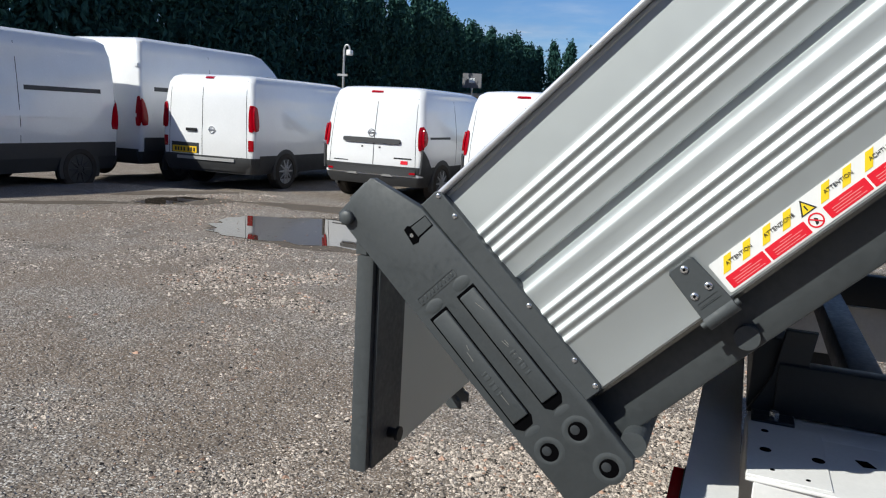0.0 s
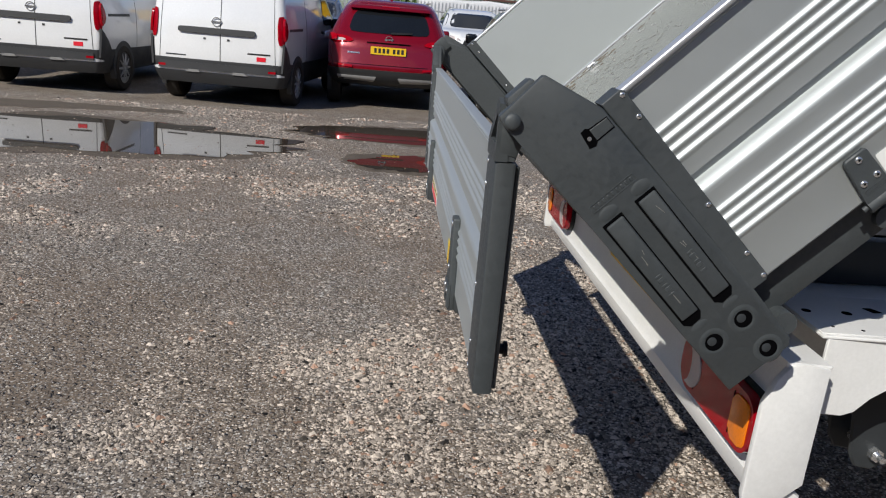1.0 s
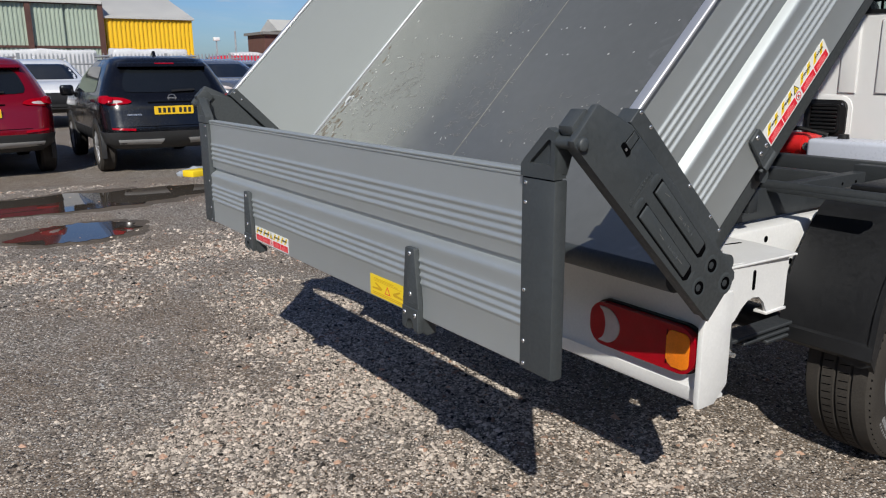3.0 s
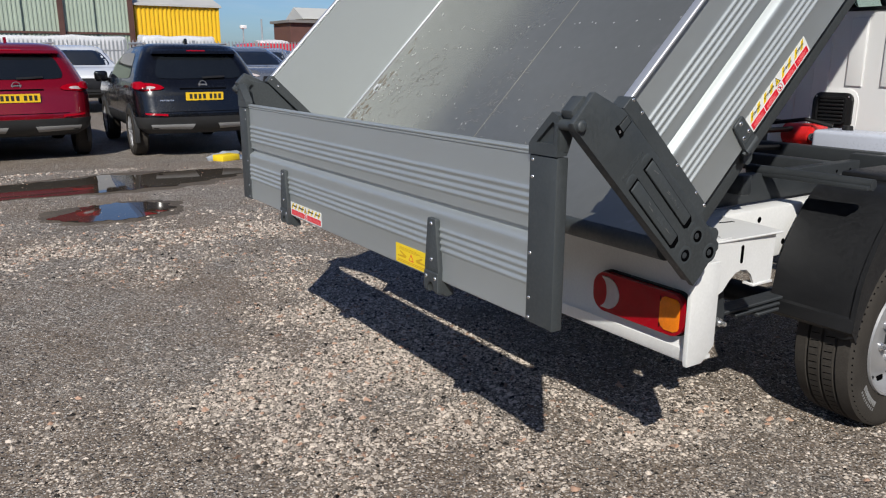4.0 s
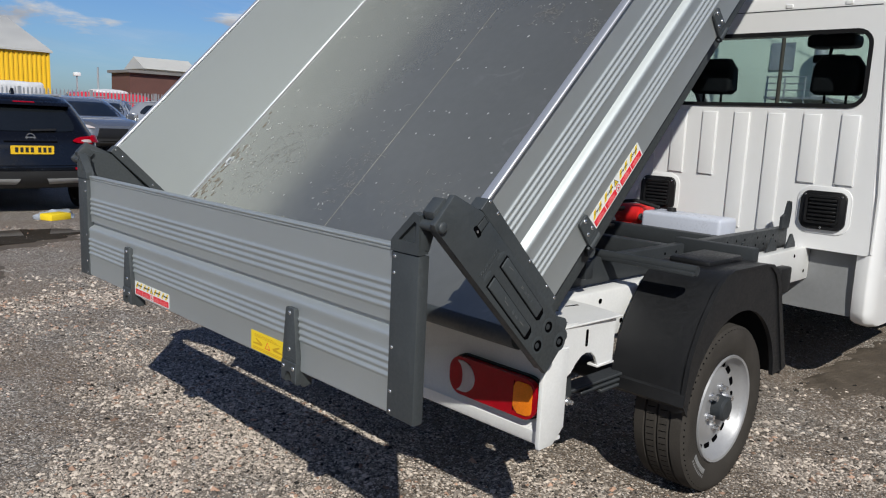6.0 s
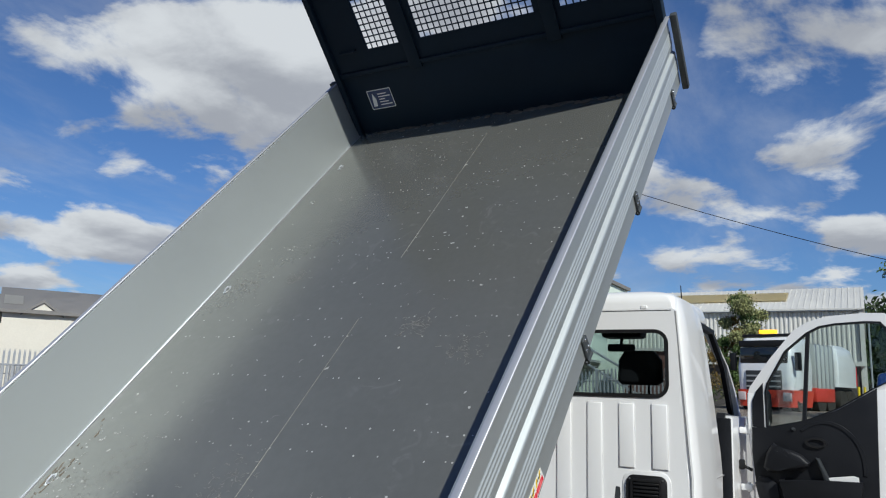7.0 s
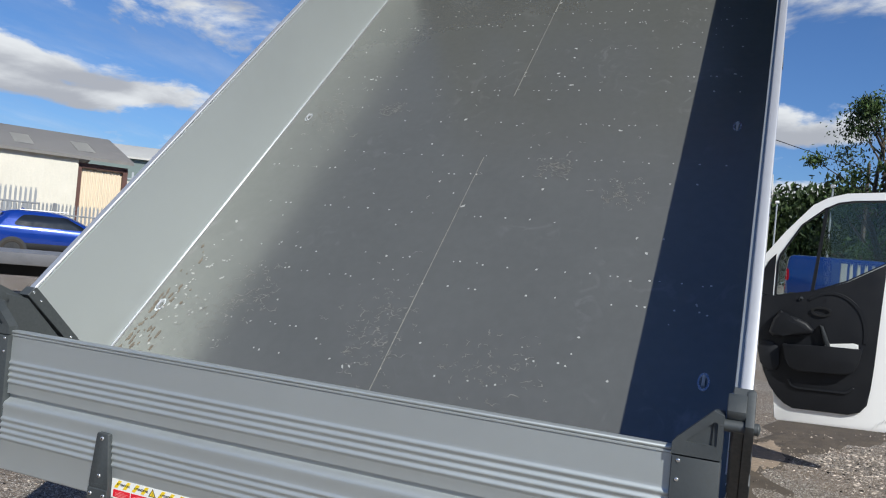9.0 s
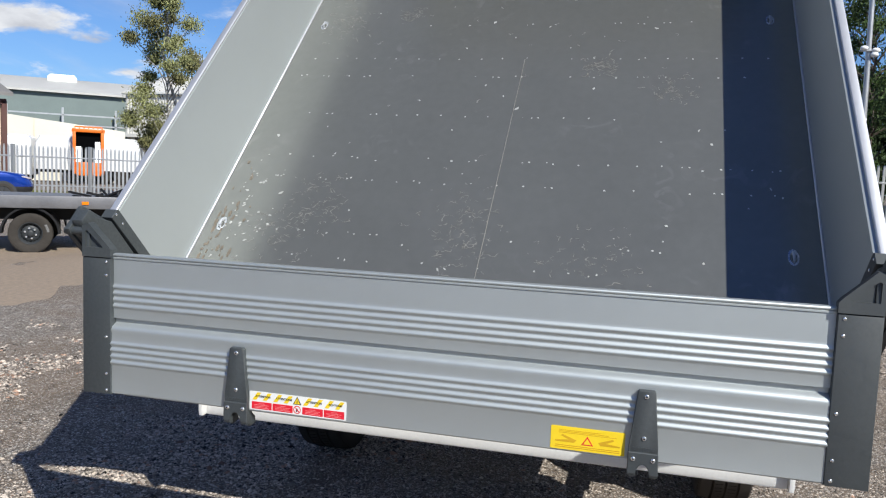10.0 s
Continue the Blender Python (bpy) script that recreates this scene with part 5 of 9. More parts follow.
for x, y in ((1.777, 0.952), (5.98, 0.925)):
    for s in (-1, 1):
        wheel_parts(truck, Matrix.Translation((x, s * y, 0.278)), out=s)
bm = bmesh.new()
tube(bm, (1.777, -0.86, 0.278), (1.777, 0.86, 0.278), 0.05)
bmesh.ops.create_uvsphere(bm, u_segments=20, v_segments=12, radius=0.17, matrix=Matrix.Translation((1.777, 0, 0.285)))
part("rear_axle", bm, M_BLACK, truck, "dark rear axle")
for s in (-1, 1):
    bm = bmesh.new()
    a, b = sorted((s * 0.742, s * 0.812))
    for k in range(3):
        box(bm, 0.98 + 0.13 * k, 2.66 - 0.13 * k, a, b, 0.436 - 0.021 * k, 0.448 - 0.021 * k, 0.003, 1)
    spring = part("leaf_spring", bm, M_FRAME, truck, "dark leaf spring")
    part("axle_clamp", box(bmesh.new(), 1.70, 1.85, a - 0.01, b + 0.01, 0.30, 0.46, 0.008), M_BLACK, spring)
    bm = bmesh.new()
    prism(bm, [(0.90, 0.60), (1.00, 0.60), (1.025, 0.45), (1.02, 0.405), (0.985, 0.385), (0.945, 0.392), (0.925, 0.425)], "y", s * 0.730, s * 0.738, 0.004, 1)
    prism(bm, [(0.90, 0.60), (1.00, 0.60), (1.025, 0.45), (1.02, 0.405), (0.985, 0.385), (0.945, 0.392), (0.925, 0.425)], "y", s * 0.816, s * 0.826, 0.004, 1)
    hanger = part("spring_hanger", bm, M_FRAME, truck, "dark spring hanger under the bracket")
    bm = tube(bmesh.new(), (0.982, s * 0.72, 0.430), (0.982, s * 0.842, 0.430), 0.016, seg=6)
    tube(bm, (0.982, s * 0.842, 0.430), (0.982, s * 0.862, 0.430), 0.008, seg=10)
    part("bolt", bm, M_STEEL, hanger)
# cross members of the chassis
for x in (0.9, 1.5, 2.2, 2.75):
    bm = bmesh.new()
    box(bm, x, x + 0.07, -0.60, 0.60, 0.76, 0.84, 0.006)
    part("cross_member", bm, M_FRAME, truck, "dark chassis cross member")
# added dark box across the rear, for the shade between the stands
bm = bmesh.new()
box(bm, 0.700, 0.760, -0.62, 0.62, 0.764, 0.925, 0.006)
part("shade_filler", bm, M_FRAME, truck, "dark box added to fill the shaded gap between the hinge stands")
# tipping ram, from the chassis to the bed
p0, p1 = Vector((2.0, 0, 0.75)), BED @ Vector((1.75, 0, -0.12))
bm = bmesh.new()
tube(bm, p0, p0.lerp(p1, 0.55), 0.075, seg=24)
tube(bm, p0.lerp(p1, 0.5), p0.lerp(p1, 0.8), 0.060, seg=24)
tube(bm, p0.lerp(p1, 0.75), p1, 0.045, seg=24)
part("tipping_ram", bm, M_FRAME, truck, "telescopic tipping ram")

# tail lamps
for s in (-1, 1):
    y0, y1 = sorted((s * 0.648, s * 1.016))
    bm = bmesh.new()
    prism(bm, rounded(y0, y1, 0.508, 0.636, 0.052, 10), "x", 0.574, 0.612, 0.018, 6)
    lamp = part("tail_lamp", bm, M_RED, truck, "red tail lamp with amber and clear fields", smooth=60)
    bm = prism(bmesh.new(), rounded(y0 - 0.004, y1 + 0.004, 0.503, 0.640, 0.055, 10), "x", 0.596, 0.613, 0.003, 1)
    part("gasket", bm, M_BLACK, lamp, "black rubber gasket")
    ya, yb = sorted((s * 0.926, s * 0.998))
    bm = bmesh.new()
    prism(bm, rounded(ya, yb, 0.522, 0.622, 0.018, 6), "x", 0.5705, 0.590, 0.005, 3)
    part("amber_lens", bm, M_AMBER, lamp, "amber indicator lens")
    bm = bmesh.new()
    arc = [(s * (0.700 + 0.062 * math.cos(t)), 0.572 + 0.054 * math.sin(t)) for t in [radians(-78 + 156 * k / 16) for k in range(17)]]
    arc += [(s * (0.676 + 0.034 * math.cos(t)), 0.572 + 0.053 * math.sin(t)) for t in [radians(80 - 160 * k / 16) for k in range(17)]]
    prism(bm, arc, "x", 0.5715, 0.588, 0.002, 1)
    part("clear_lens", bm, M_CLEAR, lamp, "pale crescent reversing lens")
    for y in (0.735, 0.925):
        part("lens_joint", box(bmesh.new(), 0.5725, 0.588, s * y - 0.0012, s * y + 0.0012, 0.524, 0.620), M_HOLE, lamp)


def number_plate(parent, m, w=0.52, h=0.111):
    """A yellow plate whose characters are plain bars; x right, y up, z outwards."""
    bm = bmesh.new()
    prism(bm, rounded(-w / 2, w / 2, -h / 2, h / 2, 0.008, 3), "z", 0, 0.004)
    pl = part("plate", bm, M_PLATE, parent, "yellow plate with dark bars", m)
    for k in range(7):
        x = -w * 0.40 + k * w * 0.118 + (w * 0.055 if k > 3 else 0)
        part("plate_bar", box(bmesh.new(), x, x + w * 0.072, -h * 0.30, h * 0.30, 0.004, 0.0052), M_INK, pl, xf=m)


number_plate(beam, Matrix.Translation((0.611, -0.14, 0.640)) @ GATE_XY)
bm = bmesh.new()
tube(bm, (0.55, 0.16, 0.700), (0.62, 0.16, 0.700), 0.02)
part("plate_lamp", bm, M_BLACK, beam)

# hydraulic pump and oil tank between the rails, before the cab
bm = bmesh.new()
box(bm, 2.93, 3.15, -0.42, 0.085, 0.70, 0.912, 0.022, 3)
part("oil_tank", bm, M_TANK, truck, "milky plastic oil tank")
bm = bmesh.new()
box(bm, 3.00, 3.16, 0.12, 0.31, 0.68, 0.925, 0.016, 2)
tube(bm, (3.03, 0.14, 0.872), (3.03, 0.30, 0.872), 0.058, seg=20)
pump = part("hydraulic_pump", bm, M_REDP, truck, "red hydraulic pump with chrome fittings")
for z in (0.80, 0.865):
    part("hose_fitting", tube(bmesh.new(), (2.97, 0.105, z), (3.08, 0.105, z), 0.022, seg=12), M_STEEL, pump, "chrome hose fitting")
part("filler_cap", tube(bmesh.new(), (3.05, -0.05, 0.905), (3.05, -0.05, 0.935), 0.030, 0.026, seg=16), M_BLACK, truck, "black filler cap")
for a, b in (((2.96, 0.30, 0.94), (2.70, 0.42, 0.99)), ((2.70, 0.42, 0.99), (2.35, 0.46, 0.93)), ((3.02, 0.02, 0.93), (2.98, 0.16, 0.96)), ((2.98, 0.16, 0.96), (2.90, 0.34, 0.93))):
    part("hydraulic_hose", tube(bmesh.new(), a, b, 0.011, seg=8), M_BLACK, truck, "black hydraulic hose")
part("cable_loom", tube(bmesh.new(), (3.16, 0.05, 0.885), (3.16, 0.30, 0.895), 0.012, seg=10), M_BLACK, pump)
part("drain_knob", tube(bmesh.new(), (2.95, 0.19, 0.795), (3.02, 0.19, 0.795), 0.022, seg=14), M_REDP, pump, "round red knob")
for a, b in (((2.2, 0.30, 0.90), (3.06, 0.24, 0.90)), ((2.0, 0.1, 0.86), (3.05, 0.18, 0.80))):
    part("hydraulic_hose", tube(bmesh.new(), a, b, 0.015, seg=10), M_BLACK, truck, "black hydraulic hose")
# -- cab --
def stack(bm, levels, n=8, bow=0.0, close=True):
    """A body laid up from plan outlines: each level is z, rear x, front x, half width, rear and front corner radius."""
    rings = []
    for z, xr, xf, w, rr, rf in levels:
        pts = []
        for cx, sx, sy, r in ((xf, 1, 1, rf), (xr, -1, 1, rr), (xr, -1, -1, rr), (xf, 1, -1, rf)):
            r = min(r, w * 0.98)
            a0 = {(1, 1): 0, (-1, 1): 90, (-1, -1): 180, (1, -1): 270}[(sx, sy)]
            for k in range(n + 1):
                t = radians(a0 + 90 * k / n)
                x, y = cx - sx * r + r * math.cos(t), sy * (w - r) + r * math.sin(t)
                if sx < 0:
                    x += bow * (y / w) ** 2
                pts.append((x, y, z))
            if sx < 0 and sy > 0:
                for f in (0.6, 0.2, -0.2, -0.6):
                    y = f * (w - rr)
                    pts.append((xr + bow * (y / w) ** 2, y, z))
        rings.append([bm.verts.new(p) for p in pts])
    m = len(rings[0])
    for a, b in zip(rings, rings[1:]):
        for k in range(m):
            bm.faces.new((a[k], a[(k + 1) % m], b[(k + 1) % m], b[k]))
    if close:
        bm.faces.new(rings[0])
        bm.faces.new(rings[-1])
    return bm


XB = 3.38
cab = part("cab", plate_with_hole(bmesh.new(), [(y * (1 - 0.070 * max(0.0, z - 1.1)), z) for y, z in rounded(-1.066, 1.066, 0.765, 2.115, 0.02)], rounded(-0.932, 0.932, 1.574, 1.970, 0.07), "x", XB, XB + 0.02), M_WHITE, truck, "white single cab with a rear window")


def tumble(bm):
    for v in bm.verts:
        if v.co.z > 1.1:
            v.co.y *= 1 - 0.070 * (v.co.z - 1.1)
    return bm


for s in (-1, 1):
    bm = bmesh.new()
    arc = [(XB + 0.002 + 0.13 * (1 - math.cos(radians(t))), s * (1.068 + 0.043 * math.sin(radians(t)))) for t in (0, 15, 30, 45, 60, 75, 90)]
    poly = arc + [(3.80, s * 1.114), (4.20, s * 1.111), (4.245, s * 1.098), (4.25, s * 1.03), (3.50, s * 1.01), (XB + 0.03, s * 1.00)]
    rows = []
    for z, cut, back in ((0.352, 0.16, 0.12), (0.385, 0.14, 0.035), (0.44, 0.12, 0.012), (0.56, 0.07, 0.004), (0.75, 0.02, 0.0), (1.055, 0.0, 0.0), (1.2, 0.0, 0.0), (1.5, 0.04, 0.0), (1.8, 0.10, 0.006), (2.0, 0.15, 0.012), (2.10, 0.19, 0.016), (2.15, 0.23, 0.022), (2.19, 0.30, 0.036)):
        pinch = max(0.0, z - 2.06) * 0.22
        rows.append([bm.verts.new((x + (back if x < 3.7 else 0.0) - (cut if x > 4.1 else 0.0), y - s * pinch, z)) for x, y in poly])
    for a, b in zip(rows, rows[1:]):
        for k in range(len(poly)):
            bm.faces.new((a[k], a[(k + 1) % len(poly)], b[(k + 1) % len(poly)], b[k]))
    bm.faces.new(rows[0])
    bm.faces.new(rows[-1])
    part("corner_pillar", tumble(bm), M_WHITE, cab, smooth=50)
    # seam line between the rear wall and the pillar
    bm = bmesh.new()
    prism(bm, [(s * 1.0645, 0.775), (s * 1.0685, 0.775), (s * 1.0685, 1.1), (s * 0.9935, 2.10), (s * 0.9895, 2.10), (s * 1.0645, 1.1)], "x", XB - 0.0015, XB + 0.004)
    part("seam", bm, M_SEAM, cab)
    # raised flange beside the seam, and the joint across the pillar's side
    bm = prism(bmesh.new(), [(s * 1.069, 0.775), (s * 1.080, 0.775), (s * 1.080, 1.1), (s * 1.004, 2.10), (s * 0.994, 2.10), (s * 1.069, 1.1)], "x", XB - 0.003, XB + 0.010, 0.002, 1)
    part("pillar_flange", bm, M_WHITE, cab)
    bm = box(bmesh.new(), 3.98, 4.245, s * 1.110 - 0.005, s * 1.110 + 0.005, 1.053, 1.058)
    box(bm, 4.06, 4.23, s * 1.110 - 0.005, s * 1.110 + 0.005, 0.735, 0.739)
    part("pillar_joint", bm, M_SEAM, cab)
    # front pillar and wing
    bm = bmesh.new()
    rows = []
    for z, x, y, w in ((1.36, 5.60, 1.045, 0.12), (1.62, 5.42, 1.030, 0.10), (1.83, 5.20, 1.010, 0.085), (2.04, 4.74, 0.985, 0.080), (2.14, 4.44, 0.955, 0.10)):
        rows.append([bm.verts.new(p) for p in ((x, s * (y - 0.06), z), (x + w, s * (y - 0.05), z), (x + w * 0.8, s * y, z), (x, s * y, z))])
    for a, b in zip(rows, rows[1:]):
        for k in range(4):
            bm.faces.new((a[k], a[(k + 1) % 4], b[(k + 1) % 4], b[k]))
    bm.faces.new(rows[0])
    bm.faces.new(rows[-1])
    part("front_pillar", bm, M_WHITE, cab)
    bm = bmesh.new()
    wing = [(4.92, 1.44), (4.91, 0.80), (4.87, 0.40), (5.50, 0.34)] + [(5.98 + 0.40 * math.cos(radians(t)), 0.28 + 0.40 * math.sin(radians(t))) for t in (165, 140, 115, 90, 65, 40, 15)] + [(6.6, 0.45), (6.66, 0.9), (6.4, 1.15), (5.80, 1.42)]
    prism(bm, wing, "y", s * 1.00, s * 1.078, 0.02, 2)
    part("front_wing", bm, M_WHITE, cab)
    bm = bmesh.new()
    box(bm, 5.50, 5.53, s * 0.94 - 0.12, s * 0.94 + 0.12, 0.0, 0.42, 0.01)
    part("mud_flap", bm, M_BLACK, cab, "black mud flap")
    # sill under the door
    bm = bmesh.new()
    box(bm, 4.08, 5.00, s * 1.05 - 0.050, s * 1.05 + 0.045, 0.345, 0.44, 0.02)
    part("sill", bm, M_WHITE, cab)
    # dark door seal on the opening's rear edge
    bm = bmesh.new()
    prism(bm, [(4.15, 0.44), (4.20, 0.44), (4.275, 0.75), (4.285, 1.2), (4.19, 1.8), (4.08, 2.10), (4.04, 2.10), (4.15, 1.8), (4.245, 1.2), (4.235, 0.75)], "y", s * 1.00, s * 1.085, 0.004, 1)
    prism(bm, [(4.04, 2.10), (4.04, 2.065), (4.70, 2.045), (4.70, 2.085)], "y", s * 1.02, s * 1.075, 0.004, 1)
    part("door_seal", tumble(bm), M_TRIM, cab, "black door seal")
    bm = bmesh.new()
    prism(bm, [(4.80, 0.44), (4.84, 0.44), (4.905, 0.80), (4.915, 1.42), (4.875, 1.42), (4.865, 0.80)], "y", s * 0.96, s * 1.070, 0.006, 1)
    prism(bm, [(5.48, 1.40), (5.60, 1.40), (5.22, 1.83), (4.74, 2.05), (4.62, 2.05), (5.12, 1.81)], "y", s * 0.965, s * 1.000, 0.004, 1)
    prism(bm, [(4.875, 1.40), (5.58, 1.36), (5.58, 1.42), (4.915, 1.46)], "y", s * 0.965, s * 1.030, 0.004, 1)
    part("front_seal", bm, M_TRIM, cab, "black door seal along the front pillar")
    bm = bmesh.new()
    prism(bm, [(3.46, 0.50), (4.20, 0.50), (4.235, 1.2), (4.02, 2.08), (3.46, 2.08)], "y", s * 0.96, s * 1.025, 0.004, 1)
    part("pillar_trim", tumble(bm), M_TRIM, cab)
# side fuel flap cover on the right pillar
bm = bmesh.new()
prism(bm, [(4.08, 0.50), (4.20, 0.46), (4.235, 0.72), (4.11, 0.735)], "y", -1.122, -1.095, 0.004, 1)
part("step_cover", bm, M_BLACK, cab, "black plastic cover")
# roof
bm = bmesh.new()
stack(bm, [(2.100, XB + 0.000, 4.60, 0.996, 0.03, 0.2), (2.15, XB + 0.004, 4.56, 0.994, 0.035, 0.2), (2.185, XB + 0.012, 4.52, 0.988, 0.05, 0.2), (2.215, XB + 0.040, 4.46, 0.962, 0.09, 0.2), (2.236, XB + 0.10, 4.38, 0.90, 0.13, 0.2), (2.250, XB + 0.30, 4.2, 0.70, 0.2, 0.2)])
part("roof", bm, M_WHITE, cab, smooth=60)
for y in (-0.80, -0.48, -0.16, 0.16, 0.48, 0.80):
    part("roof_clip", box(bmesh.new(), XB - 0.004, XB + 0.01, y - 0.02, y + 0.02, 2.112, 2.134, 0.003, 1), M_WHITE, cab)
bm = bmesh.new()
box(bm, XB - 0.002, XB + 0.004, -0.968, 0.968, 2.1005, 2.1045)
part("seam", bm, M_FRAME, cab)
bm = bmesh.new()
tube(bm, (4.25, -0.86, 2.20), (4.21, -0.86, 2.37), 0.006, 0.003, seg=8)
tube(bm, (4.25, -0.86, 2.19), (4.245, -0.86, 2.25), 0.02, 0.012, seg=10)
part("antenna", bm, M_BLACK, cab, "thin black antenna")
# rear window: rubber and pane
bm = bmesh.new()
plate_with_hole(bm, rounded(-0.948, 0.948, 1.560, 1.984, 0.085), rounded(-0.926, 0.926, 1.582, 1.962, 0.065), "x", XB - 0.006, XB + 0.016)
part("window_rubber", bm, M_BLACK, cab, "black window rubber")
bm = bmesh.new()
prism(bm, rounded(-0.93, 0.93, 1.578, 1.966, 0.065), "x", XB + 0.004, XB + 0.008)
g = part("rear_window", bm, M_GLASS, cab, "tinted rear window")
g.visible_shadow = False
# pressed ribs in the rear wall
for k in range(9):
    y = -0.888 + k * 0.204
    z0 = 1.135 if k in (0, 1, 4, 5) else 0.83
    bm = bmesh.new()
    prism(bm, [(y - 0.050, z0), (y + 0.050, z0), (y + 0.050, 1.525), (y - 0.050, 1.525)], "x", XB - 0.011, XB + 0.004, 0.010, 3)
    part("pressed_rib", bm, M_WHITE, cab)
for y in (-0.804, 0.235):
    bm = bmesh.new()
    prism(bm, rounded(y - 0.146, y + 0.146, 0.858, 1.122, 0.065), "x", XB - 0.005, XB + 0.003, 0.004, 2)
    part("vent_pressing", bm, M_WHITE, cab)
    bm = bmesh.new()
    prism(bm, rounded(y - 0.123, y + 0.123, 0.882, 1.098, 0.045), "x", XB - 0.022, XB + 0.003, 0.008, 2)
    vent = part("air_vent", bm, M_BLACK, cab, "black plastic air vent")
    for k in range(6):
        z = 0.945 + k * 0.022
        bm = bmesh.new()
        box(bm, XB - 0.034, XB - 0.020, y - 0.076, y + 0.076, z - 0.012, z, 0.002, 1)
        part("slat", bm, M_BLACK, vent)
    bm = plate_with_hole(bmesh.new(), rounded(y - 0.092, y + 0.092, 0.915, 1.075, 0.02), rounded(y - 0.080, y + 0.080, 0.928, 1.062, 0.012), "x", XB - 0.036, XB - 0.020)
    part("vent_frame", bm, M_BLACK, vent)
    for dy, z in ((-0.10, 1.075), (0.10, 1.075), (0.0, 0.893)):
        part("screw", tube(bmesh.new(), (XB - 0.026, y + dy, z), (XB - 0.020, y + dy, z), 0.006, seg=8), M_STEEL, vent)
# lower rear wall of the cab, set back, and its floor pan
bm = bmesh.new()
box(bm, XB + 0.07, XB + 0.09, -1.05, 1.05, 0.40, 0.80)
box(bm, XB + 0.03, XB + 0.08, -1.05, 1.05, 0.766, 0.80)
box(bm, XB + 0.10, 5.0, -1.05, 1.05, 0.46, 0.52)
part("floor_pan", bm, M_UNDER, cab, "grey underbody")
part("floor_mat", box(bmesh.new(), XB + 0.12, 5.04, -1.035, 1.035, 0.522, 0.535), M_TRIM, cab, "black rubber floor mat")
# left door, shut
bm = bmesh.new()
prism(bm, [(3.87, 0.42), (4.97, 0.42), (4.97, 1.40), (3.87, 1.40)], "y", 1.005, 1.05, 0.02, 2)
part("left_door", bm, M_WHITE, cab)
bm = bmesh.new()
prism(bm, [(3.88, 1.40), (5.05, 1.40), (4.60, 2.05), (3.88, 2.05)], "y", 0.985, 0.99)
g = part("left_window", bm, M_GLASS, cab)
g.visible_shadow = False
# bonnet, nose and windscreen
bm = bmesh.new()
stack(bm, [(0.30, 5.62, 6.82, 0.80, 0.03, 0.3), (0.60, 5.62, 6.90, 0.82, 0.03, 0.3), (0.72, 5.62, 6.88, 0.985, 0.03, 0.3), (0.95, 5.62, 6.82, 0.985, 0.03, 0.3), (1.15, 5.62, 6.65, 0.97, 0.03, 0.3), (1.30, 5.62, 6.42, 0.95, 0.03, 0.25), (1.38, 5.62, 6.12, 0.92, 0.03, 0.2)])
part("bonnet", bm, M_WHITE, cab)
bm = bmesh.new()
vs = [bm.verts.new(p) for p in ((5.66, -0.97, 1.38), (5.66, 0.97, 1.38), (4.56, 0.90, 2.13), (4.56, -0.90, 2.13))]
bm.faces.new(vs)
bmesh.ops.solidify(bm, geom=bm.faces[:], thickness=0.006)
g = part("windscreen", bm, M_GLASS, cab, "clear windscreen")
g.visible_shadow = False
# inside: dashboard, wheel, seats, mirror
bm = bmesh.new()
prism(bm, [(4.82, 0.90), (4.76, 1.22), (4.88, 1.32), (5.62, 1.36), (5.62, 0.5), (5.0, 0.5)], "y", -0.97, 0.97, 0.03, 2)
part("dashboard", bm, M_TRIM, cab, "dark grey dashboard")
bm = bmesh.new()
bmesh.ops.create_circle(bm, segments=8, radius=0.016, matrix=Matrix.Translation((0.19, 0, 0)) @ Matrix.Rotation(radians(90), 4, "X"))
geom = bm.verts[:] + bm.edges[:]
bmesh.ops.spin(bm, geom=geom, cent=(0, 0, 0), axis=(0, 0, 1), angle=2 * math.pi, steps=32, use_merge=True)
part("steering_wheel", bm, M_TRIM, cab, "black steering wheel", Matrix.Translation((4.60, -0.50, 1.25)) @ Matrix.Rotation(radians(-62), 4, "Y"))
for y, w in ((-0.62, 0.25), (0.30, 0.50)):
    bm = bmesh.new()
    box(bm, 3.72, 4.25, y - w, y + w, 0.78, 0.98, 0.05, 3)
    prism(bm, [(3.62, 0.95), (3.80, 0.95), (3.73, 1.585), (3.60, 1.585)], "y", y - w - 0.04, y + w, 0.05, 3)
    seat = part("seat", bm, M_TRIM, cab, "dark cloth seat")
    for yy in ((y - 0.085,) if w < 0.4 else (y - 0.25, y + 0.25)):
        bm = bmesh.new()
        prism(bm, [(yy - 0.150, 1.665), (yy - 0.120, 1.640), (yy + 0.105, 1.640), (yy + 0.132, 1.665), (yy + 0.125, 1.80), (yy + 0.085, 1.862), (yy - 0.100, 1.862), (yy - 0.145, 1.80)], "x", 3.55, 3.67, 0.030, 3)
        for dy in (-0.06, 0.06):
            tube(bm, (3.62, yy + dy, 1.55), (3.62, yy + dy, 1.68), 0.008, seg=8)
        part("headrest", bm, M_TRIM, seat, "dark headrest")
bm = bmesh.new()
box(bm, 4.50, 4.54, -0.44, -0.22, 1.905, 1.965, 0.018)
tube(bm, (4.52, -0.33, 1.96), (4.58, -0.33, 2.10), 0.012, seg=8)
box(bm, 4.46, 4.66, -0.50, -0.18, 2.01, 2.10, 0.03)
part("rear_mirror", bm, M_TRIM, cab, "black inside mirror")

# driver's door, standing open
HINGE = Matrix.Translation((5.20, -1.155, 0)) @ Matrix.Rotation(radians(-96), 4, "Z") @ Matrix.Diagonal((1, -1, 1, 1))
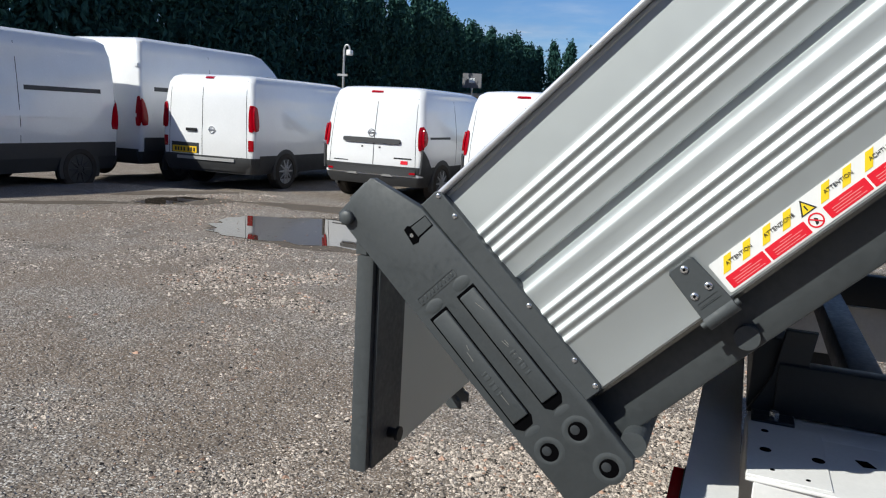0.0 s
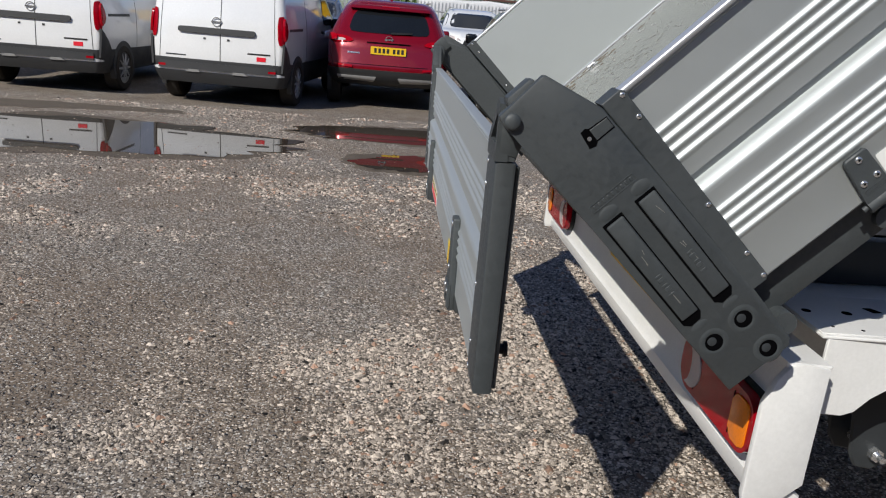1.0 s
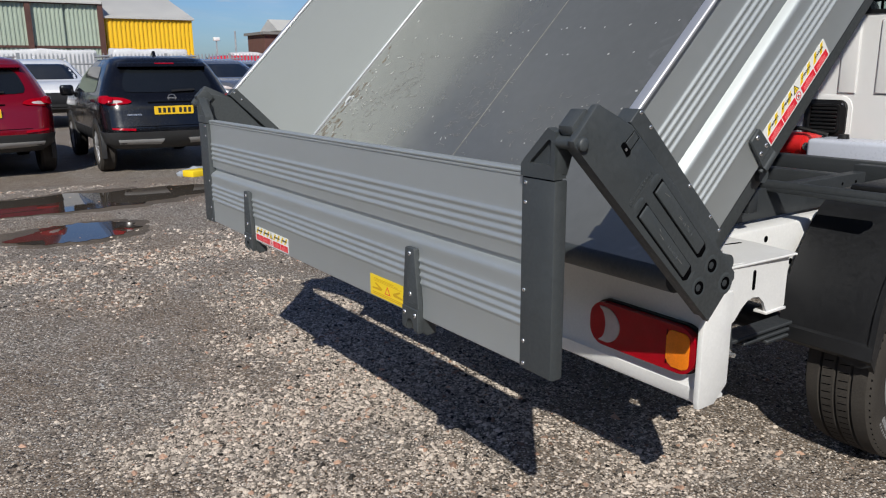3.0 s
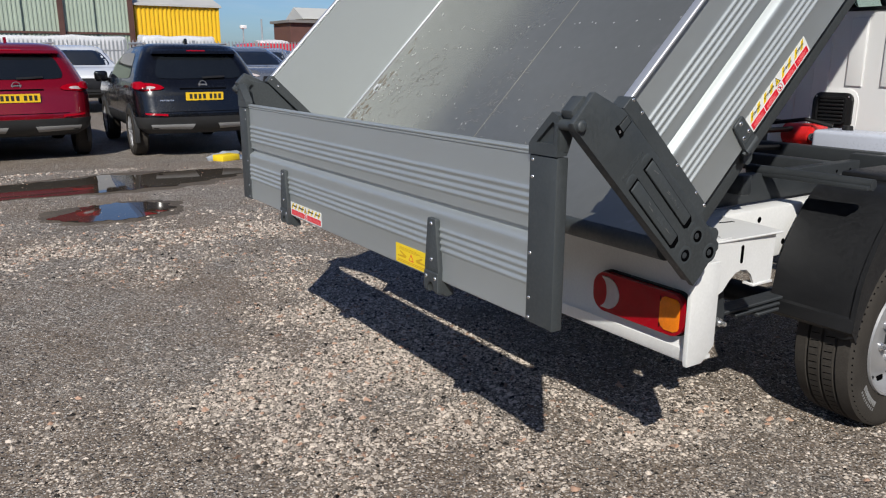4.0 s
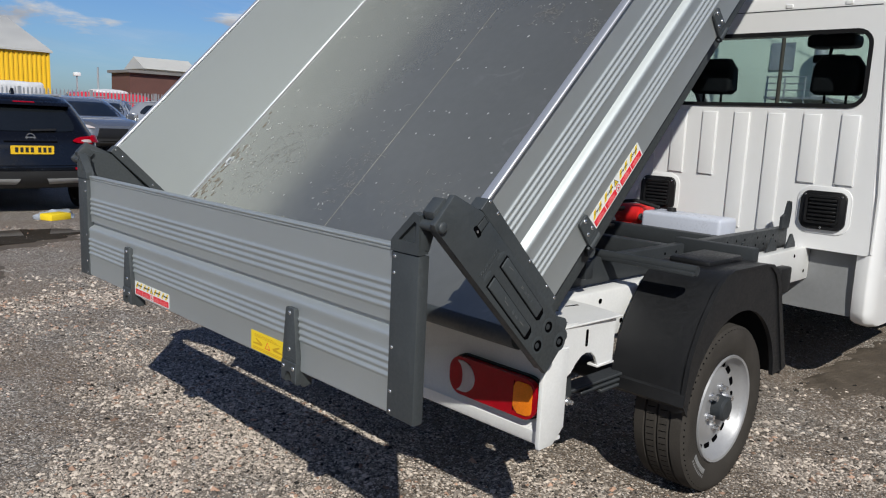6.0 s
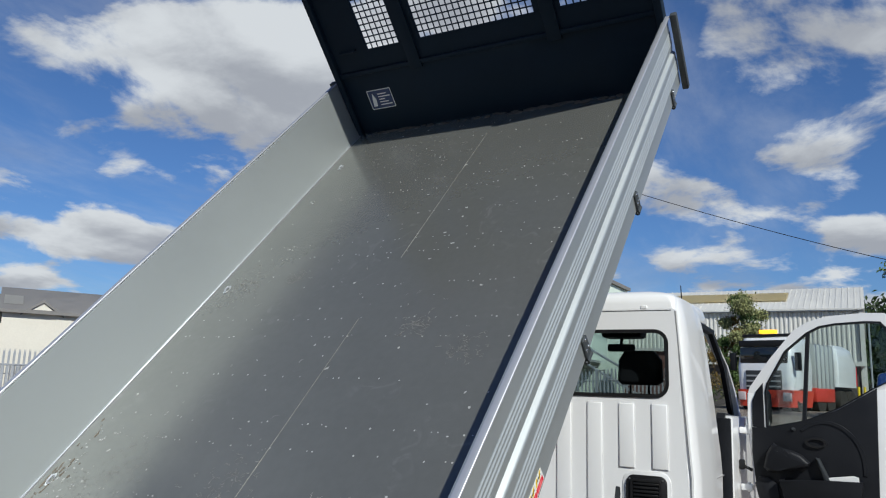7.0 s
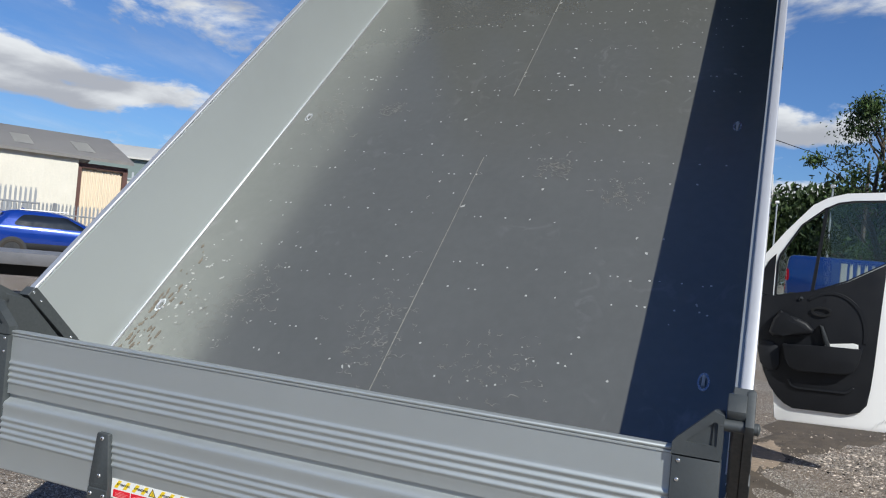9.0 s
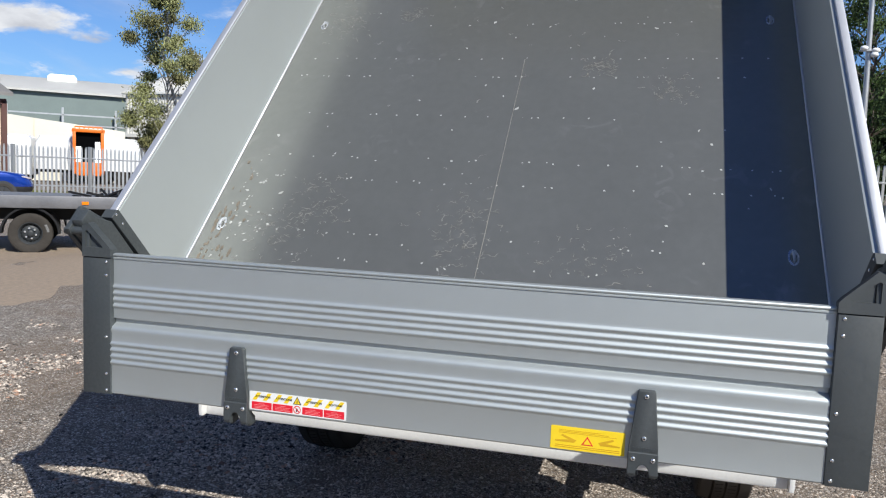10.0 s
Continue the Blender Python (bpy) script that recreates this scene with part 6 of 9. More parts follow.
# door plane: x from the hinge to the door's end, y through the door (outer skin at -y), z up
low = [(0.0, 1.62), (0.0, 1.43), (0.015, 1.20), (0.035, 1.02), (0.10, 0.84), (0.17, 0.70), (0.200, 0.57), (0.208, 0.37), (0.235, 0.345), (1.00, 0.385), (1.06, 0.43), (1.075, 0.52), (1.08, 1.10), (1.09, 1.70), (0.908, 1.665), (0.657, 1.51), (0.41, 1.40), (0.14, 1.335), (0.135, 1.62)]
bm = bmesh.new()
prism(bm, low, "y", -0.075, 0.0, 0.010, 2)
door = part("driver_door", bm, M_WHITE, truck, "white driver's door standing open", HINGE)
top = [(0.0, 1.60), (0.022, 1.665), (0.18, 1.89), (0.367, 2.117), (0.47, 2.18), (0.602, 2.220), (0.865, 2.240), (1.00, 2.235), (1.05, 2.20), (1.075, 2.12), (1.09, 1.68), (0.92, 1.655), (0.66, 1.50), (0.41, 1.39), (0.13, 1.33), (0.0, 1.34)]
win = [(0.135, 1.63), (0.152, 1.70), (0.295, 1.955), (0.455, 2.095), (0.55, 2.145), (0.66, 2.165), (0.87, 2.178), (0.97, 2.172), (1.005, 2.13), (1.015, 2.06), (1.02, 1.74), (0.908, 1.68), (0.657, 1.52), (0.41, 1.41), (0.150, 1.35), (0.135, 1.36)]
bm = bmesh.new()
plate_with_hole(bm, top, win, "y", -0.062, -0.004)
part("window_frame", bm, M_WHITE, door, xf=HINGE)
bm = bmesh.new()
win2 = [(x + (0.58 - x) * 0.030, z + (1.8 - z) * 0.035) for x, z in win]
plate_with_hole(bm, win, win2, "y", -0.060, 0.003)
prism(bm, [(0.398, 1.40), (0.424, 1.41), (0.480, 2.10), (0.455, 2.09)], "y", -0.045, 0.002)
prism(bm, [(0.035, 1.36), (0.125, 1.34), (0.125, 1.70), (0.075, 1.64), (0.04, 1.56)], "y", -0.002, 0.012, 0.004, 1)
part("window_seal", bm, M_TRIM, door, "black window seal with a quarter bar", HINGE)
bm = bmesh.new()
prism(bm, win, "y", -0.030, -0.026)
g = part("door_window", bm, M_GLASS, door, "clear door window", HINGE)
g.visible_shadow = False
# inner trim card, faces +y
card = [(0.033, 1.355), (0.030, 1.17), (0.050, 0.95), (0.100, 0.74), (0.155, 0.625), (0.215, 0.546), (0.28, 0.490), (0.345, 0.464), (0.739, 0.480), (0.82, 0.510), (0.865, 0.575), (0.880, 0.70), (0.891, 0.878), (0.905, 1.30), (0.920, 1.68), (0.80, 1.605), (0.657, 1.515), (0.41, 1.405), (0.15, 1.345)]
bm = bmesh.new()
prism(bm, card, "y", 0.0, 0.030, 0.012, 2)
trim = part("door_card", bm, M_TRIM, door, "black plastic inner door card", HINGE)
# pocket: a box of three walls, open at the top
bm = bmesh.new()
prism(bm, [(0.235, 0.975), (0.262, 0.86), (0.30, 0.80), (0.36, 0.775), (0.68, 0.795), (0.75, 0.82), (0.785, 0.90), (0.800, 1.008), (0.55, 1.000)], "y", 0.095, 0.112, 0.008, 2)
prism(bm, [(0.235, 0.975), (0.262, 0.86), (0.30, 0.80), (0.36, 0.775), (0.68, 0.795), (0.75, 0.82), (0.785, 0.90), (0.800, 1.008), (0.775, 1.005), (0.755, 0.90), (0.72, 0.84), (0.36, 0.80), (0.285, 0.88), (0.262, 0.98)], "y", 0.028, 0.098)
pocket = part("door_pocket", bm, M_TRIM, trim, xf=HINGE)
bm = bmesh.new()
prism(bm, [(0.53, 0.96), (0.775, 0.97), (0.770, 1.036), (0.735, 1.044), (0.54, 1.012)], "y", 0.055, 0.062, 0.002, 1)
part("folded_paper", bm, M_WST, trim, "white papers in the door pocket", HINGE)
# arm rest that swells out of the card, hollowed above
bm = bmesh.new()
prism(bm, [(0.125, 1.06), (0.150, 1.17), (0.200, 1.245), (0.235, 1.205), (0.33, 1.195), (0.40, 1.165), (0.452, 1.112), (0.440, 1.085), (0.35, 1.055), (0.24, 1.040), (0.16, 1.025)], "y", 0.02, 0.115, 0.028, 3)
part("arm_rest", bm, M_TRIM, trim, xf=HINGE)
bm = bmesh.new()
prism(bm, [(0.490, 1.155), (0.515, 1.150), (0.585, 0.985), (0.545, 0.985)], "y", 0.02, 0.085, 0.012, 2)
part("pull_grip", bm, M_FRAME, trim, "grey pull grip", HINGE)
bm = bmesh.new()
ro = [(0.493 + 0.075 * math.cos(2 * math.pi * k / 24), 1.263 + 0.040 * math.sin(2 * math.pi * k / 24)) for k in range(24)]
ri = [(0.493 + 0.055 * math.cos(2 * math.pi * k / 24), 1.263 + 0.024 * math.sin(2 * math.pi * k / 24)) for k in range(24)]
plate_with_hole(bm, ro, ri, "y", 0.02, 0.046)
part("door_release", bm, M_BLACK, trim, "black door release", HINGE)
bm = bmesh.new()
prism(bm, [(0.045, 0.93), (0.075, 0.80), (0.13, 0.745), (0.20, 0.745), (0.225, 0.80), (0.215, 0.93), (0.15, 0.985), (0.08, 0.985)], "y", 0.024, 0.046, 0.012, 2)
part("speaker_grille", bm, M_TRIM, trim, xf=HINGE)
bm = bmesh.new()
prism(bm, [(0.292, 0.690), (0.315, 0.640), (0.36, 0.625), (0.72, 0.640), (0.770, 0.690), (0.758, 0.700), (0.71, 0.656), (0.36, 0.642), (0.325, 0.655), (0.305, 0.695)], "y", 0.025, 0.046, 0.003, 1)
part("trim_ledge", bm, M_TRIM, trim, xf=HINGE)
# swept crease round the rear of the card
sweep = [(0.56 + 0.27 * math.cos(radians(t)), 1.10 + 0.33 * math.sin(radians(t))) for t in range(-10, 131, 10)]
bm = bmesh.new()
prism(bm, sweep + [(x + (0.56 - x) * 0.10, z + (1.10 - z) * 0.06) for x, z in reversed(sweep)], "y", 0.026, 0.037, 0.003, 1)
part("card_crease", bm, M_TRIM, trim, xf=HINGE)
part("lock_pull", tube(bmesh.new(), (0.34, 0.028, 1.352), (0.34, 0.05, 1.36), 0.016, 0.010, seg=12), M_FRAME, trim, "grey knob", HINGE)
# embossed stiffening darts on the door's lower rear corner
for k in range(5):
    bm = bmesh.new()
    x, z = 0.915 + 0.028 * k, 0.40 + 0.022 * k
    prism(bm, [(x, z), (x + 0.006, z), (x + 0.030, z + 0.045), (x + 0.024, z + 0.045)], "y", -0.002, 0.004)
    part("pressed_dart", bm, M_WHITE, door, xf=HINGE)
for z in (0.86, 1.30):
    bm = bmesh.new()
    box(bm, -0.075, 0.012, -0.055, -0.015, z, z + 0.05, 0.008)
    tube(bm, (-0.022, -0.060, z - 0.012), (-0.022, -0.060, z + 0.062), 0.014, seg=12)
    part("door_hinge", bm, M_WHITE, door, xf=HINGE)
bm = bmesh.new()
tube(bm, (-0.07, 0.0, 1.06), (0.02, -0.01, 1.02), 0.012, seg=10)
box(bm, -0.075, -0.035, -0.02, 0.03, 1.02, 1.10, 0.012)
part("check_strap", bm, M_BLACK, door, "black door check strap", HINGE)
bm = bmesh.new()
prism(bm, rounded(0.0, 0.13, 1.34, 1.66, 0.05, 5), "y", -0.26, -0.12, 0.03, 3)
box(bm, 0.02, 0.08, -0.14, -0.05, 1.38, 1.46, 0.01)
part("wing_mirror", bm, M_BLACK, door, "black wing mirror", HINGE)

# ---- ground ----
def rise(x, y):
    """The yard climbs gently beyond the cab, and dips under the truck and where the row of vehicles stands."""
    t = min(1.0, max(0.0, (x - 9.0) / 36.0))
    d = min(1.0, max(0.0, (y - 7.2) / 1.3))
    e = min(1.0, max(0.0, (y - 12.0) / 8.0))
    f = min(1.0, max(0.0, (y - 7.0) / 9.0))
    g = min(6.0, max(0.0, -6.0 - x)) * min(1.0, max(0.0, y / 6.0)) * (1 - e)
    h = min(1.0, max(0.0, (math.hypot((x - 1.8) / 1.6, y) - 2.0) / 2.0))
    return -0.073 * (1 - h * h * (3 - 2 * h)) + 1.0 * t * t * (3 - 2 * t) * (1 - f * f * (3 - 2 * f)) - 0.10 * (d * d * (3 - 2 * d) - e) - 0.028 * g


bm = bmesh.new()
xs = [-900, -300, -120, -60, -30, -16, -12, -9, -8, -7, -6, -5, -4.5, -4, -3.5, -3, -2.5, -2, -1, 0, 1, 2, 3, 4, 5, 5.5, 6, 6.5, 7, 7.5, 8, 9, 10, 11, 13, 17, 21, 25, 29, 33, 37, 41, 45, 60, 90, 150, 300, 900]
ys = [-900, -300, -120, -60, -30, -12, -7, -6, -5, -4.5, -4, -3.5, -3, -2.5, -2, -1, 0, 1, 2, 2.5, 3, 3.5, 4, 4.5, 5, 6, 6.6, 7.2, 7.5, 7.85, 8.2, 8.5, 12, 14, 17, 20, 30, 45, 60, 90, 150, 300, 900]
grid = [[bm.verts.new((x, y, rise(x, y))) for y in ys] for x in xs]
for i in range(len(xs) - 1):
    for j in range(len(ys) - 1):
        bm.faces.new((grid[i][j], grid[i + 1][j], grid[i + 1][j + 1], grid[i][j + 1]))
solid("ground", bm, M_GRAVEL, "grey-brown crushed stone yard with damp earth patches", "ground", "structure", smooth=60)

# puddles: still water with a ragged shore and a rim of wet mud
def blob(cx, cy, rx, ry, turn, seed, n=150, rough=0.34):
    r0 = random.Random(seed)
    ph = [(k, r0.uniform(0, 6.28), r0.uniform(0.4, 1.0) / k ** 0.85) for k in range(2, 34)]
    out = []
    for i in range(n):
        a = 2 * math.pi * i / n
        q = 1 + rough * sum(w * math.sin(k * a + p) for k, p, w in ph) * 0.5
        x, y = rx * q * math.cos(a), ry * q * math.sin(a)
        c, s = math.cos(turn), math.sin(turn)
        out.append((cx + x * c - y * s, cy + x * s + y * c))
    return out


def drape(cx, cy, line, up):
    """A thin sheet inside an outline that follows the ground."""
    bm = bmesh.new()
    mid = bm.verts.new((cx, cy, rise(cx, cy) + up))
    last = None
    for t in (0.25, 0.5, 0.75, 0.92, 1.0):
        row = [bm.verts.new((cx + (x - cx) * t, cy + (y - cy) * t, rise(cx + (x - cx) * t, cy + (y - cy) * t) + (up if t < 1 else -0.012))) for x, y in line]
        for k in range(len(row)):
            q = (k + 1) % len(row)
            bm.faces.new((mid, row[k], row[q]) if last is None else (last[k], row[k], row[q], last[q]))
        last = row
    return bm


def puddle(cx, cy, rx, ry, turn, seed):
    pd = thing("puddle", "shallow muddy puddle that mirrors the parked vehicles", "puddle", "puddles in the yard")
    shore = blob(cx, cy, rx, ry, turn, seed)
    wet = blob(cx, cy, rx + 0.16, ry + 0.13, turn, seed + 50, rough=0.28)
    z = rise(cx, cy)
    part("wet_rim", drape(cx, cy, wet, 0.004), M_MUD, pd, "wet mud rim")
    bm = bmesh.new()
    prism(bm, shore, "z", z - 0.005, z + 0.008)
    part("water", bm, M_WATER, pd, "still brown water")


puddle(-3.05, 4.95, 1.85, 0.98, 0.04, 3)
puddle(0.30, 6.20, 1.40, 0.60, 0.06, 8)
puddle(0.04, 4.55, 0.45, 0.40, 0.2, 21)
for k, (x, y, rx, ry, a, m) in enumerate(((4.75, -1.15, 1.35, 0.42, -0.12, M_MUD), (7.4, -2.1, 1.9, 0.55, -0.35, M_MUD), (5.62, -1.32, 0.62, 0.17, -0.15, M_EARTH), (6.9, 7.9, 3.6, 1.8, 0.75, M_EARTH), (-7.3, 6.75, 0.95, 0.28, 0.84, M_MUD), (-7.4, 4.9, 0.8, 0.22, 0.7, M_MUD), (-4.2, 6.6, 1.6, 0.30, 0.1, M_MUD))):
    sheet = drape(x, y, blob(x, y, rx, ry, a, 60 + k, rough=0.5), 0.003 + 0.0008 * k)
    solid("mud_patch" if m is M_MUD else "earth_patch", sheet, m, "flat patch of damp brown earth in the gravel" if m is M_MUD else "flat patch of pale dry earth in the gravel", "mud" if m is M_MUD else "earth", "structure")
puddle(-6.45, 5.95, 0.55, 0.40, 0.9, 31)
puddle(9.2, 1.0, 1.6, 0.6, 0.4, 41)

# loose stones where the camera passes: uncountable, one object
def stones(name, n, area, sizes, seed, thin=None, material=M_STONE):
    r0 = random.Random(seed)
    V, F = [], []
    base = [(1, 0, 0), (0.3, 0.95, 0.1), (-0.8, 0.6, 0), (-0.8, -0.6, 0.05), (0.3, -0.95, 0), (0.1, 0.1, 0.9), (-0.25, -0.1, 0.75)]
    tri = [(0, 1, 5), (1, 2, 6), (1, 6, 5), (2, 3, 6), (3, 4, 6), (4, 5, 6), (4, 0, 5)]
    x0, x1, y0, y1 = area
    while n > 0:
        x, y = r0.uniform(x0, x1), r0.uniform(y0, y1)
        if thin and r0.random() > thin(x, y):
            continue
        n -= 1
        s = sizes[0] * (sizes[1] / sizes[0]) ** (r0.random() ** 1.8)
        a = r0.uniform(0, 6.28)
        c, d = math.cos(a), math.sin(a)
        ax, ay, az = s * r0.uniform(0.7, 1.3), s * r0.uniform(0.6, 1.0), s * r0.uniform(0.35, 0.8)
        b = len(V)
        z = rise(x, y) - 0.15 * s
        for px, py, pz in base:
            px, py, pz = (px + r0.uniform(-0.2, 0.2)) * ax, (py + r0.uniform(-0.2, 0.2)) * ay, (pz + (r0.uniform(-0.2, 0.2) if pz > 0.3 else 0)) * az
            V.append((x + px * c - py * d, y + px * d + py * c, z + pz))
        F.extend((b + i, b + j, b + k) for i, j, k in tri)
    me = bpy.data.meshes.new(name)
    me.from_pydata(V, [], F)
    me.materials.append(material)
    return tagged(new(name, me), "loose crushed stones in grey, white and rust", "gravel", kind="stuff")


def patchy(x, y):
    q = noise.noise((x * 0.7, y * 0.7, 3.3)) * 0.5 + 0.5 + 0.40 * noise.noise((x * 2.6, y * 2.6, 8.1))
    return min(1.0, max(0.03, (q - 0.40) * 3.2))


def fading(x, y):
    q = min(1.0, max(0.0, (x + 3.2) / 2.4)) * min(1.0, max(0.0, (2.6 - y) / 2.2))
    return q * min(1.0, 0.25 + 0.75 * patchy(x, y))


stones("gravel", 60000, (-3.4, 2.6, -2.0, 3.6), (0.0040, 0.022), 1, patchy)
stones("gravel", 105000, (-3.2, 2.4, -2.0, 2.6), (0.0035, 0.011), 11, fading)
stones("gravel", 42000, (-2.6, 2.4, -1.9, 2.2), (0.0075, 0.0150), 17, patchy)
stones("gravel", 5000, (-3.4, 2.6, -2.0, 3.6), (0.006, 0.026), 7, patchy, M_RUSTSTONE)
stones("gravel", 22000, (-7.0, 3.5, 3.2, 7.5), (0.007, 0.022), 2, patchy)
stones("gravel", 2000, (-7.0, 3.5, 3.2, 7.5), (0.009, 0.026), 8, patchy, M_RUSTSTONE)
stones("gravel", 14000, (-8.0, -3.0, -1.0, 3.6), (0.007, 0.022), 9, patchy)
stones("gravel", 16000, (2.4, 8.0, -4.0, 0.2), (0.006, 0.026), 3, patchy)

# added wall, out of every view: blocks low sky light to deepen the shade
solid("unseen_shade_wall", box(bmesh.new(), -26.0, 34.0, -16.4, -16.0, -0.2, 8.0, 0.02), M_SHADEWALL, "plain dark unseen wall added to cut low sky light", "wall", "structure")

# ---- parked vehicles: local x runs forward from the rear bumper, y to the left ----
class Shape:
    """A body laid up from plan outlines; gives points on its skin."""

    def __init__(self, levels, bow=0.06):
        self.levels, self.bow = levels, bow

    def at(self, z):
        L = self.levels
        z = min(max(z, L[0][0]), L[-1][0])
        for a, b in zip(L, L[1:]):
            if a[0] <= z <= b[0]:
                t = (z - a[0]) / max(1e-6, b[0] - a[0])
                return [p + (q - p) * t for p, q in zip(a, b)]
        return list(L[-1])

    def rear(self, y, z):
        _, xr, xf, w, rr, rf = self.at(z)
        e = abs(y) - (w - rr)
        x = xr + (rr - math.sqrt(max(0.0, rr * rr - e * e)) if e > 0 else 0) + self.bow * (y / w) ** 2
        return Vector((x, y, z)), Vector((-1, 0, 0))

    def front(self, y, z):
        _, xr, xf, w, rr, rf = self.at(z)
        e = abs(y) - (w - rf)
        x = xf - (rf - math.sqrt(max(0.0, rf * rf - e * e)) if e > 0 else 0)
        return Vector((x, y, z)), Vector((1, 0, 0))

    def side(self, s):
        def f(x, z):
            _, xr, xf, w, rr, rf = self.at(z)
            y = w
            if x < xr + rr:
                y = w - rr + math.sqrt(max(0.0, rr * rr - min(rr, xr + rr - x) ** 2))
            if x > xf - rf:
                y = w - rf + math.sqrt(max(0.0, rf * rf - min(rf, x - xf + rf) ** 2))
            return Vector((x, s * y, z)), Vector((0, s, 0))
        return f


def skin(bm, f, quad, n=4, m=4, proud=0.005, deep=0.02, soft=0.0):
    """A patch laid on a skin: quad holds its corners as (a, b), lower start, lower end, upper end, upper start."""
    p00, p10, p11, p01 = (Vector(q) for q in quad)
    top, bot = [], []
    for j in range(m + 1):
        for i in range(n + 1):
            a, b = 2 * i / n - 1, 2 * j / m - 1
            u, v = 0.5 + 0.5 * a * math.sqrt(1 - soft * b ** 4), 0.5 + 0.5 * b * math.sqrt(1 - soft * a ** 8)
            q = (p00 * (1 - u) + p10 * u) * (1 - v) + (p01 * (1 - u) + p11 * u) * v
            p, d = f(q.x, q.y)
            top.append(bm.verts.new(p + d * proud))
            bot.append(bm.verts.new(p - d * deep))
    k = n + 1
    for j in range(m):
        for i in range(n):
            a = j * k + i
            bm.faces.new((top[a], top[a + 1], top[a + k + 1], top[a + k]))
            bm.faces.new((bot[a], bot[a + k], bot[a + k + 1], bot[a + 1]))
    rim = [i for i in range(k)] + [j * k + n for j in range(1, m + 1)] + [m * k + i for i in range(n - 1, -1, -1)] + [j * k for j in range(m - 1, 0, -1)]
    for a, b in zip(rim, rim[1:] + rim[:1]):
        bm.faces.new((top[a], bot[a], bot[b], top[b]))
    return bm


def road_wheel(parent, x, y, r, s, M, rim_mat, spokes=10, w=0.21):
    m = M @ Matrix.Translation((x, y, r))
    h = w / 2
    bm = lathe(bmesh.new(), [(r * 0.66, -h * 0.8), (r * 0.72, -h), (r * 0.93, -h * 0.95), (r, -h * 0.7), (r, h * 0.7), (r * 0.93, h * 0.95), (r * 0.72, h), (r * 0.66, h * 0.8)], 36)
    ty = part("wheel", bm, M_TYRE, parent, "black tyre on its rim", m)
    bm = lathe(bmesh.new(), [(r * 0.67, s * h * 0.78), (r * 0.64, s * h * 0.80), (r * 0.60, s * h * 0.40), (r * 0.2, s * h * 0.40)], 36)
    part("rim_barrel", bm, M_HOLE, ty, xf=m)
    bm = bmesh.new()
    for k in range(spokes):
        t = 2 * math.pi * k / spokes
        c, sn = math.cos(t), math.sin(t)
        a = (r * 0.15 * c, s * h * 0.85, r * 0.15 * sn)
        b = (r * 0.62 * c, s * h * 0.74, r * 0.62 * sn)
        tube(bm, a, b, r * 0.075, r * 0.06, seg=6)
    lathe(bm, [(r * 0.68, s * h * 0.84), (r * 0.62, s * h * 0.86), (r * 0.61, s * h * 0.5)], 36)
    lathe(bm, [(r * 0.20, s * h * 0.6), (r * 0.18, s * h * 0.92), (r * 0.05, s * h * 0.95)], 16)
    part("rim", bm, rim_mat, ty, "wheel rim", m)


def paint(name, col, metal=0.0):
    return mat(name, col, 0.22, metal, 0.05, 3, coat=1.0)


P_VAN = paint("white_van_paint", (0.78, 0.785, 0.79))
P_RED = paint("red_metallic", (0.22, 0.003, 0.012), 0.3)
P_BLACK = mat("black_metallic", (0.004, 0.0045, 0.006), 0.25, 0.0, 0.05, 3, coat=0.45)
P_GREY = paint("grey_metallic", (0.16, 0.17, 0.19), 0.4)
P_SILVER = paint("silver_metallic", (0.42, 0.43, 0.44), 0.5)
P_BLUE = paint("blue_metallic", (0.010, 0.045, 0.30), 0.3)
P_DBLUE = paint("dark_blue_van_paint", (0.010, 0.035, 0.17))
M_GREYPL = mat("grey_plastic", (0.032, 0.033, 0.035), 0.55, var=0.15, bump=0.05, bscale=300)
M_SILVERPL = mat("silver_plastic", (0.42, 0.42, 0.42), 0.4, 0.3, var=0.1)


def vehicle(name, label, category, levels, col, M, wheels, r, lower, spec, bow=0.06, rim=None, group="vehicles parked in the row"):
    """lower: height of the dark lower cladding; spec: a function that adds what is particular."""
    th = thing(name, label, category, group)
    sh = Shape(levels, bow)
    bm = stack(bmesh.new(), levels, 8, bow)
    body = part("body", bm, col, th, "", M, smooth=44)
    bm = bmesh.new()
    low = [sh.at(z) for z in (levels[0][0], levels[0][0] * 0.6 + lower * 0.4, lower - 0.03, lower)]
    low = [(z, xr - 0.012, xf + 0.012, w + 0.010, rr, rf) for z, xr, xf, w, rr, rf in low]
    stack(bm, low, 8, bow)
    part("lower_cladding", bm, M_GREYPL, th, "dark plastic bumper and cladding", M, smooth=44)
    for x in wheels:
        for s in (-1, 1):
            f = sh.side(s)
            bm = bmesh.new()
            wy = sh.at(0.6)[3]
            arch = [(x + (r + 0.055) * math.cos(t), r + (r + 0.055) * math.sin(t)) for t in [radians(-20 + 220 * k / 20) for k in range(21)]]
            prism(bm, arch, "y", s * (wy - 0.05), s * (wy + 0.012), 0.004, 1)
            part("wheel_arch", bm, M_GREYPL, th, "dark wheel arch", M)
            road_wheel(th, x, s * (wy - 0.08), r, s, M, rim or M_RIM)
    spec(th, body, sh, M)
    return th


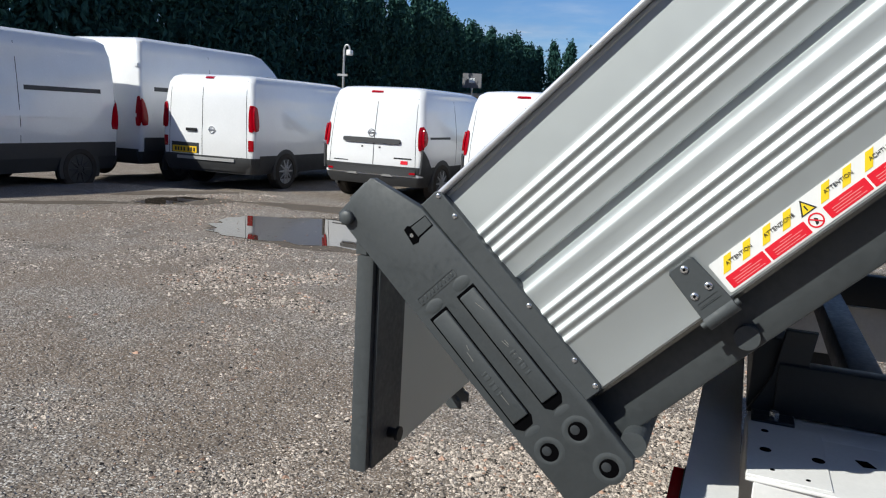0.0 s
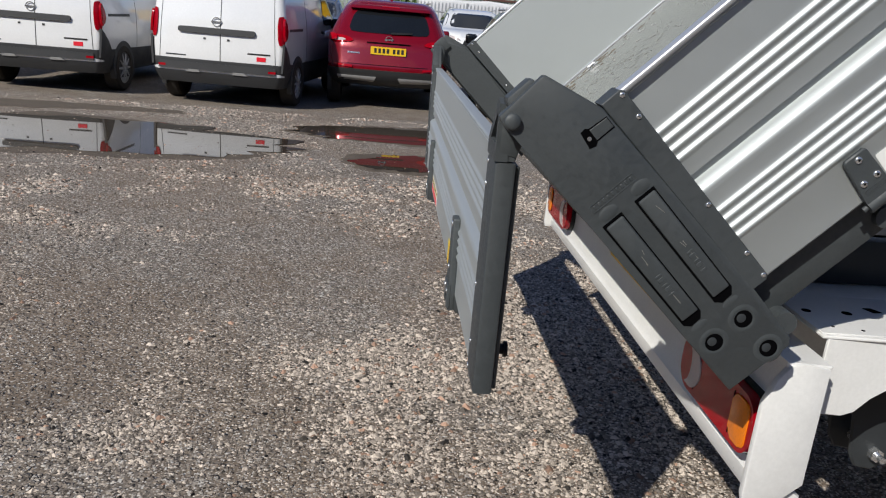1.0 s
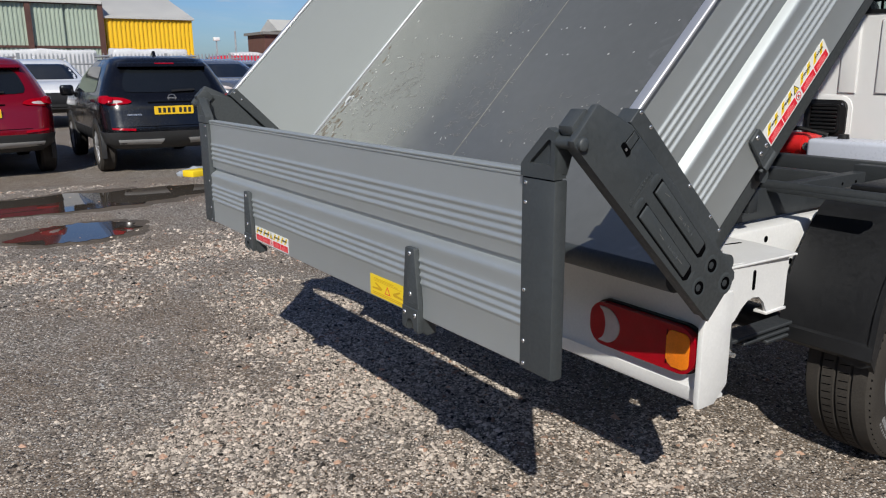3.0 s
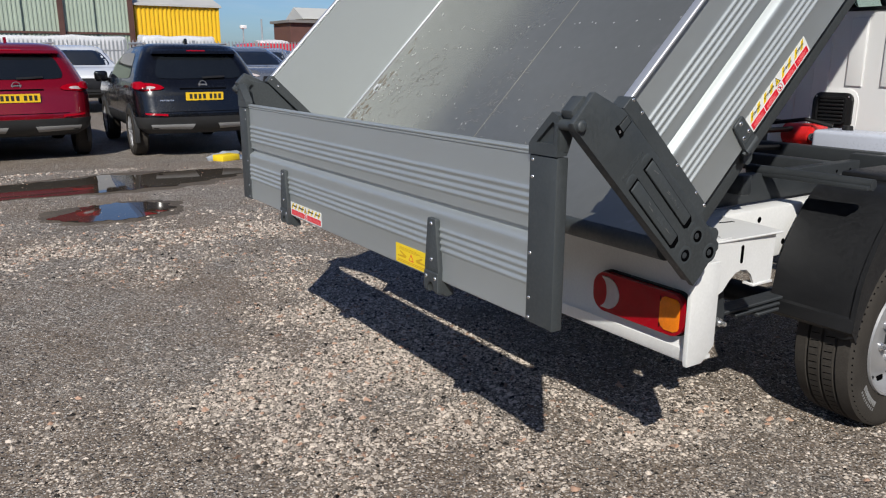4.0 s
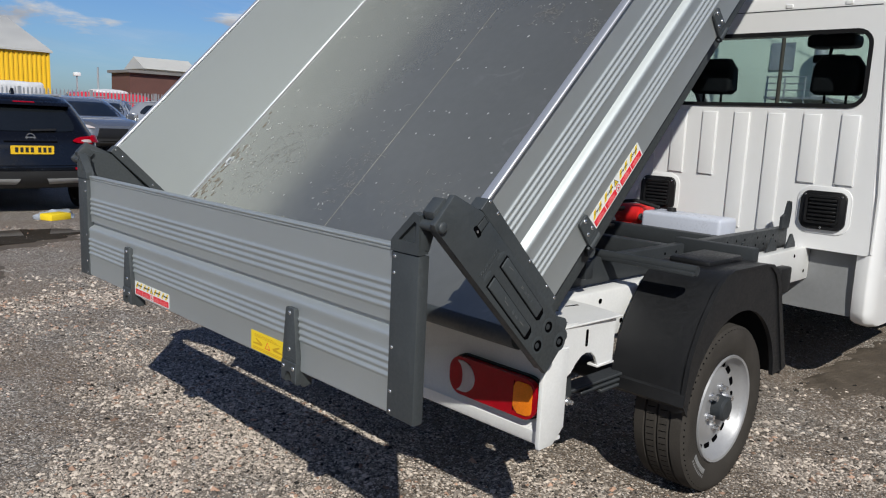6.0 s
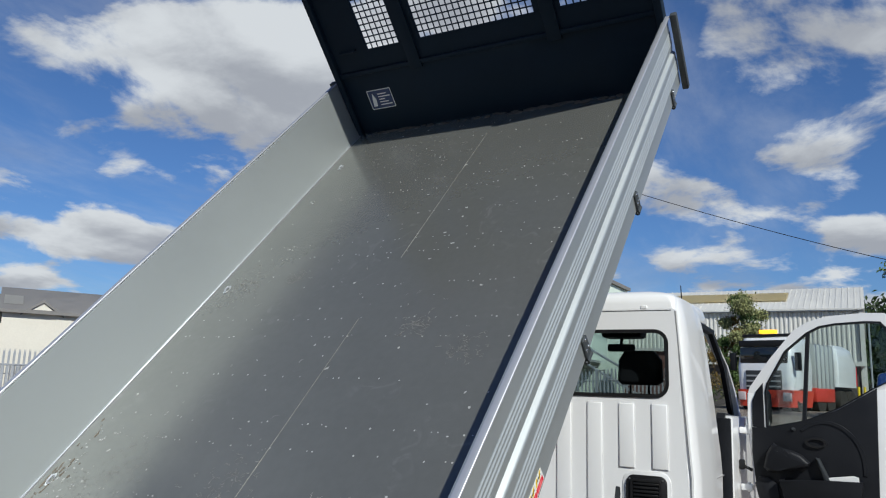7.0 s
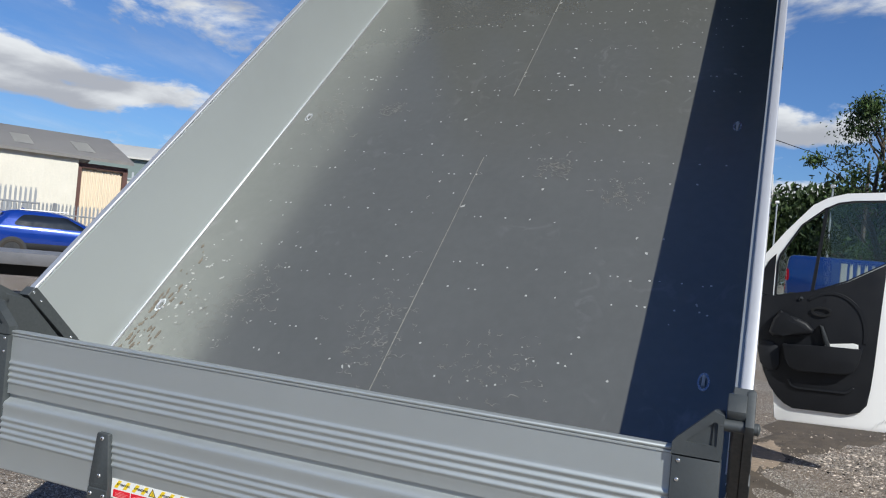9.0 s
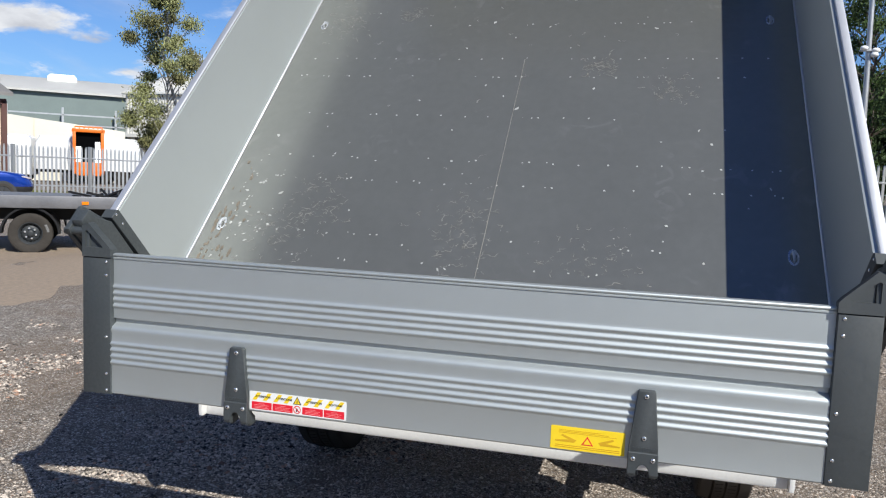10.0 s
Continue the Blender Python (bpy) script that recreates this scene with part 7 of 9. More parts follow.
def patch(th, name, sh_f, quad, material, M, label="", n=4, m=4, proud=0.006, deep=0.02):
    soft = {"rear_window": 0.16, "tail_lamp": 0.35, "side_window": 0.15, "windscreen": 0.15, "headlamp": 0.5, "tail_lamp_wrap": 0.4, "reversing_lens": 0.4, "rear_grip": 0.1}.get(name, 0.0)
    if soft:
        n, m = max(n, 10), max(m, 8)
    return part(name, skin(bmesh.new(), sh_f, quad, n, m, proud, deep, soft), material, th, label, M, smooth=50)


def mirror(th, x, y, z, s, material, M):
    bm = bmesh.new()
    box(bm, x - 0.06, x + 0.08, min(s * y, s * (y + 0.2)), max(s * y, s * (y + 0.2)), z, z + 0.17, 0.04, 3)
    part("wing_mirror", bm, material, th, "wing mirror", M)


REAR_XY = Matrix(((0, 0, -1, 0), (-1, 0, 0, 0), (0, 1, 0, 0), (0, 0, 0, 1)))


def badge(th, p, M, r=0.05):
    bm = bmesh.new()
    n = 24
    ro = [(r * math.cos(2 * math.pi * k / n), r * math.sin(2 * math.pi * k / n)) for k in range(n)]
    plate_with_hole(bm, ro, [(a * 0.82, b * 0.82) for a, b in ro], "z", 0, 0.01)
    box(bm, -r * 1.15, r * 1.15, -r * 0.16, r * 0.16, 0, 0.011)
    part("badge", bm, M_STEEL, th, "chrome ring badge with a bar", M @ Matrix.Translation(p) @ REAR_XY)


# -- small white vans --
def small_van_spec(th, body, sh, M):
    R = sh.rear
    for s in (-1, 1):
        patch(th, "tail_lamp", R, ((s * 0.82, 0.86), (s * 0.912, 0.86), (s * 0.885, 1.24), (s * 0.80, 1.22)), M_RED, M, "red tail lamp", 5, 6, 0.014)
        patch(th, "tail_lamp_wrap", sh.side(s), ((0.06, 0.90), (0.20, 0.98), (0.20, 1.10), (0.10, 1.24)), M_RED, M, "", 3, 4, 0.010)
        patch(th, "reflector", R, ((s * 0.70, 0.485), (s * 0.80, 0.485), (s * 0.80, 0.515), (s * 0.70, 0.515)), M_RED, M, "", 2, 1, 0.020)
        patch(th, "bumper_insert", R, ((s * 0.22, 0.43), (s * 0.42, 0.43), (s * 0.38, 0.465), (s * 0.24, 0.465)), M_SILVERPL, M, "silver bumper insert", 2, 1, 0.022)
        patch(th, "slide_rail", sh.side(s), ((0.30, 1.04), (1.05, 1.04), (1.05, 1.075), (0.30, 1.075)), M_GREYPL, M, "black sliding door rail", 4, 1, 0.006)
        patch(th, "side_window", sh.side(s), ((2.45, 1.12), (3.55, 1.12), (2.85, 1.62), (2.45, 1.62)), M_DARKGLASS, M, "dark cab window", 4, 3, 0.006)
        patch(th, "door_handle", sh.side(s), ((2.30, 0.99), (2.44, 0.99), (2.44, 1.03), (2.30, 1.03)), M_GREYPL, M, "", 2, 1, 0.025)
        mirror(th, 3.15, 0.90, 1.06, s, M_BLACK, M)
        patch(th, "corner_cladding", sh.side(s), ((0.04, 0.5), (0.45, 0.5), (0.26, 0.72), (0.06, 0.88)), M_GREYPL, M, "dark corner cladding", 4, 4, 0.008)
        patch(th, "door_seam", sh.side(s), ((1.30, 0.60), (1.308, 0.60), (1.308, 1.66), (1.30, 1.66)), M_FRAME, M, "", 1, 6, 0.003)
    patch(th, "rear_grip", R, ((-0.52, 0.945), (0.52, 0.945), (0.52, 1.02), (-0.52, 1.02)), M_GREYPL, M, "black grip bar across the rear doors", 8, 2, 0.03)
    patch(th, "bumper_lip", R, ((-0.80, 0.46), (0.80, 0.46), (0.80, 0.555), (-0.80, 0.555)), M_GREYPL, M, "", 8, 2, 0.02)
    patch(th, "door_seam", R, ((-0.055, 0.58), (-0.047, 0.58), (-0.047, 1.66), (-0.055, 1.66)), M_FRAME, M, "", 1, 8, 0.003)
    for a in (-0.79, 0.79):
        patch(th, "door_seam", R, ((a - 0.003, 0.58), (a + 0.003, 0.58), (a * 0.93 + 0.003, 1.66), (a * 0.93 - 0.003, 1.66)), M_FRAME, M, "", 1, 8, 0.003)
    patch(th, "brake_light", R, ((-0.11, 1.735), (0.11, 1.735), (0.10, 1.765), (-0.10, 1.765)), M_RED, M, "high brake light", 3, 1, 0.012)
    patch(th, "dealer_sticker", R, ((-0.66, 0.635), (-0.54, 0.635), (-0.54, 0.69), (-0.66, 0.69)), M_REDST, M, "red dealer sticker", 2, 1, 0.004)
    patch(th, "model_script", R, ((-0.72, 0.715), (-0.42, 0.715), (-0.42, 0.735), (-0.72, 0.735)), M_INK, M, "", 3, 1, 0.004)
    patch(th, "model_script", R, ((0.42, 0.635), (0.70, 0.635), (0.70, 0.65), (0.42, 0.65)), M_FRAME, M, "", 3, 1, 0.004)
    for y in (-0.16, 0.16):
        patch(th, "plate_screw", R, ((y - 0.016, 0.865), (y + 0.016, 0.865), (y + 0.016, 0.89), (y - 0.016, 0.89)), M_INK, M, "", 1, 1, 0.006)
    p, _ = R(0, 1.10)
    badge(th, p - Vector((0.006, 0, 0)), M, 0.062)
    patch(th, "windscreen", sh.front, ((-0.7, 1.14), (0.7, 1.14), (0.62, 1.66), (-0.62, 1.66)), M_DARKGLASS, M, "dark windscreen", 5, 4, 0.006)


SMALL_VAN = [(0.28, 0.09, 4.36, 0.84, 0.14, 0.4), (0.45, 0.00, 4.48, 0.90, 0.14, 0.45), (0.75, 0.01, 4.47, 0.915, 0.14, 0.45), (0.95, 0.02, 4.36, 0.915, 0.14, 0.45), (1.06, 0.03, 4.05, 0.910, 0.14, 0.4), (1.13, 0.04, 3.72, 0.905, 0.14, 0.35), (1.40, 0.08, 3.28, 0.868, 0.14, 0.3), (1.62, 0.12, 2.92, 0.832, 0.14, 0.3), (1.75, 0.17, 2.68, 0.795, 0.16, 0.3), (1.81, 0.25, 2.5, 0.735, 0.2, 0.3), (1.84, 0.45, 2.2, 0.58, 0.25, 0.3)]
SMALL_VAN = [(z, a, b, w, rr * 0.65, rf) for z, a, b, w, rr, rf in SMALL_VAN]


def facing(x, y, heading, z=0.0):
    """heading: degrees from +y to the left."""
    return Matrix.Translation((x, y, z)) @ Matrix.Rotation(radians(90 + heading), 4, "Z")


for x, y, h, z, lab in ((-2.50, 8.35, -7.0, -0.10, "small white panel van with a black rear grip bar"), (-4.98, 8.60, -3.0, -0.10, "small white panel van parked beside a mid-size van")):
    vehicle("small_van", lab, "van", SMALL_VAN, P_VAN, facing(x, y, h, z), (0.78, 3.55), 0.325, 0.60, small_van_spec)


# -- mid-size white van --
def mid_van_spec(th, body, sh, M):
    R = sh.rear
    for s in (-1, 1):
        patch(th, "tail_lamp", R, ((s * 0.845, 1.02), (s * 0.955, 1.02), (s * 0.945, 1.46), (s * 0.85, 1.46)), M_RED, M, "tall red tail lamp", 4, 6, 0.014)
        patch(th, "tail_lamp_wrap", sh.side(s), ((0.03, 1.02), (0.16, 1.05), (0.14, 1.42), (0.05, 1.46)), M_RED, M, "", 3, 4, 0.010)
        patch(th, "reflector", R, ((s * 0.85, 0.70), (s * 0.94, 0.70), (s * 0.94, 0.88), (s * 0.85, 0.88)), M_RED, M, "", 2, 2, 0.012)
        patch(th, "side_window", sh.side(s), ((3.35, 1.18), (4.25, 1.15), (3.65, 1.70), (3.35, 1.74)), M_DARKGLASS, M, "dark cab window", 4, 3)
        patch(th, "side_cladding", sh.side(s), ((0.2, 0.36), (4.2, 0.36), (4.2, 0.62), (0.2, 0.62)), M_GREYPL, M, "dark side cladding", 10, 2, 0.012)
        patch(th, "door_seam", R, ((s * 0.82 - 0.003, 0.58), (s * 0.82 + 0.003, 0.58), (s * 0.78 + 0.003, 1.86), (s * 0.78 - 0.003, 1.86)), M_FRAME, M, "", 1, 8, 0.003)
        mirror(th, 3.95, 0.94, 1.18, s, M_BLACK, M)
    patch(th, "door_seam", R, ((0.085, 0.58), (0.093, 0.58), (0.093, 1.86), (0.085, 1.86)), M_FRAME, M, "", 1, 8, 0.003)
    patch(th, "door_handle", R, ((0.20, 0.98), (0.42, 0.98), (0.42, 1.03), (0.20, 1.03)), M_BLACK, M, "black door handle", 3, 1, 0.03)
    patch(th, "brake_light", R, ((-0.09, 1.885), (0.09, 1.885), (0.09, 1.92), (-0.09, 1.92)), M_RED, M, "high brake light", 3, 1, 0.014)
    patch(th, "bumper", R, ((-0.92, 0.34), (0.92, 0.34), (0.92, 0.56), (-0.92, 0.56)), M_GREYPL, M, "dark rear bumper", 10, 3, 0.03)
    patch(th, "rear_step", R, ((-0.6, 0.50), (0.6, 0.50), (0.6, 0.55), (-0.6, 0.55)), M_SILVERPL, M, "", 6, 1, 0.05)
    patch(th, "plate_recess", R, ((0.16, 0.60), (0.76, 0.60), (0.76, 0.78), (0.16, 0.78)), M_FRAME, M, "", 4, 2, 0.006)
    p, _ = R(0.46, 0.66)
    number_plate(th, M @ Matrix.Translation((p.x - 0.012, p.y, p.z)) @ REAR_XY)
    p, _ = R(-0.12, 1.02)
    badge(th, p - Vector((0.006, 0, 0)), M, 0.06)
    patch(th, "windscreen", sh.front, ((-0.75, 1.20), (0.75, 1.20), (0.68, 1.78), (-0.68, 1.78)), M_DARKGLASS, M, "dark windscreen", 5, 4)


MID_VAN = [(0.30, 0.05, 4.95, 0.90, 0.12, 0.4), (0.48, 0.0, 5.05, 0.955, 0.12, 0.45), (0.95, 0.0, 5.0, 0.975, 0.12, 0.45), (1.12, 0.01, 4.75, 0.97, 0.12, 0.4), (1.20, 0.01, 4.45, 0.965, 0.12, 0.35), (1.55, 0.02, 3.95, 0.935, 0.12, 0.3), (1.80, 0.05, 3.58, 0.895, 0.13, 0.3), (1.90, 0.10, 3.40, 0.85, 0.16, 0.3), (1.95, 0.2, 3.2, 0.77, 0.2, 0.3), (1.97, 0.4, 2.9, 0.6, 0.25, 0.3)]
MID_VAN = [(z, a, b, w, rr * 0.6, rf) for z, a, b, w, rr, rf in MID_VAN]
vehicle("mid_size_van", "white mid-size panel van with a yellow plate and silver rims", "van", MID_VAN, P_VAN, facing(-8.05, 8.42, 0.0, -0.15), (0.98, 4.08), 0.335, 0.58, mid_van_spec, 0.04)


# -- large white vans --
def large_van_spec(th, body, sh, M):
    R = sh.rear
    for s in (-1, 1):
        patch(th, "tail_lamp", R, ((s * 0.90, 1.00), (s * 1.02, 1.00), (s * 0.99, 1.52), (s * 0.92, 1.48)), M_RED, M, "tall red tail lamp", 4, 6, 0.014)
        patch(th, "tail_lamp_wrap", sh.side(s), ((0.02, 1.00), (0.20, 1.02), (0.14, 1.36), (0.04, 1.50)), M_RED, M, "", 3, 4, 0.012)
        patch(th, "slide_rail", sh.side(s), ((0.38, 1.60), (1.85, 1.60), (1.85, 1.67), (0.38, 1.67)), M_GREYPL, M, "black sliding door rail", 5, 1)
        patch(th, "side_cladding", sh.side(s), ((0.1, 0.56), (4.9, 0.56), (4.9, 0.80), (0.1, 0.80)), M_GREYPL, M, "dark side cladding", 10, 2, 0.014)
        patch(th, "door_seam", sh.side(s), ((1.95, 0.5), (1.96, 0.5), (1.96, 2.3), (1.95, 2.3)), M_FRAME, M, "", 1, 6, 0.003)
        patch(th, "pressed_line", sh.side(s), ((0.3, 1.18), (4.2, 1.18), (4.2, 1.195), (0.3, 1.195)), P_VAN, M, "", 8, 1, 0.012)
        patch(th, "side_window", sh.side(s), ((4.15, 1.40), (5.1, 1.36), (4.5, 2.02), (4.15, 2.02)), M_DARKGLASS, M, "dark cab window", 4, 3)
    patch(th, "door_seam", R, ((-0.004, 0.6), (0.004, 0.6), (0.004, 2.3), (-0.004, 2.3)), M_FRAME, M, "", 1, 8, 0.003)
    patch(th, "rear_handle", R, ((-0.05, 1.1), (-0.14, 1.1), (-0.14, 1.2), (-0.05, 1.2)), M_BLACK, M, "", 2, 1, 0.02)
    for z in (1.15, 2.0):
        patch(th, "door_hinge", R, ((-0.93, z), (-0.86, z), (-0.86, z + 0.06), (-0.93, z + 0.06)), P_VAN, M, "", 2, 1, 0.03)
    patch(th, "bumper", R, ((-0.95, 0.40), (0.95, 0.40), (0.95, 0.60), (-0.95, 0.60)), M_GREYPL, M, "dark rear bumper", 8, 2, 0.06)
    bm = bmesh.new()
    box(bm, 2.2, 2.6, -0.2, 0.2, 2.48, 2.56, 0.03)
    part("roof_vent", bm, P_VAN, th, "white roof vent", M)


LARGE_VAN = [(0.34, 0.06, 6.0, 0.95, 0.1, 0.4), (0.55, 0.0, 6.15, 1.01, 0.1, 0.5), (1.0, 0.0, 6.15, 1.035, 0.1, 0.5), (1.25, 0.0, 5.9, 1.03, 0.1, 0.45), (1.38, 0.01, 5.4, 1.02, 0.1, 0.4), (1.8, 0.02, 4.85, 0.99, 0.1, 0.3), (2.2, 0.05, 4.35, 0.95, 0.12, 0.3), (2.42, 0.10, 4.0, 0.90, 0.16, 0.3), (2.49, 0.2, 3.8, 0.80, 0.2, 0.3), (2.51, 0.45, 3.4, 0.6, 0.25, 0.3)]
LARGE_VAN = [(z, a, b, w, rr * 0.6, rf) for z, a, b, w, rr, rf in LARGE_VAN]
vehicle("large_van", "large white panel van with a black door rail along its side", "van", LARGE_VAN, P_VAN, facing(-10.6, 8.0, 180.4, -0.23), (0.86, 5.0), 0.36, 0.56, large_van_spec, 0.03, M_GREYPL)
vehicle("large_van", "large white panel van with tall red lamps, behind the others", "van", LARGE_VAN, P_VAN, facing(-10.55, 8.45, 0.0, -0.2) @ Matrix.Diagonal((1, 1, 1.045, 1)), (1.0, 5.1), 0.36, 0.56, large_van_spec, 0.03, M_GREYPL)


# -- sport utility cars --
def suv_spec(plate=True, lights=True):
    def spec(th, body, sh, M):
        R = sh.rear
        col = body.data.materials[0]
        patch(th, "rear_window", R, ((-0.62, 1.10), (0.62, 1.10), (0.52, 1.42), (-0.52, 1.42)), M_DARKGLASS, M, "dark rear window", 8, 5, 0.008)
        patch(th, "spoiler", R, ((-0.60, 1.44), (0.60, 1.44), (0.56, 1.50), (-0.56, 1.50)), col, M, "", 8, 2, 0.10, 0.06)
        patch(th, "brake_light", R, ((-0.13, 1.475), (0.13, 1.475), (0.13, 1.49), (-0.13, 1.49)), M_RED, M, "", 3, 1, 0.106)
        patch(th, "wiper", R, ((-0.34, 1.115), (-0.02, 1.10), (-0.02, 1.125), (-0.34, 1.14)), M_BLACK, M, "black wiper", 4, 1, 0.03)
        for s in (-1, 1):
            patch(th, "tail_lamp", R, ((s * 0.50, 0.965), (s * 0.885, 0.93), (s * 0.875, 1.06), (s * 0.58, 1.03)), M_RED, M, "red tail lamp", 6, 4, 0.016)
            patch(th, "reversing_lens", R, ((s * 0.62, 0.975), (s * 0.84, 0.955), (s * 0.84, 1.00), (s * 0.66, 1.005)), M_CLEAR, M, "", 4, 2, 0.021)
            patch(th, "tail_lamp_wrap", sh.side(s), ((0.12, 0.95), (0.46, 1.00), (0.44, 1.05), (0.20, 1.07)), M_RED, M, "", 4, 3, 0.010)
            patch(th, "side_window", sh.side(s), ((0.78, 1.09), (3.15, 1.07), (2.35, 1.44), (1.05, 1.45)), M_DARKGLASS, M, "dark side windows", 8, 4, 0.006)
            patch(th, "bumper_insert", R, ((s * 0.20, 0.40), (s * 0.72, 0.42), (s * 0.74, 0.48), (s * 0.16, 0.48)), M_SILVERPL, M, "silver bumper insert", 4, 2, 0.024)
            patch(th, "reflector", R, ((s * 0.52, 0.60), (s * 0.80, 0.62), (s * 0.80, 0.645), (s * 0.52, 0.63)), M_RED, M, "", 3, 1, 0.016)
            mirror(th, 2.95, 0.88, 1.00, s, col, M)
            bm = bmesh.new()
            tube(bm, (0.95, s * 0.60, 1.585), (2.3, s * 0.60, 1.60), 0.016, seg=8)
            part("roof_rail", bm, M_SILVERPL, th, "silver roof rail", M)
            if lights:
                patch(th, "headlamp", sh.front, ((s * 0.45, 0.78), (s * 0.84, 0.84), (s * 0.82, 0.92), (s * 0.48, 0.84)), M_CLEAR, M, "clear headlamp", 4, 2, 0.02)
        if lights:
            patch(th, "grille", sh.front, ((-0.45, 0.55), (0.45, 0.55), (0.36, 0.80), (-0.36, 0.80)), M_BLACK, M, "black grille", 4, 3, 0.02)
            patch(th, "lower_grille", sh.front, ((-0.6, 0.34), (0.6, 0.34), (0.55, 0.48), (-0.55, 0.48)), M_BLACK, M, "", 4, 2, 0.02)
            p, _ = sh.front(0, 0.70)
        patch(th, "hatch_seam", R, ((-0.74, 0.648), (0.74, 0.648), (0.74, 0.656), (-0.74, 0.656)), M_HOLE, M, "", 8, 1, 0.003)
        patch(th, "hatch_grip", R, ((-0.32, 0.955), (0.32, 0.955), (0.32, 0.975), (-0.32, 0.975)), M_HOLE, M, "", 4, 1, 0.004)
        patch(th, "model_script", R, ((0.42, 0.80), (0.60, 0.80), (0.60, 0.82), (0.42, 0.82)), M_STEEL, M, "", 3, 1, 0.005)
        patch(th, "windscreen", sh.front, ((-0.70, 1.09), (0.70, 1.09), (0.56, 1.46), (-0.56, 1.46)), M_DARKGLASS, M, "dark windscreen", 6, 4, 0.006)
        if plate:
            p, _ = R(0, 0.86)
            number_plate(th, M @ Matrix.Translation((p.x - 0.012, 0, 0.86)) @ REAR_XY)
        p, _ = R(0, 1.02)
        badge(th, p - Vector((0.006, 0, 0)), M, 0.055)
        bm = bmesh.new()
        prism(bm, [(0.95, 1.58), (1.12, 1.60), (1.00, 1.66)], "y", -0.02, 0.02, 0.004, 1)
        part("roof_fin", bm, col, th, "", M)
    return spec


SUV = [(0.335, 0.24, 4.15, 0.74, 0.2, 0.4), (0.44, 0.05, 4.36, 0.87, 0.22, 0.5), (0.60, 0.0, 4.39, 0.895, 0.24, 0.5), (0.66, 0.03, 4.38, 0.90, 0.24, 0.5), (0.86, 0.06, 4.30, 0.905, 0.24, 0.5), (0.97, 0.10, 4.05, 0.90, 0.24, 0.45), (1.04, 0.15, 3.55, 0.885, 0.22, 0.4), (1.08, 0.19, 3.25, 0.865, 0.20, 0.35), (1.28, 0.33, 2.80, 0.785, 0.20, 0.3), (1.45, 0.46, 2.42, 0.70, 0.2, 0.3), (1.54, 0.58, 2.15, 0.635, 0.2, 0.3), (1.585, 0.85, 1.8, 0.50, 0.2, 0.3)]


def suv(label, x, y, h, col, z=0.0, plate=True, rim=None, group="vehicles parked in the row"):
    return vehicle("suv", label, "car", SUV, col, facing(x, y, h, z), (0.84, 3.49), 0.345, 0.58, suv_spec(plate), 0.10, rim, group)


suv("dark red sport utility car with a yellow rear plate", -0.217, 9.22, 0.0, P_RED, -0.10)
suv("black sport utility car with silver rims", 2.05, 8.58, -2.8, P_BLACK, -0.10)
suv("grey sport utility car facing the yard", -2.35, 22.0, 180.0, P_GREY, 0.0, False)
suv("white hatchback facing the yard", 2.0, 21.9, 180.0, P_VAN, 0.0, False)
suv("dark saloon car behind the white hatchback", 0.3, 25.5, 180.0, P_BLACK, 0.0, False)
suv("dark grey car in the second row", 6.6, 21.9, 180.0, P_GREY, 0.0, False)

# litter by the black car
lit = thing("litter", "crumpled plastic sack and a yellow carton on the gravel", "litter")
bm = bmesh.new()
bmesh.ops.create_icosphere(bm, subdivisions=3, radius=0.2)
for v in bm.verts:
    v.co *= 1 + 0.35 * noise.noise(v.co * 9)
    v.co.z = max(0, v.co.z * 0.55)
    v.co.x *= 1.2
part("sack", bm, mat("grey_plastic_sack", (0.35, 0.38, 0.42), 0.2, var=0.3, scale=12), lit, "", Matrix.Translation((2.02, 7.72, -0.03)), smooth=20)
bm = bmesh.new()
box(bm, -0.14, 0.14, -0.1, 0.1, 0, 0.08, 0.01)
part("carton", bm, M_YELLOW, lit, "", Matrix.Translation((1.93, 7.45, -0.01)) @ Matrix.Rotation(0.4, 4, "Z"))

# ---- far buildings, fences, trees ----
def corrugated(bm, p0, p1, z0, z1, pitch=0.3, depth=0.05):
    """A profiled sheet standing between two plan points."""
    a, b = Vector((*p0, 0)), Vector((*p1, 0))
    d = b - a
    n = max(2, round(d.length / pitch))
    nrm = Vector((d.y, -d.x, 0)).normalized()
    lo, hi = [], []
    for k in range(n):
        for f, o in ((0.0, 0), (0.35, 0), (0.5, 1), (0.85, 1)):
            q = a + d * ((k + f) / n) + nrm * depth * o
            lo.append(bm.verts.new((q.x, q.y, z0)))
            hi.append(bm.verts.new((q.x, q.y, z1)))
    for k in range(len(lo) - 1):
        bm.faces.new((lo[k], lo[k + 1], hi[k + 1], hi[k]))
    return bm


M_GREEN = mat("pale_green_cladding", (0.37, 0.43, 0.35), 0.55, var=0.12, scale=1.2)
M_YELCLAD = mat("yellow_cladding", (0.82, 0.50, 0.02), 0.5, var=0.08, scale=1.0)
M_RUST = mat("brown_steelwork", (0.10, 0.045, 0.035), 0.6, var=0.3, scale=3)
M_CREAM = mat("cream_cladding", (0.66, 0.62, 0.53), 0.6, var=0.08, scale=0.8)
M_CREAM2 = mat("pale_shutter", (0.72, 0.60, 0.44), 0.55, var=0.08, scale=1.0)
M_ROOF = mat("grey_fibre_roof", (0.20, 0.19, 0.18), 0.8, var=0.25, scale=1.5)
M_ROOFL = mat("pale_sheet_roof", (0.50, 0.49, 0.46), 0.6, var=0.15, scale=0.7)
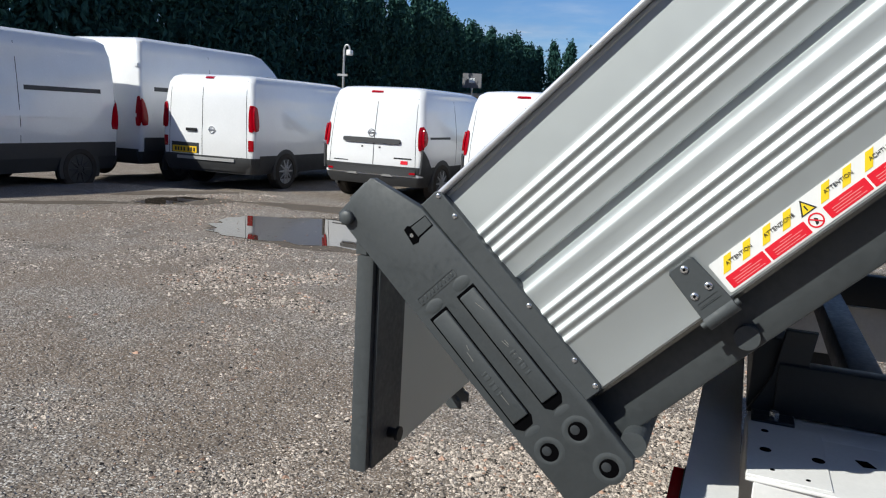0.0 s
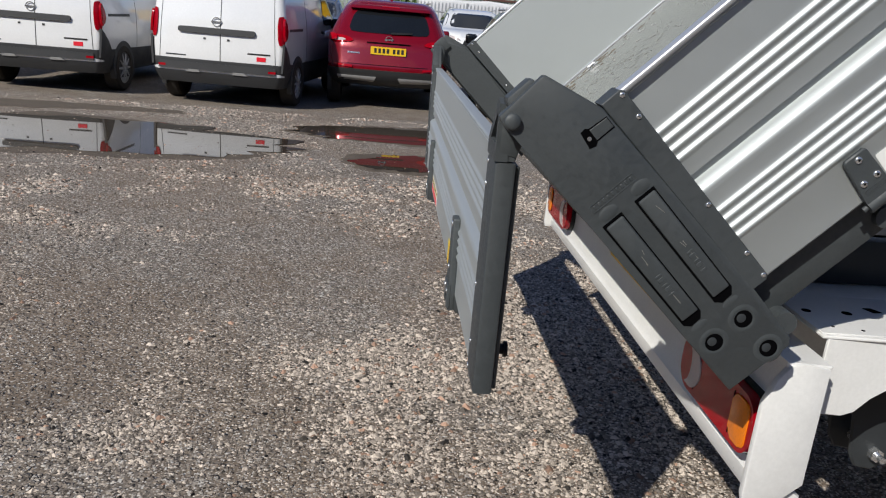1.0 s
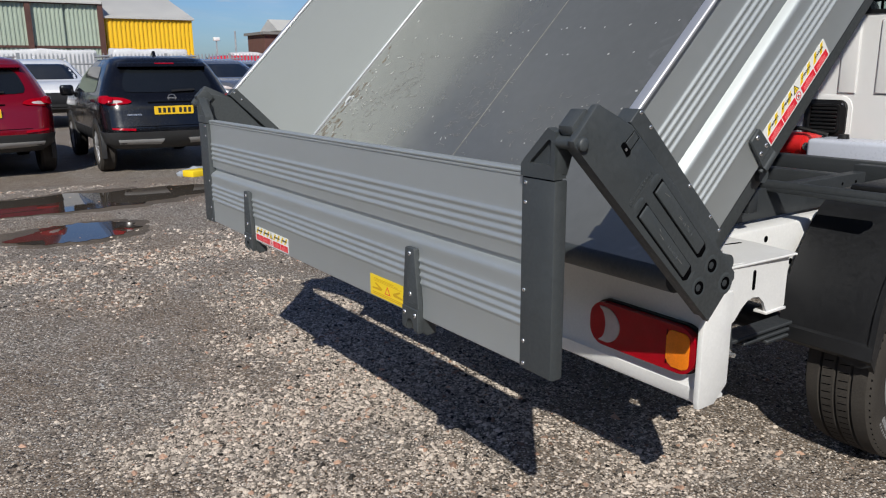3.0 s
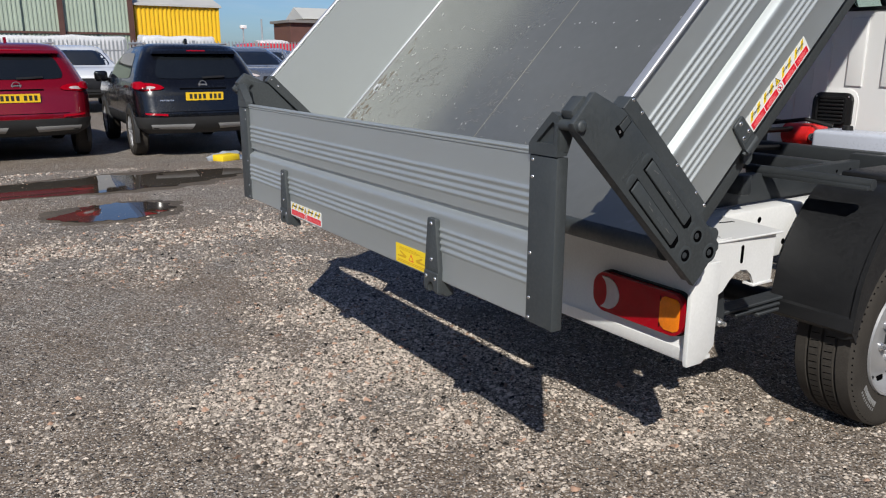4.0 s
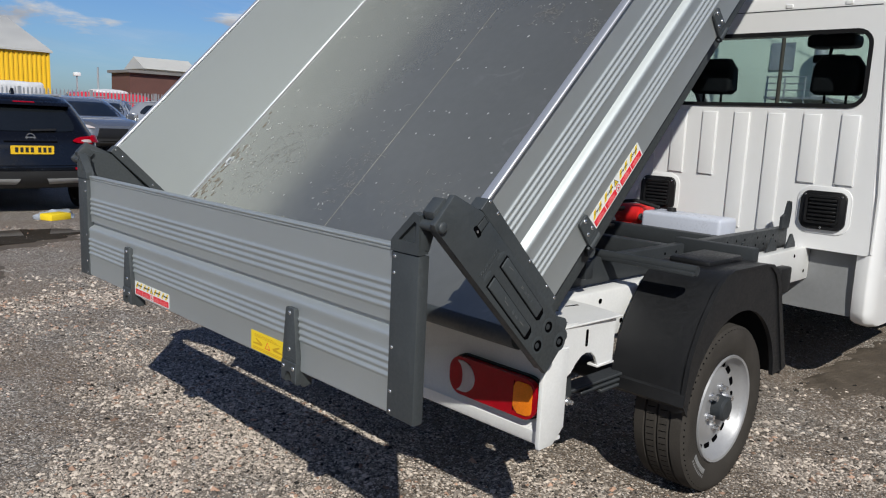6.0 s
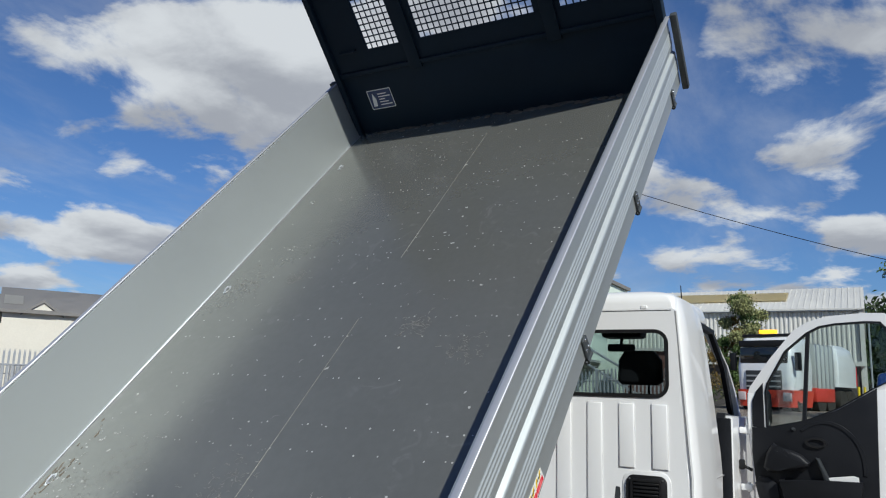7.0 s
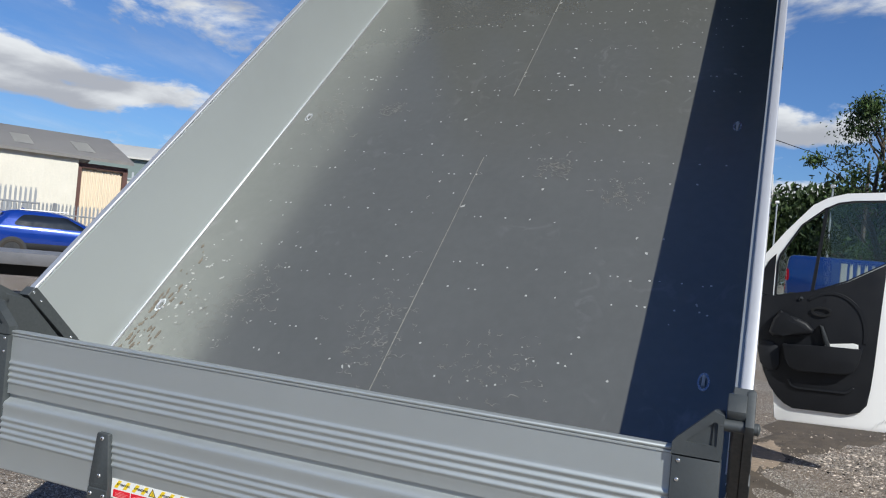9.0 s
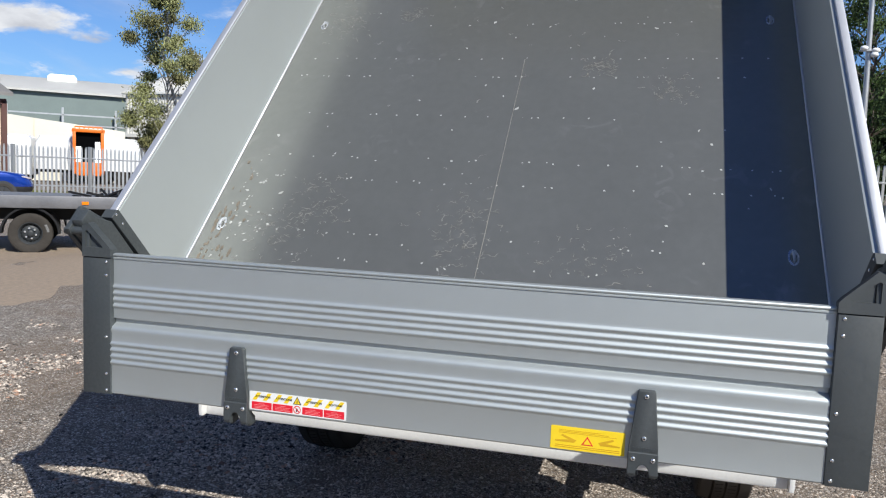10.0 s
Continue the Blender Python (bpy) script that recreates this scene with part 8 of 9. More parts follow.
M_BRICK = mat("red_brown_brick", (0.13, 0.06, 0.048), 0.8, var=0.3, scale=2.5, bump=0.2, bscale=30)
M_GALV = mat("galvanised_steel", (0.46, 0.47, 0.48), 0.45, 0.6, var=0.15, scale=3)
M_CLAD = mat("silver_grey_cladding", (0.58, 0.57, 0.53), 0.5, 0.0, var=0.1, scale=0.6)
M_ROOFY = mat("yellowed_rooflight", (0.62, 0.53, 0.30), 0.5, var=0.1)
M_FARGREEN = mat("grey_green_cladding", (0.16, 0.20, 0.19), 0.6, var=0.15, scale=0.8)
M_BARK = mat("bark", (0.09, 0.07, 0.055), 0.9, var=0.3, scale=6, bump=0.4, bscale=30)
M_BIRCH = mat("birch_bark", (0.40, 0.38, 0.34), 0.8, var=0.4, scale=6)
M_ORANGE = mat("orange_paint", (0.75, 0.16, 0.01), 0.4, var=0.15)


def leaf_mat(name, col):
    m = mat(name, col, 0.6, var=0.35, scale=0.8, random_amt=0.45, islands=True, spec=0.25)
    return m


L_CONIFER = mat("conifer_leaf", (0.030, 0.080, 0.066), 0.7, var=0.25, scale=0.6, random_amt=0.22, islands=True, spec=0.1)
L_GREEN = leaf_mat("broad_leaf", (0.068, 0.110, 0.030))
L_BIRCH = leaf_mat("birch_leaf", (0.25, 0.26, 0.11))
L_OLIVE = leaf_mat("olive_leaf", (0.17, 0.165, 0.07))
L_AUTUMN = leaf_mat("autumn_leaf", (0.16, 0.105, 0.025))
L_DARK = leaf_mat("wood_leaf", (0.030, 0.050, 0.014))
L_GRASS = leaf_mat("grass_blade", (0.14, 0.16, 0.045))

# -- pale green and yellow works building, beyond the fence --
works = thing("works_building", "works building in pale green sheeting with a yellow end", "building", at=Matrix.Translation((0.35, 0, 0)))
Y0 = 47.0
bm = bmesh.new()
box(bm, -6.4, 8.8, Y0 + 0.1, Y0 + 18, -0.2, 5.0)
part("wall", bm, M_GREEN, works)
for k in range(4):
    x0 = -6.2 + k * 3.75
    for j, (z0, z1) in enumerate(((0.0, 2.55), (2.65, 5.0))):
        for i in range(2):
            bm = corrugated(bmesh.new(), (x0 + i * 1.88 + 0.05, Y0), (x0 + i * 1.88 + 1.82, Y0), z0, z1, 0.23, 0.045)
            part("cladding_sheet", bm, M_GREEN, works, smooth=0)
    bm = box(bmesh.new(), x0 - 0.14, x0 + 0.14, Y0 - 0.22, Y0 + 0.05, 0, 5.1)
    part("steel_post", bm, M_RUST, works, "red-brown steel post")
bm = box(bmesh.new(), 8.66, 8.94, Y0 - 0.22, Y0 + 0.05, 0, 5.1)
part("steel_post", bm, M_RUST, works)
for z in (2.55, 4.95):
    bm = box(bmesh.new(), -6.3, 8.9, Y0 - 0.10, Y0 + 0.03, z, z + 0.12)
    part("steel_rail", bm, M_RUST, works)
for x0, x1, zt in ((8.95, 14.15, 4.35), (-8.0, -6.45, 4.1)):
    bm = box(bmesh.new(), x0, x1, Y0 + 0.15, Y0 + 18, -0.2, zt)
    part("end_wall", bm, M_YELCLAD, works)
    bm = corrugated(bmesh.new(), (x0, Y0 + 0.1), (x1, Y0 + 0.1), 0, zt, 0.25, 0.06)
    part("yellow_sheet", bm, M_YELCLAD, works, "yellow profiled sheet", smooth=0)
    bm = prism(bmesh.new(), [(Y0 - 0.1, zt), (Y0 + 9, zt + 2.6), (Y0 + 18, zt), (Y0 + 18, zt - 0.1), (Y0 - 0.1, zt - 0.1)], "x", x0 - 0.1, x1 + 0.1)
    part("roof", bm, M_ROOFL, works)
bm = prism(bmesh.new(), [(Y0 - 0.3, 5.1), (Y0 + 9, 8.0), (Y0 + 18, 5.1), (Y0 + 18, 5.0), (Y0 - 0.3, 5.0)], "x", -6.5, 8.9)
part("roof", bm, M_ROOFL, works, "pale sheet roof")

# -- palisade fences: each pale a part, one mesh shared --
PALE = bmesh.new()
prism(PALE, [(-0.035, 0.0), (0.035, 0.0), (0.035, 1.85), (0.02, 2.0), (0.0, 1.9), (-0.02, 2.0), (-0.035, 1.85)], "y", -0.012, 0.012)
PALE = mesh_of("pale", PALE, M_GALV, 0)


def palisade(p0, p1, label, step=0.16, h=1.0, zoff=0.0, limit=300):
    fe = thing("palisade_fence", label, "fence")
    a, b = Vector(p0), Vector(p1)
    d = b - a
    ang = math.atan2(d.y, d.x)
    n = int(d.length / step)
    for k in range(n):
        q = a + d * (k / n)
        m = Matrix.Translation((q.x, q.y, rise(q.x, q.y) + zoff)) @ Matrix.Rotation(ang, 4, "Z") @ Matrix.Diagonal((1, 1, h, 1))
        if k < limit:
            shared("pale", PALE, fe, m)
    for z in (0.45, 1.55):
        for k in range(0, n, 18):
            q0, q1 = a + d * (k / n), a + d * (min(n, k + 18) / n)
            z0, z1 = rise(q0.x, q0.y) + zoff + z * h, rise(q1.x, q1.y) + zoff + z * h
            part("rail", tube(bmesh.new(), (q0.x, q0.y, z0), (q1.x, q1.y, z1), 0.03, seg=6), M_GALV, fe)
    for k in range(0, n + 1, 18):
        q = a + d * (min(n, k) / n)
        z = rise(q.x, q.y) + zoff
        bm = box(bmesh.new(), q.x - 0.06, q.x + 0.06, q.y - 0.06, q.y + 0.06, z - 0.1, z + 2.0 * h)
        part("post", bm, M_GALV, fe)
    return fe


palisade((-20.0, 33.5), (26.0, 33.0), "grey palisade fence with pointed pales behind the cars")
palisade((13.4, 23.3), (17.2, 21.6), "tall grey palisade fence before a cream shed", 0.15, 1.2)
palisade((19.5, 27.5), (29.5, 10.5), "grey palisade fence before the lorry yard", 0.15, 1.0)

# stored bundles and van roofs behind the fence, seen over it
bun = mat("white_sheeting", (0.66, 0.66, 0.67), 0.5, var=0.2, scale=2, bump=0.5, bscale=4)
for x0, x1, y0, zt, m_, lab in ((1.0, 6.6, 36.0, 2.2, bun, "long white wrapped pallet load behind the fence"), (7.3, 10.7, 36.0, 2.25, bun, "short white wrapped pallet load behind the fence"), (13.1, 14.7, 36.2, 2.1, bun, "white wrapped pallet load beside a red van")):
    bm = box(bmesh.new(), x0, x1, y0, y0 + 1.2, 0, zt, 0.12, 2)
    bmesh.ops.subdivide_edges(bm, edges=bm.edges[:], cuts=4, use_grid_fill=True)
    for v in bm.verts:
        v.co.z += 0.10 * noise.noise(v.co * 1.7)
    solid("wrapped_pallet", bm, m_, lab, "pallet load", smooth=30)
vehicle("far_van", "red and white van seen over the fence", "van", MID_VAN, paint("bright_red_paint", (0.62, 0.03, 0.05)), facing(12.0, 36.6, -90.0), (0.98, 4.08), 0.335, 0.58, mid_van_spec, 0.04, None, "vehicles beyond the fence")

# bush by the fence
def leaves(bm, centre, radii, n, size, r0, flat=0.0):
    """Small leaf clumps in a cloud, thicker towards its rim, each a bent pair of blades."""
    for _ in range(n):
        v = Vector((r0.gauss(0, 0.46), r0.gauss(0, 0.46), r0.gauss(0, 0.46)))
        p = Vector(centre) + Vector((v.x * radii[0], v.y * radii[1], v.z * radii[2]))
        s = size * r0.uniform(0.6, 1.4)
        rot = Euler((r0.uniform(0, 6.28), r0.uniform(0, 6.28), r0.uniform(0, 6.28))).to_matrix()
        q = [p + rot @ Vector(c) * s for c in ((-1, 0, 0), (0, -0.45, 0.15), (1, 0, 0), (0, 0.45, 0.15))]
        vs = [bm.verts.new(c) for c in q]
        bm.faces.new((vs[0], vs[1], vs[2]))
        bm.faces.new((vs[0], vs[2], vs[3]))


def leaf_mesh(name, lumps, size, seed, material):
    r0 = random.Random(seed)
    bm = bmesh.new()
    for c, r, n in lumps:
        leaves(bm, c, r, n, size, r0)
    me = bpy.data.meshes.new(name)
    bm.to_mesh(me)
    bm.free()
    me.materials.append(material)
    return me


def limb(bm, p0, p1, r0, r1, seg=7, bends=3, rnd_=None):
    a, b = Vector(p0), Vector(p1)
    pts = [a.lerp(b, k / bends) + (Vector((rnd_.uniform(-1, 1), rnd_.uniform(-1, 1), 0)) * 0.06 * (b - a).length if 0 < k < bends and rnd_ else Vector()) for k in range(bends + 1)]
    for k in range(bends):
        tube(bm, pts[k], pts[k + 1], r0 + (r1 - r0) * k / bends, r0 + (r1 - r0) * (k + 1) / bends, seg, False)


# conifers: a tall clipped-looking row of narrow trees
con_me = []
for v in range(3):
    r0 = random.Random(70 + v)
    lumps = []
    for k in range(16):
        z = 0.6 + k * 0.62
        w = 1.35 * (1 - (k / 17) ** 2.2) + 0.12
        lumps.append(((r0.uniform(-0.15, 0.15), r0.uniform(-0.15, 0.15), z), (w, w, 0.75), 330))
    con_me.append(leaf_mesh("crown", lumps, 0.20, 90 + v, L_CONIFER))
con_trunk = mesh_of("trunk", tube(bmesh.new(), (0, 0, 0), (0, 0, 9.0), 0.22, 0.04, 8), M_BARK)
r0 = random.Random(4)
ROW = [(-27.0, 6 + k * 2.1) for k in range(43)] + [(-26.0 + k * 2.1, 95.5) for k in range(8)]
for k, (x, y) in enumerate(ROW):
    x += r0.uniform(-0.4, 0.4)
    tr = thing("conifer", "tall dark green conifer in a dense row", "tree", "conifers along the boundary", at=Matrix.Translation((x, y, 0)))
    s = r0.uniform(0.96, 1.08)
    m = Matrix.Rotation(r0.uniform(0, 6.28), 4, "Z") @ Matrix.Diagonal((1.05, 1.05, s, 1))
    shared("trunk", con_trunk, tr, m)
    shared("crown", con_me[k % 3], tr, m)


BOUGHS = 46


def tree(name, label, at, h, spread, mats, seed, trunk_mat, n=2600, size=0.16, low=0.25, group="", thick=1.0):
    """A tapered trunk with limbs and a ragged crown of small leaves in clumps."""
    r0 = random.Random(seed)
    th = thing(name, label, "tree", group, at=Matrix.Translation(at))
    bm = bmesh.new()
    limb(bm, (0, 0, -0.2), (0, 0, h * 0.85), h * 0.022 * thick, h * 0.004 * thick, 8, 4, r0)
    lumps = []
    for k in range(BOUGHS):
        t = low + (0.97 - low) * (k / (BOUGHS - 1))
        a = r0.uniform(0, 6.28)
        w = spread * (math.sin(math.pi * min(1, 0.12 + 0.80 * (t - low) / (1 - low))) ** 0.8) * r0.uniform(0.30, 1.1)
        tip = Vector((w * math.cos(a), w * math.sin(a), h * t))
        limb(bm, (0, 0, h * max(0.15, t - 0.18)), tip, h * 0.006 * thick, h * 0.0012 * thick, 5, 3, r0)
        rr = spread * r0.uniform(0.16, 0.34)
        lumps.append((tuple(tip), (rr, rr, rr * r0.uniform(0.6, 0.95)), int(n / BOUGHS)))
    part("trunk", bm, trunk_mat, th)
    half = len(lumps) // len(mats)
    for i, mt in enumerate(mats):
        me = leaf_mesh("crown", lumps[i::len(mats)], size, seed + i, mt)
        shared("crown", me, th, Matrix())
    return th


# bush before the fence
bush = thing("bush", "straggling green bush by the fence", "bush", at=Matrix.Translation((-0.3, 32.0, 0)))
shared("foliage", leaf_mesh("foliage", [((0, 0, 0.9), (1.0, 0.8, 0.9), 500), ((-0.9, 0, 0.8), (0.9, 0.7, 0.8), 400), ((0.5, 0, 1.6), (0.6, 0.6, 0.6), 250)], 0.13, 5, L_GREEN), bush, Matrix())

# site cabin, sign and lamp post on the far left
cabin = thing("site_cabin", "low white site cabin with small windows", "building")
bm = box(bmesh.new(), -26.4, -17.6, 62.0, 66.0, 0, 3.1, 0.05)
part("wall", bm, M_CREAM, cabin)
bm = box(bmesh.new(), -26.6, -17.4, 61.8, 66.2, 3.1, 3.35)
part("roof", bm, M_ROOFL, cabin)
for k in range(6):
    part("window", box(bmesh.new(), -25.8 + k * 1.4, -25.1 + k * 1.4, 61.95, 62.02, 2.0, 2.8), M_DARKGLASS, cabin, "dark window")
sign = thing("sign_board", "grey sign board with a plain pale emblem on a post", "sign")
part("board", box(bmesh.new(), -23.0, -21.3, 60.0, 60.12, 3.75, 4.95), mat("grey_sign", (0.14, 0.14, 0.15), 0.6), sign)
part("emblem", box(bmesh.new(), -22.4, -21.9, 59.96, 60.0, 4.15, 4.55), M_WST, sign)
part("post", tube(bmesh.new(), (-22.15, 60.1, 0), (-22.15, 60.1, 3.8), 0.08), M_GALV, sign)
lp = thing("camera_post", "slim grey post with a curved arm and a camera", "post")
bm = tube(bmesh.new(), (-17.8, 30.3, 0), (-17.8, 30.3, 4.1), 0.06, 0.05, 10)
for k in range(6):
    a0, a1 = math.pi * k / 6, math.pi * (k + 1) / 6
    tube(bm, (-17.65 - 0.15 * math.cos(a0), 30.3, 4.1 + 0.25 * math.sin(a0)), (-17.65 - 0.15 * math.cos(a1), 30.3, 4.1 + 0.25 * math.sin(a1)), 0.045, seg=8)
part("pole", bm, M_GALV, lp)
part("camera_head", box(bmesh.new(), -17.62, -17.38, 30.15, 30.45, 3.85, 4.12, 0.05), M_WST, lp, "white camera head")
part("arm", box(bmesh.new(), -18.1, -17.6, 30.25, 30.35, 2.9, 3.0), M_GALV, lp)

# -- beyond the bed's left side: brick works, gabled hall, cream shed --
brick = thing("brick_building", "low red-brown brick building with a flat roof", "building")
bm = box(bmesh.new(), 15.3, 20.0, 37.6, 40.0, -0.1, 3.08)
part("wall", bm, M_BRICK, brick)
part("roof", box(bmesh.new(), 15.15, 20.15, 37.4, 40.2, 3.08, 3.22), M_ROOF, brick, "dark flat roof")
part("wall_lamp", bmesh.ops.create_uvsphere(bm := bmesh.new(), u_segments=12, v_segments=8, radius=0.18, matrix=Matrix.Translation((18.2, 37.45, 1.9))) and bm, M_WST, brick, "white globe lamp")
part("pipe", tube(bmesh.new(), (18.2, 37.5, 0.4), (18.2, 37.5, 1.8), 0.04, seg=6), M_GALV, brick)
part("wall_sign", box(bmesh.new(), 18.7, 19.0, 37.52, 37.6, 2.6, 2.75), M_REDST, brick, "small red sign")

mast = thing("camera_mast", "slim grey mast with a small camera head behind the fence", "mast")
part("pole", tube(bmesh.new(), (13.55, 37.2, 0.0), (13.55, 37.2, 3.2), 0.045, seg=8), M_GALV, mast)
part("side_pole", tube(bmesh.new(), (12.55, 37.2, 0.0), (12.55, 37.2, 2.75), 0.035, seg=8), M_GALV, mast)
part("camera_head", box(bmesh.new(), 12.40, 12.72, 37.1, 37.3, 2.70, 2.88, 0.03), M_WST, mast, "pale camera head")
hall = thing("gabled_hall", "cream rendered hall with a grey gabled roof", "building")
HX, HY, HW = 30.3, 53.6, 2.9
HM = Matrix.Translation((HX - 0.4, HY, 0)) @ Matrix.Rotation(radians(-60), 4, "Z")
bm = prism(bmesh.new(), [(-HW, 0), (HW, 0), (HW, 4.9), (0, 7.2), (-HW, 4.9)], "y", 0, 16)
part("wall", bm, M_CREAM, hall, xf=HM)
bm = prism(bmesh.new(), [(-HW - 0.3, 4.75), (0, 7.22), (HW + 0.3, 4.75), (HW + 0.3, 4.95), (0, 7.45), (-HW - 0.3, 4.95)], "y", -0.2, 16.2)
part("roof", bm, M_ROOF, hall, "grey fibre roof", HM)
part("sign", box(bmesh.new(), -0.4, 1.2, -0.08, 0.0, 3.6, 4.5), mat("lilac_sign", (0.42, 0.38, 0.62), 0.5), hall, "lilac sign", HM)
part("chute", box(bmesh.new(), 1.7, 2.1, -0.6, 0.0, 1.5, 4.0), M_GALV, hall, xf=HM)
shed2 = thing("low_shed", "low pale-roofed shed behind the brick building", "building")
part("wall", box(bmesh.new(), 31.0, 36.0, 72.0, 76.0, 0, 5.0), M_CREAM, shed2)
part("roof", prism(bmesh.new(), [(71.6, 5.0), (74, 6.2), (76.4, 5.0)], "x", 30.7, 36.4), M_ROOFL, shed2, "pale roof")

shed = thing("cream_shed", "long cream shed with a grey roof and pale shutters", "building")
SM = Matrix.Translation((22.6, 31.8, 0.0)) @ Matrix.Rotation(radians(-31), 4, "Z")
part("wall", box(bmesh.new(), -3.3, 4.5, 3.0, 16, 0, 4.62), M_CREAM, shed, xf=SM)
part("front_sheet", corrugated(bmesh.new(), (-1.0, 2.97), (4.5, 2.97), 0, 4.62, 0.3, 0.006), M_CREAM, shed, xf=SM, smooth=0)
part("rear_wall", box(bmesh.new(), 4.5, 6.9, 3.4, 16, 0, 4.3), M_CREAM2, shed, xf=SM)
for k in range(2):
    x = 4.6 + k * 2.3
    part("shutter_post", box(bmesh.new(), x - 0.12, x + 0.12, 3.15, 3.45, 0, 4.35), M_RUST, shed, "brown steel post", SM)
    if k == 0:
        part("shutter", corrugated(bmesh.new(), (x + 0.2, 3.38), (x + 2.1, 3.38), 0, 4.1, 0.18, 0.03), M_CREAM2, shed, "pale shutter", SM, smooth=0)
part("fascia", box(bmesh.new(), 4.5, 7.0, 3.15, 3.45, 4.2, 4.45), M_RUST, shed, xf=SM)
bm = prism(bmesh.new(), [(2.7, 4.6), (9, 6.2), (16.5, 4.8), (16.5, 5.05), (9, 6.45), (2.7, 4.76)], "x", -3.5, 7.2)
part("roof", bm, M_ROOF, shed, "weathered grey roof", SM)
part("dormer", prism(bmesh.new(), [(-2.3, 4.55), (-0.7, 4.55), (-1.5, 5.2)], "y", 2.93, 5.2), M_CREAM, shed, "small cream gable", SM)
part("dormer_roof", prism(bmesh.new(), [(-2.5, 4.5), (-1.5, 5.2), (-0.5, 4.5), (-0.5, 4.64), (-1.5, 5.36), (-2.5, 4.64)], "y", 2.85, 5.6), M_ROOF, shed, "grey gable roof", SM)
for x in (-3.3, 1.6, 4.6):
    q = lambda yy: 4.76 + (yy - 2.7) * (1.69 / 6.3) + 0.02
    bm = bmesh.new()
    vs = [bm.verts.new(p) for p in ((x, 4.0, q(4.0)), (x + 0.9, 4.0, q(4.0)), (x + 0.9, 6.5, q(6.5)), (x, 6.5, q(6.5)))]
    bm.faces.new(vs)
    bmesh.ops.solidify(bm, geom=bm.faces[:], thickness=0.03)
    part("rooflight", bm, M_ROOFL, shed, "pale rooflight", SM)

far = thing("far_warehouse", "long grey-green warehouse with a pale ribbed roof", "building")
FM = Matrix.Translation((62.0, 62.0, 0.0)) @ Matrix.Rotation(radians(-50), 4, "Z")
part("wall", box(bmesh.new(), -24, 30, 0, 20, 0, 8.5), M_FARGREEN, far, xf=FM)
part("roof", prism(bmesh.new(), [(-0.5, 8.5), (10, 10.7), (20.5, 8.5), (20.5, 8.7), (10, 10.9), (-0.5, 8.7)], "x", -24.5, 30.5), M_ROOFL, far, "pale roof", FM)
part("roof_vent", prism(bmesh.new(), [(3.4, 10.2), (6.4, 10.2), (6.4, 10.9), (6.1, 11.2), (3.7, 11.2), (3.4, 10.9)], "y", 7.6, 9.6, 0.1, 2), M_WST, far, "white roof ventilator", FM)
for k in range(6):
    x = -18 + k * 7.5
    part("rooflight", prism(bmesh.new(), [(2.2 + (k % 2), 9.10 + 0.21 * (k % 2)), (5.4 + (k % 2), 9.77 + 0.21 * (k % 2)), (5.4 + (k % 2), 9.82 + 0.21 * (k % 2)), (2.2 + (k % 2), 9.15 + 0.21 * (k % 2))], "x", x, x + 2.2), M_CREAM, far, "cream rooflight", FM)
for k in range(9):
    part("gantry_post", box(bmesh.new(), -20 + k * 5, -19.8 + k * 5, -1.2, -1.0, 0, 7.0), M_GALV, far, xf=FM)
for z in (4.4, 5.2, 6.2):
    part("gantry_rail", box(bmesh.new(), -20, 20.2, -1.2, -1.1, z, z + 0.14), M_GALV, far, xf=FM)
tent = thing("low_store", "low store with a pale sloping roof", "building")
TM = Matrix.Translation((46.3, 41.2, 0.0)) @ Matrix.Rotation(radians(-45), 4, "Z")
part("wall", box(bmesh.new(), -10.6, 3.6, 0, 10, 0, 3.0), M_CREAM, tent, xf=TM)
part("roof", prism(bmesh.new(), [(-10.9, 3.0), (-10.9, 5.4), (4.0, 3.9), (4.0, 3.0)], "y", -0.3, 10.3), M_CREAM, tent, "cream sheeted roof", TM)
for k in range(5):
    x = -10.0 + 2.6 * k
    part("roof_sheet", box(bmesh.new(), x, x + 0.08, -0.33, -0.29, 3.0, 5.35 - 0.10 * (x + 10.9)), M_CREAM2, tent, xf=TM)

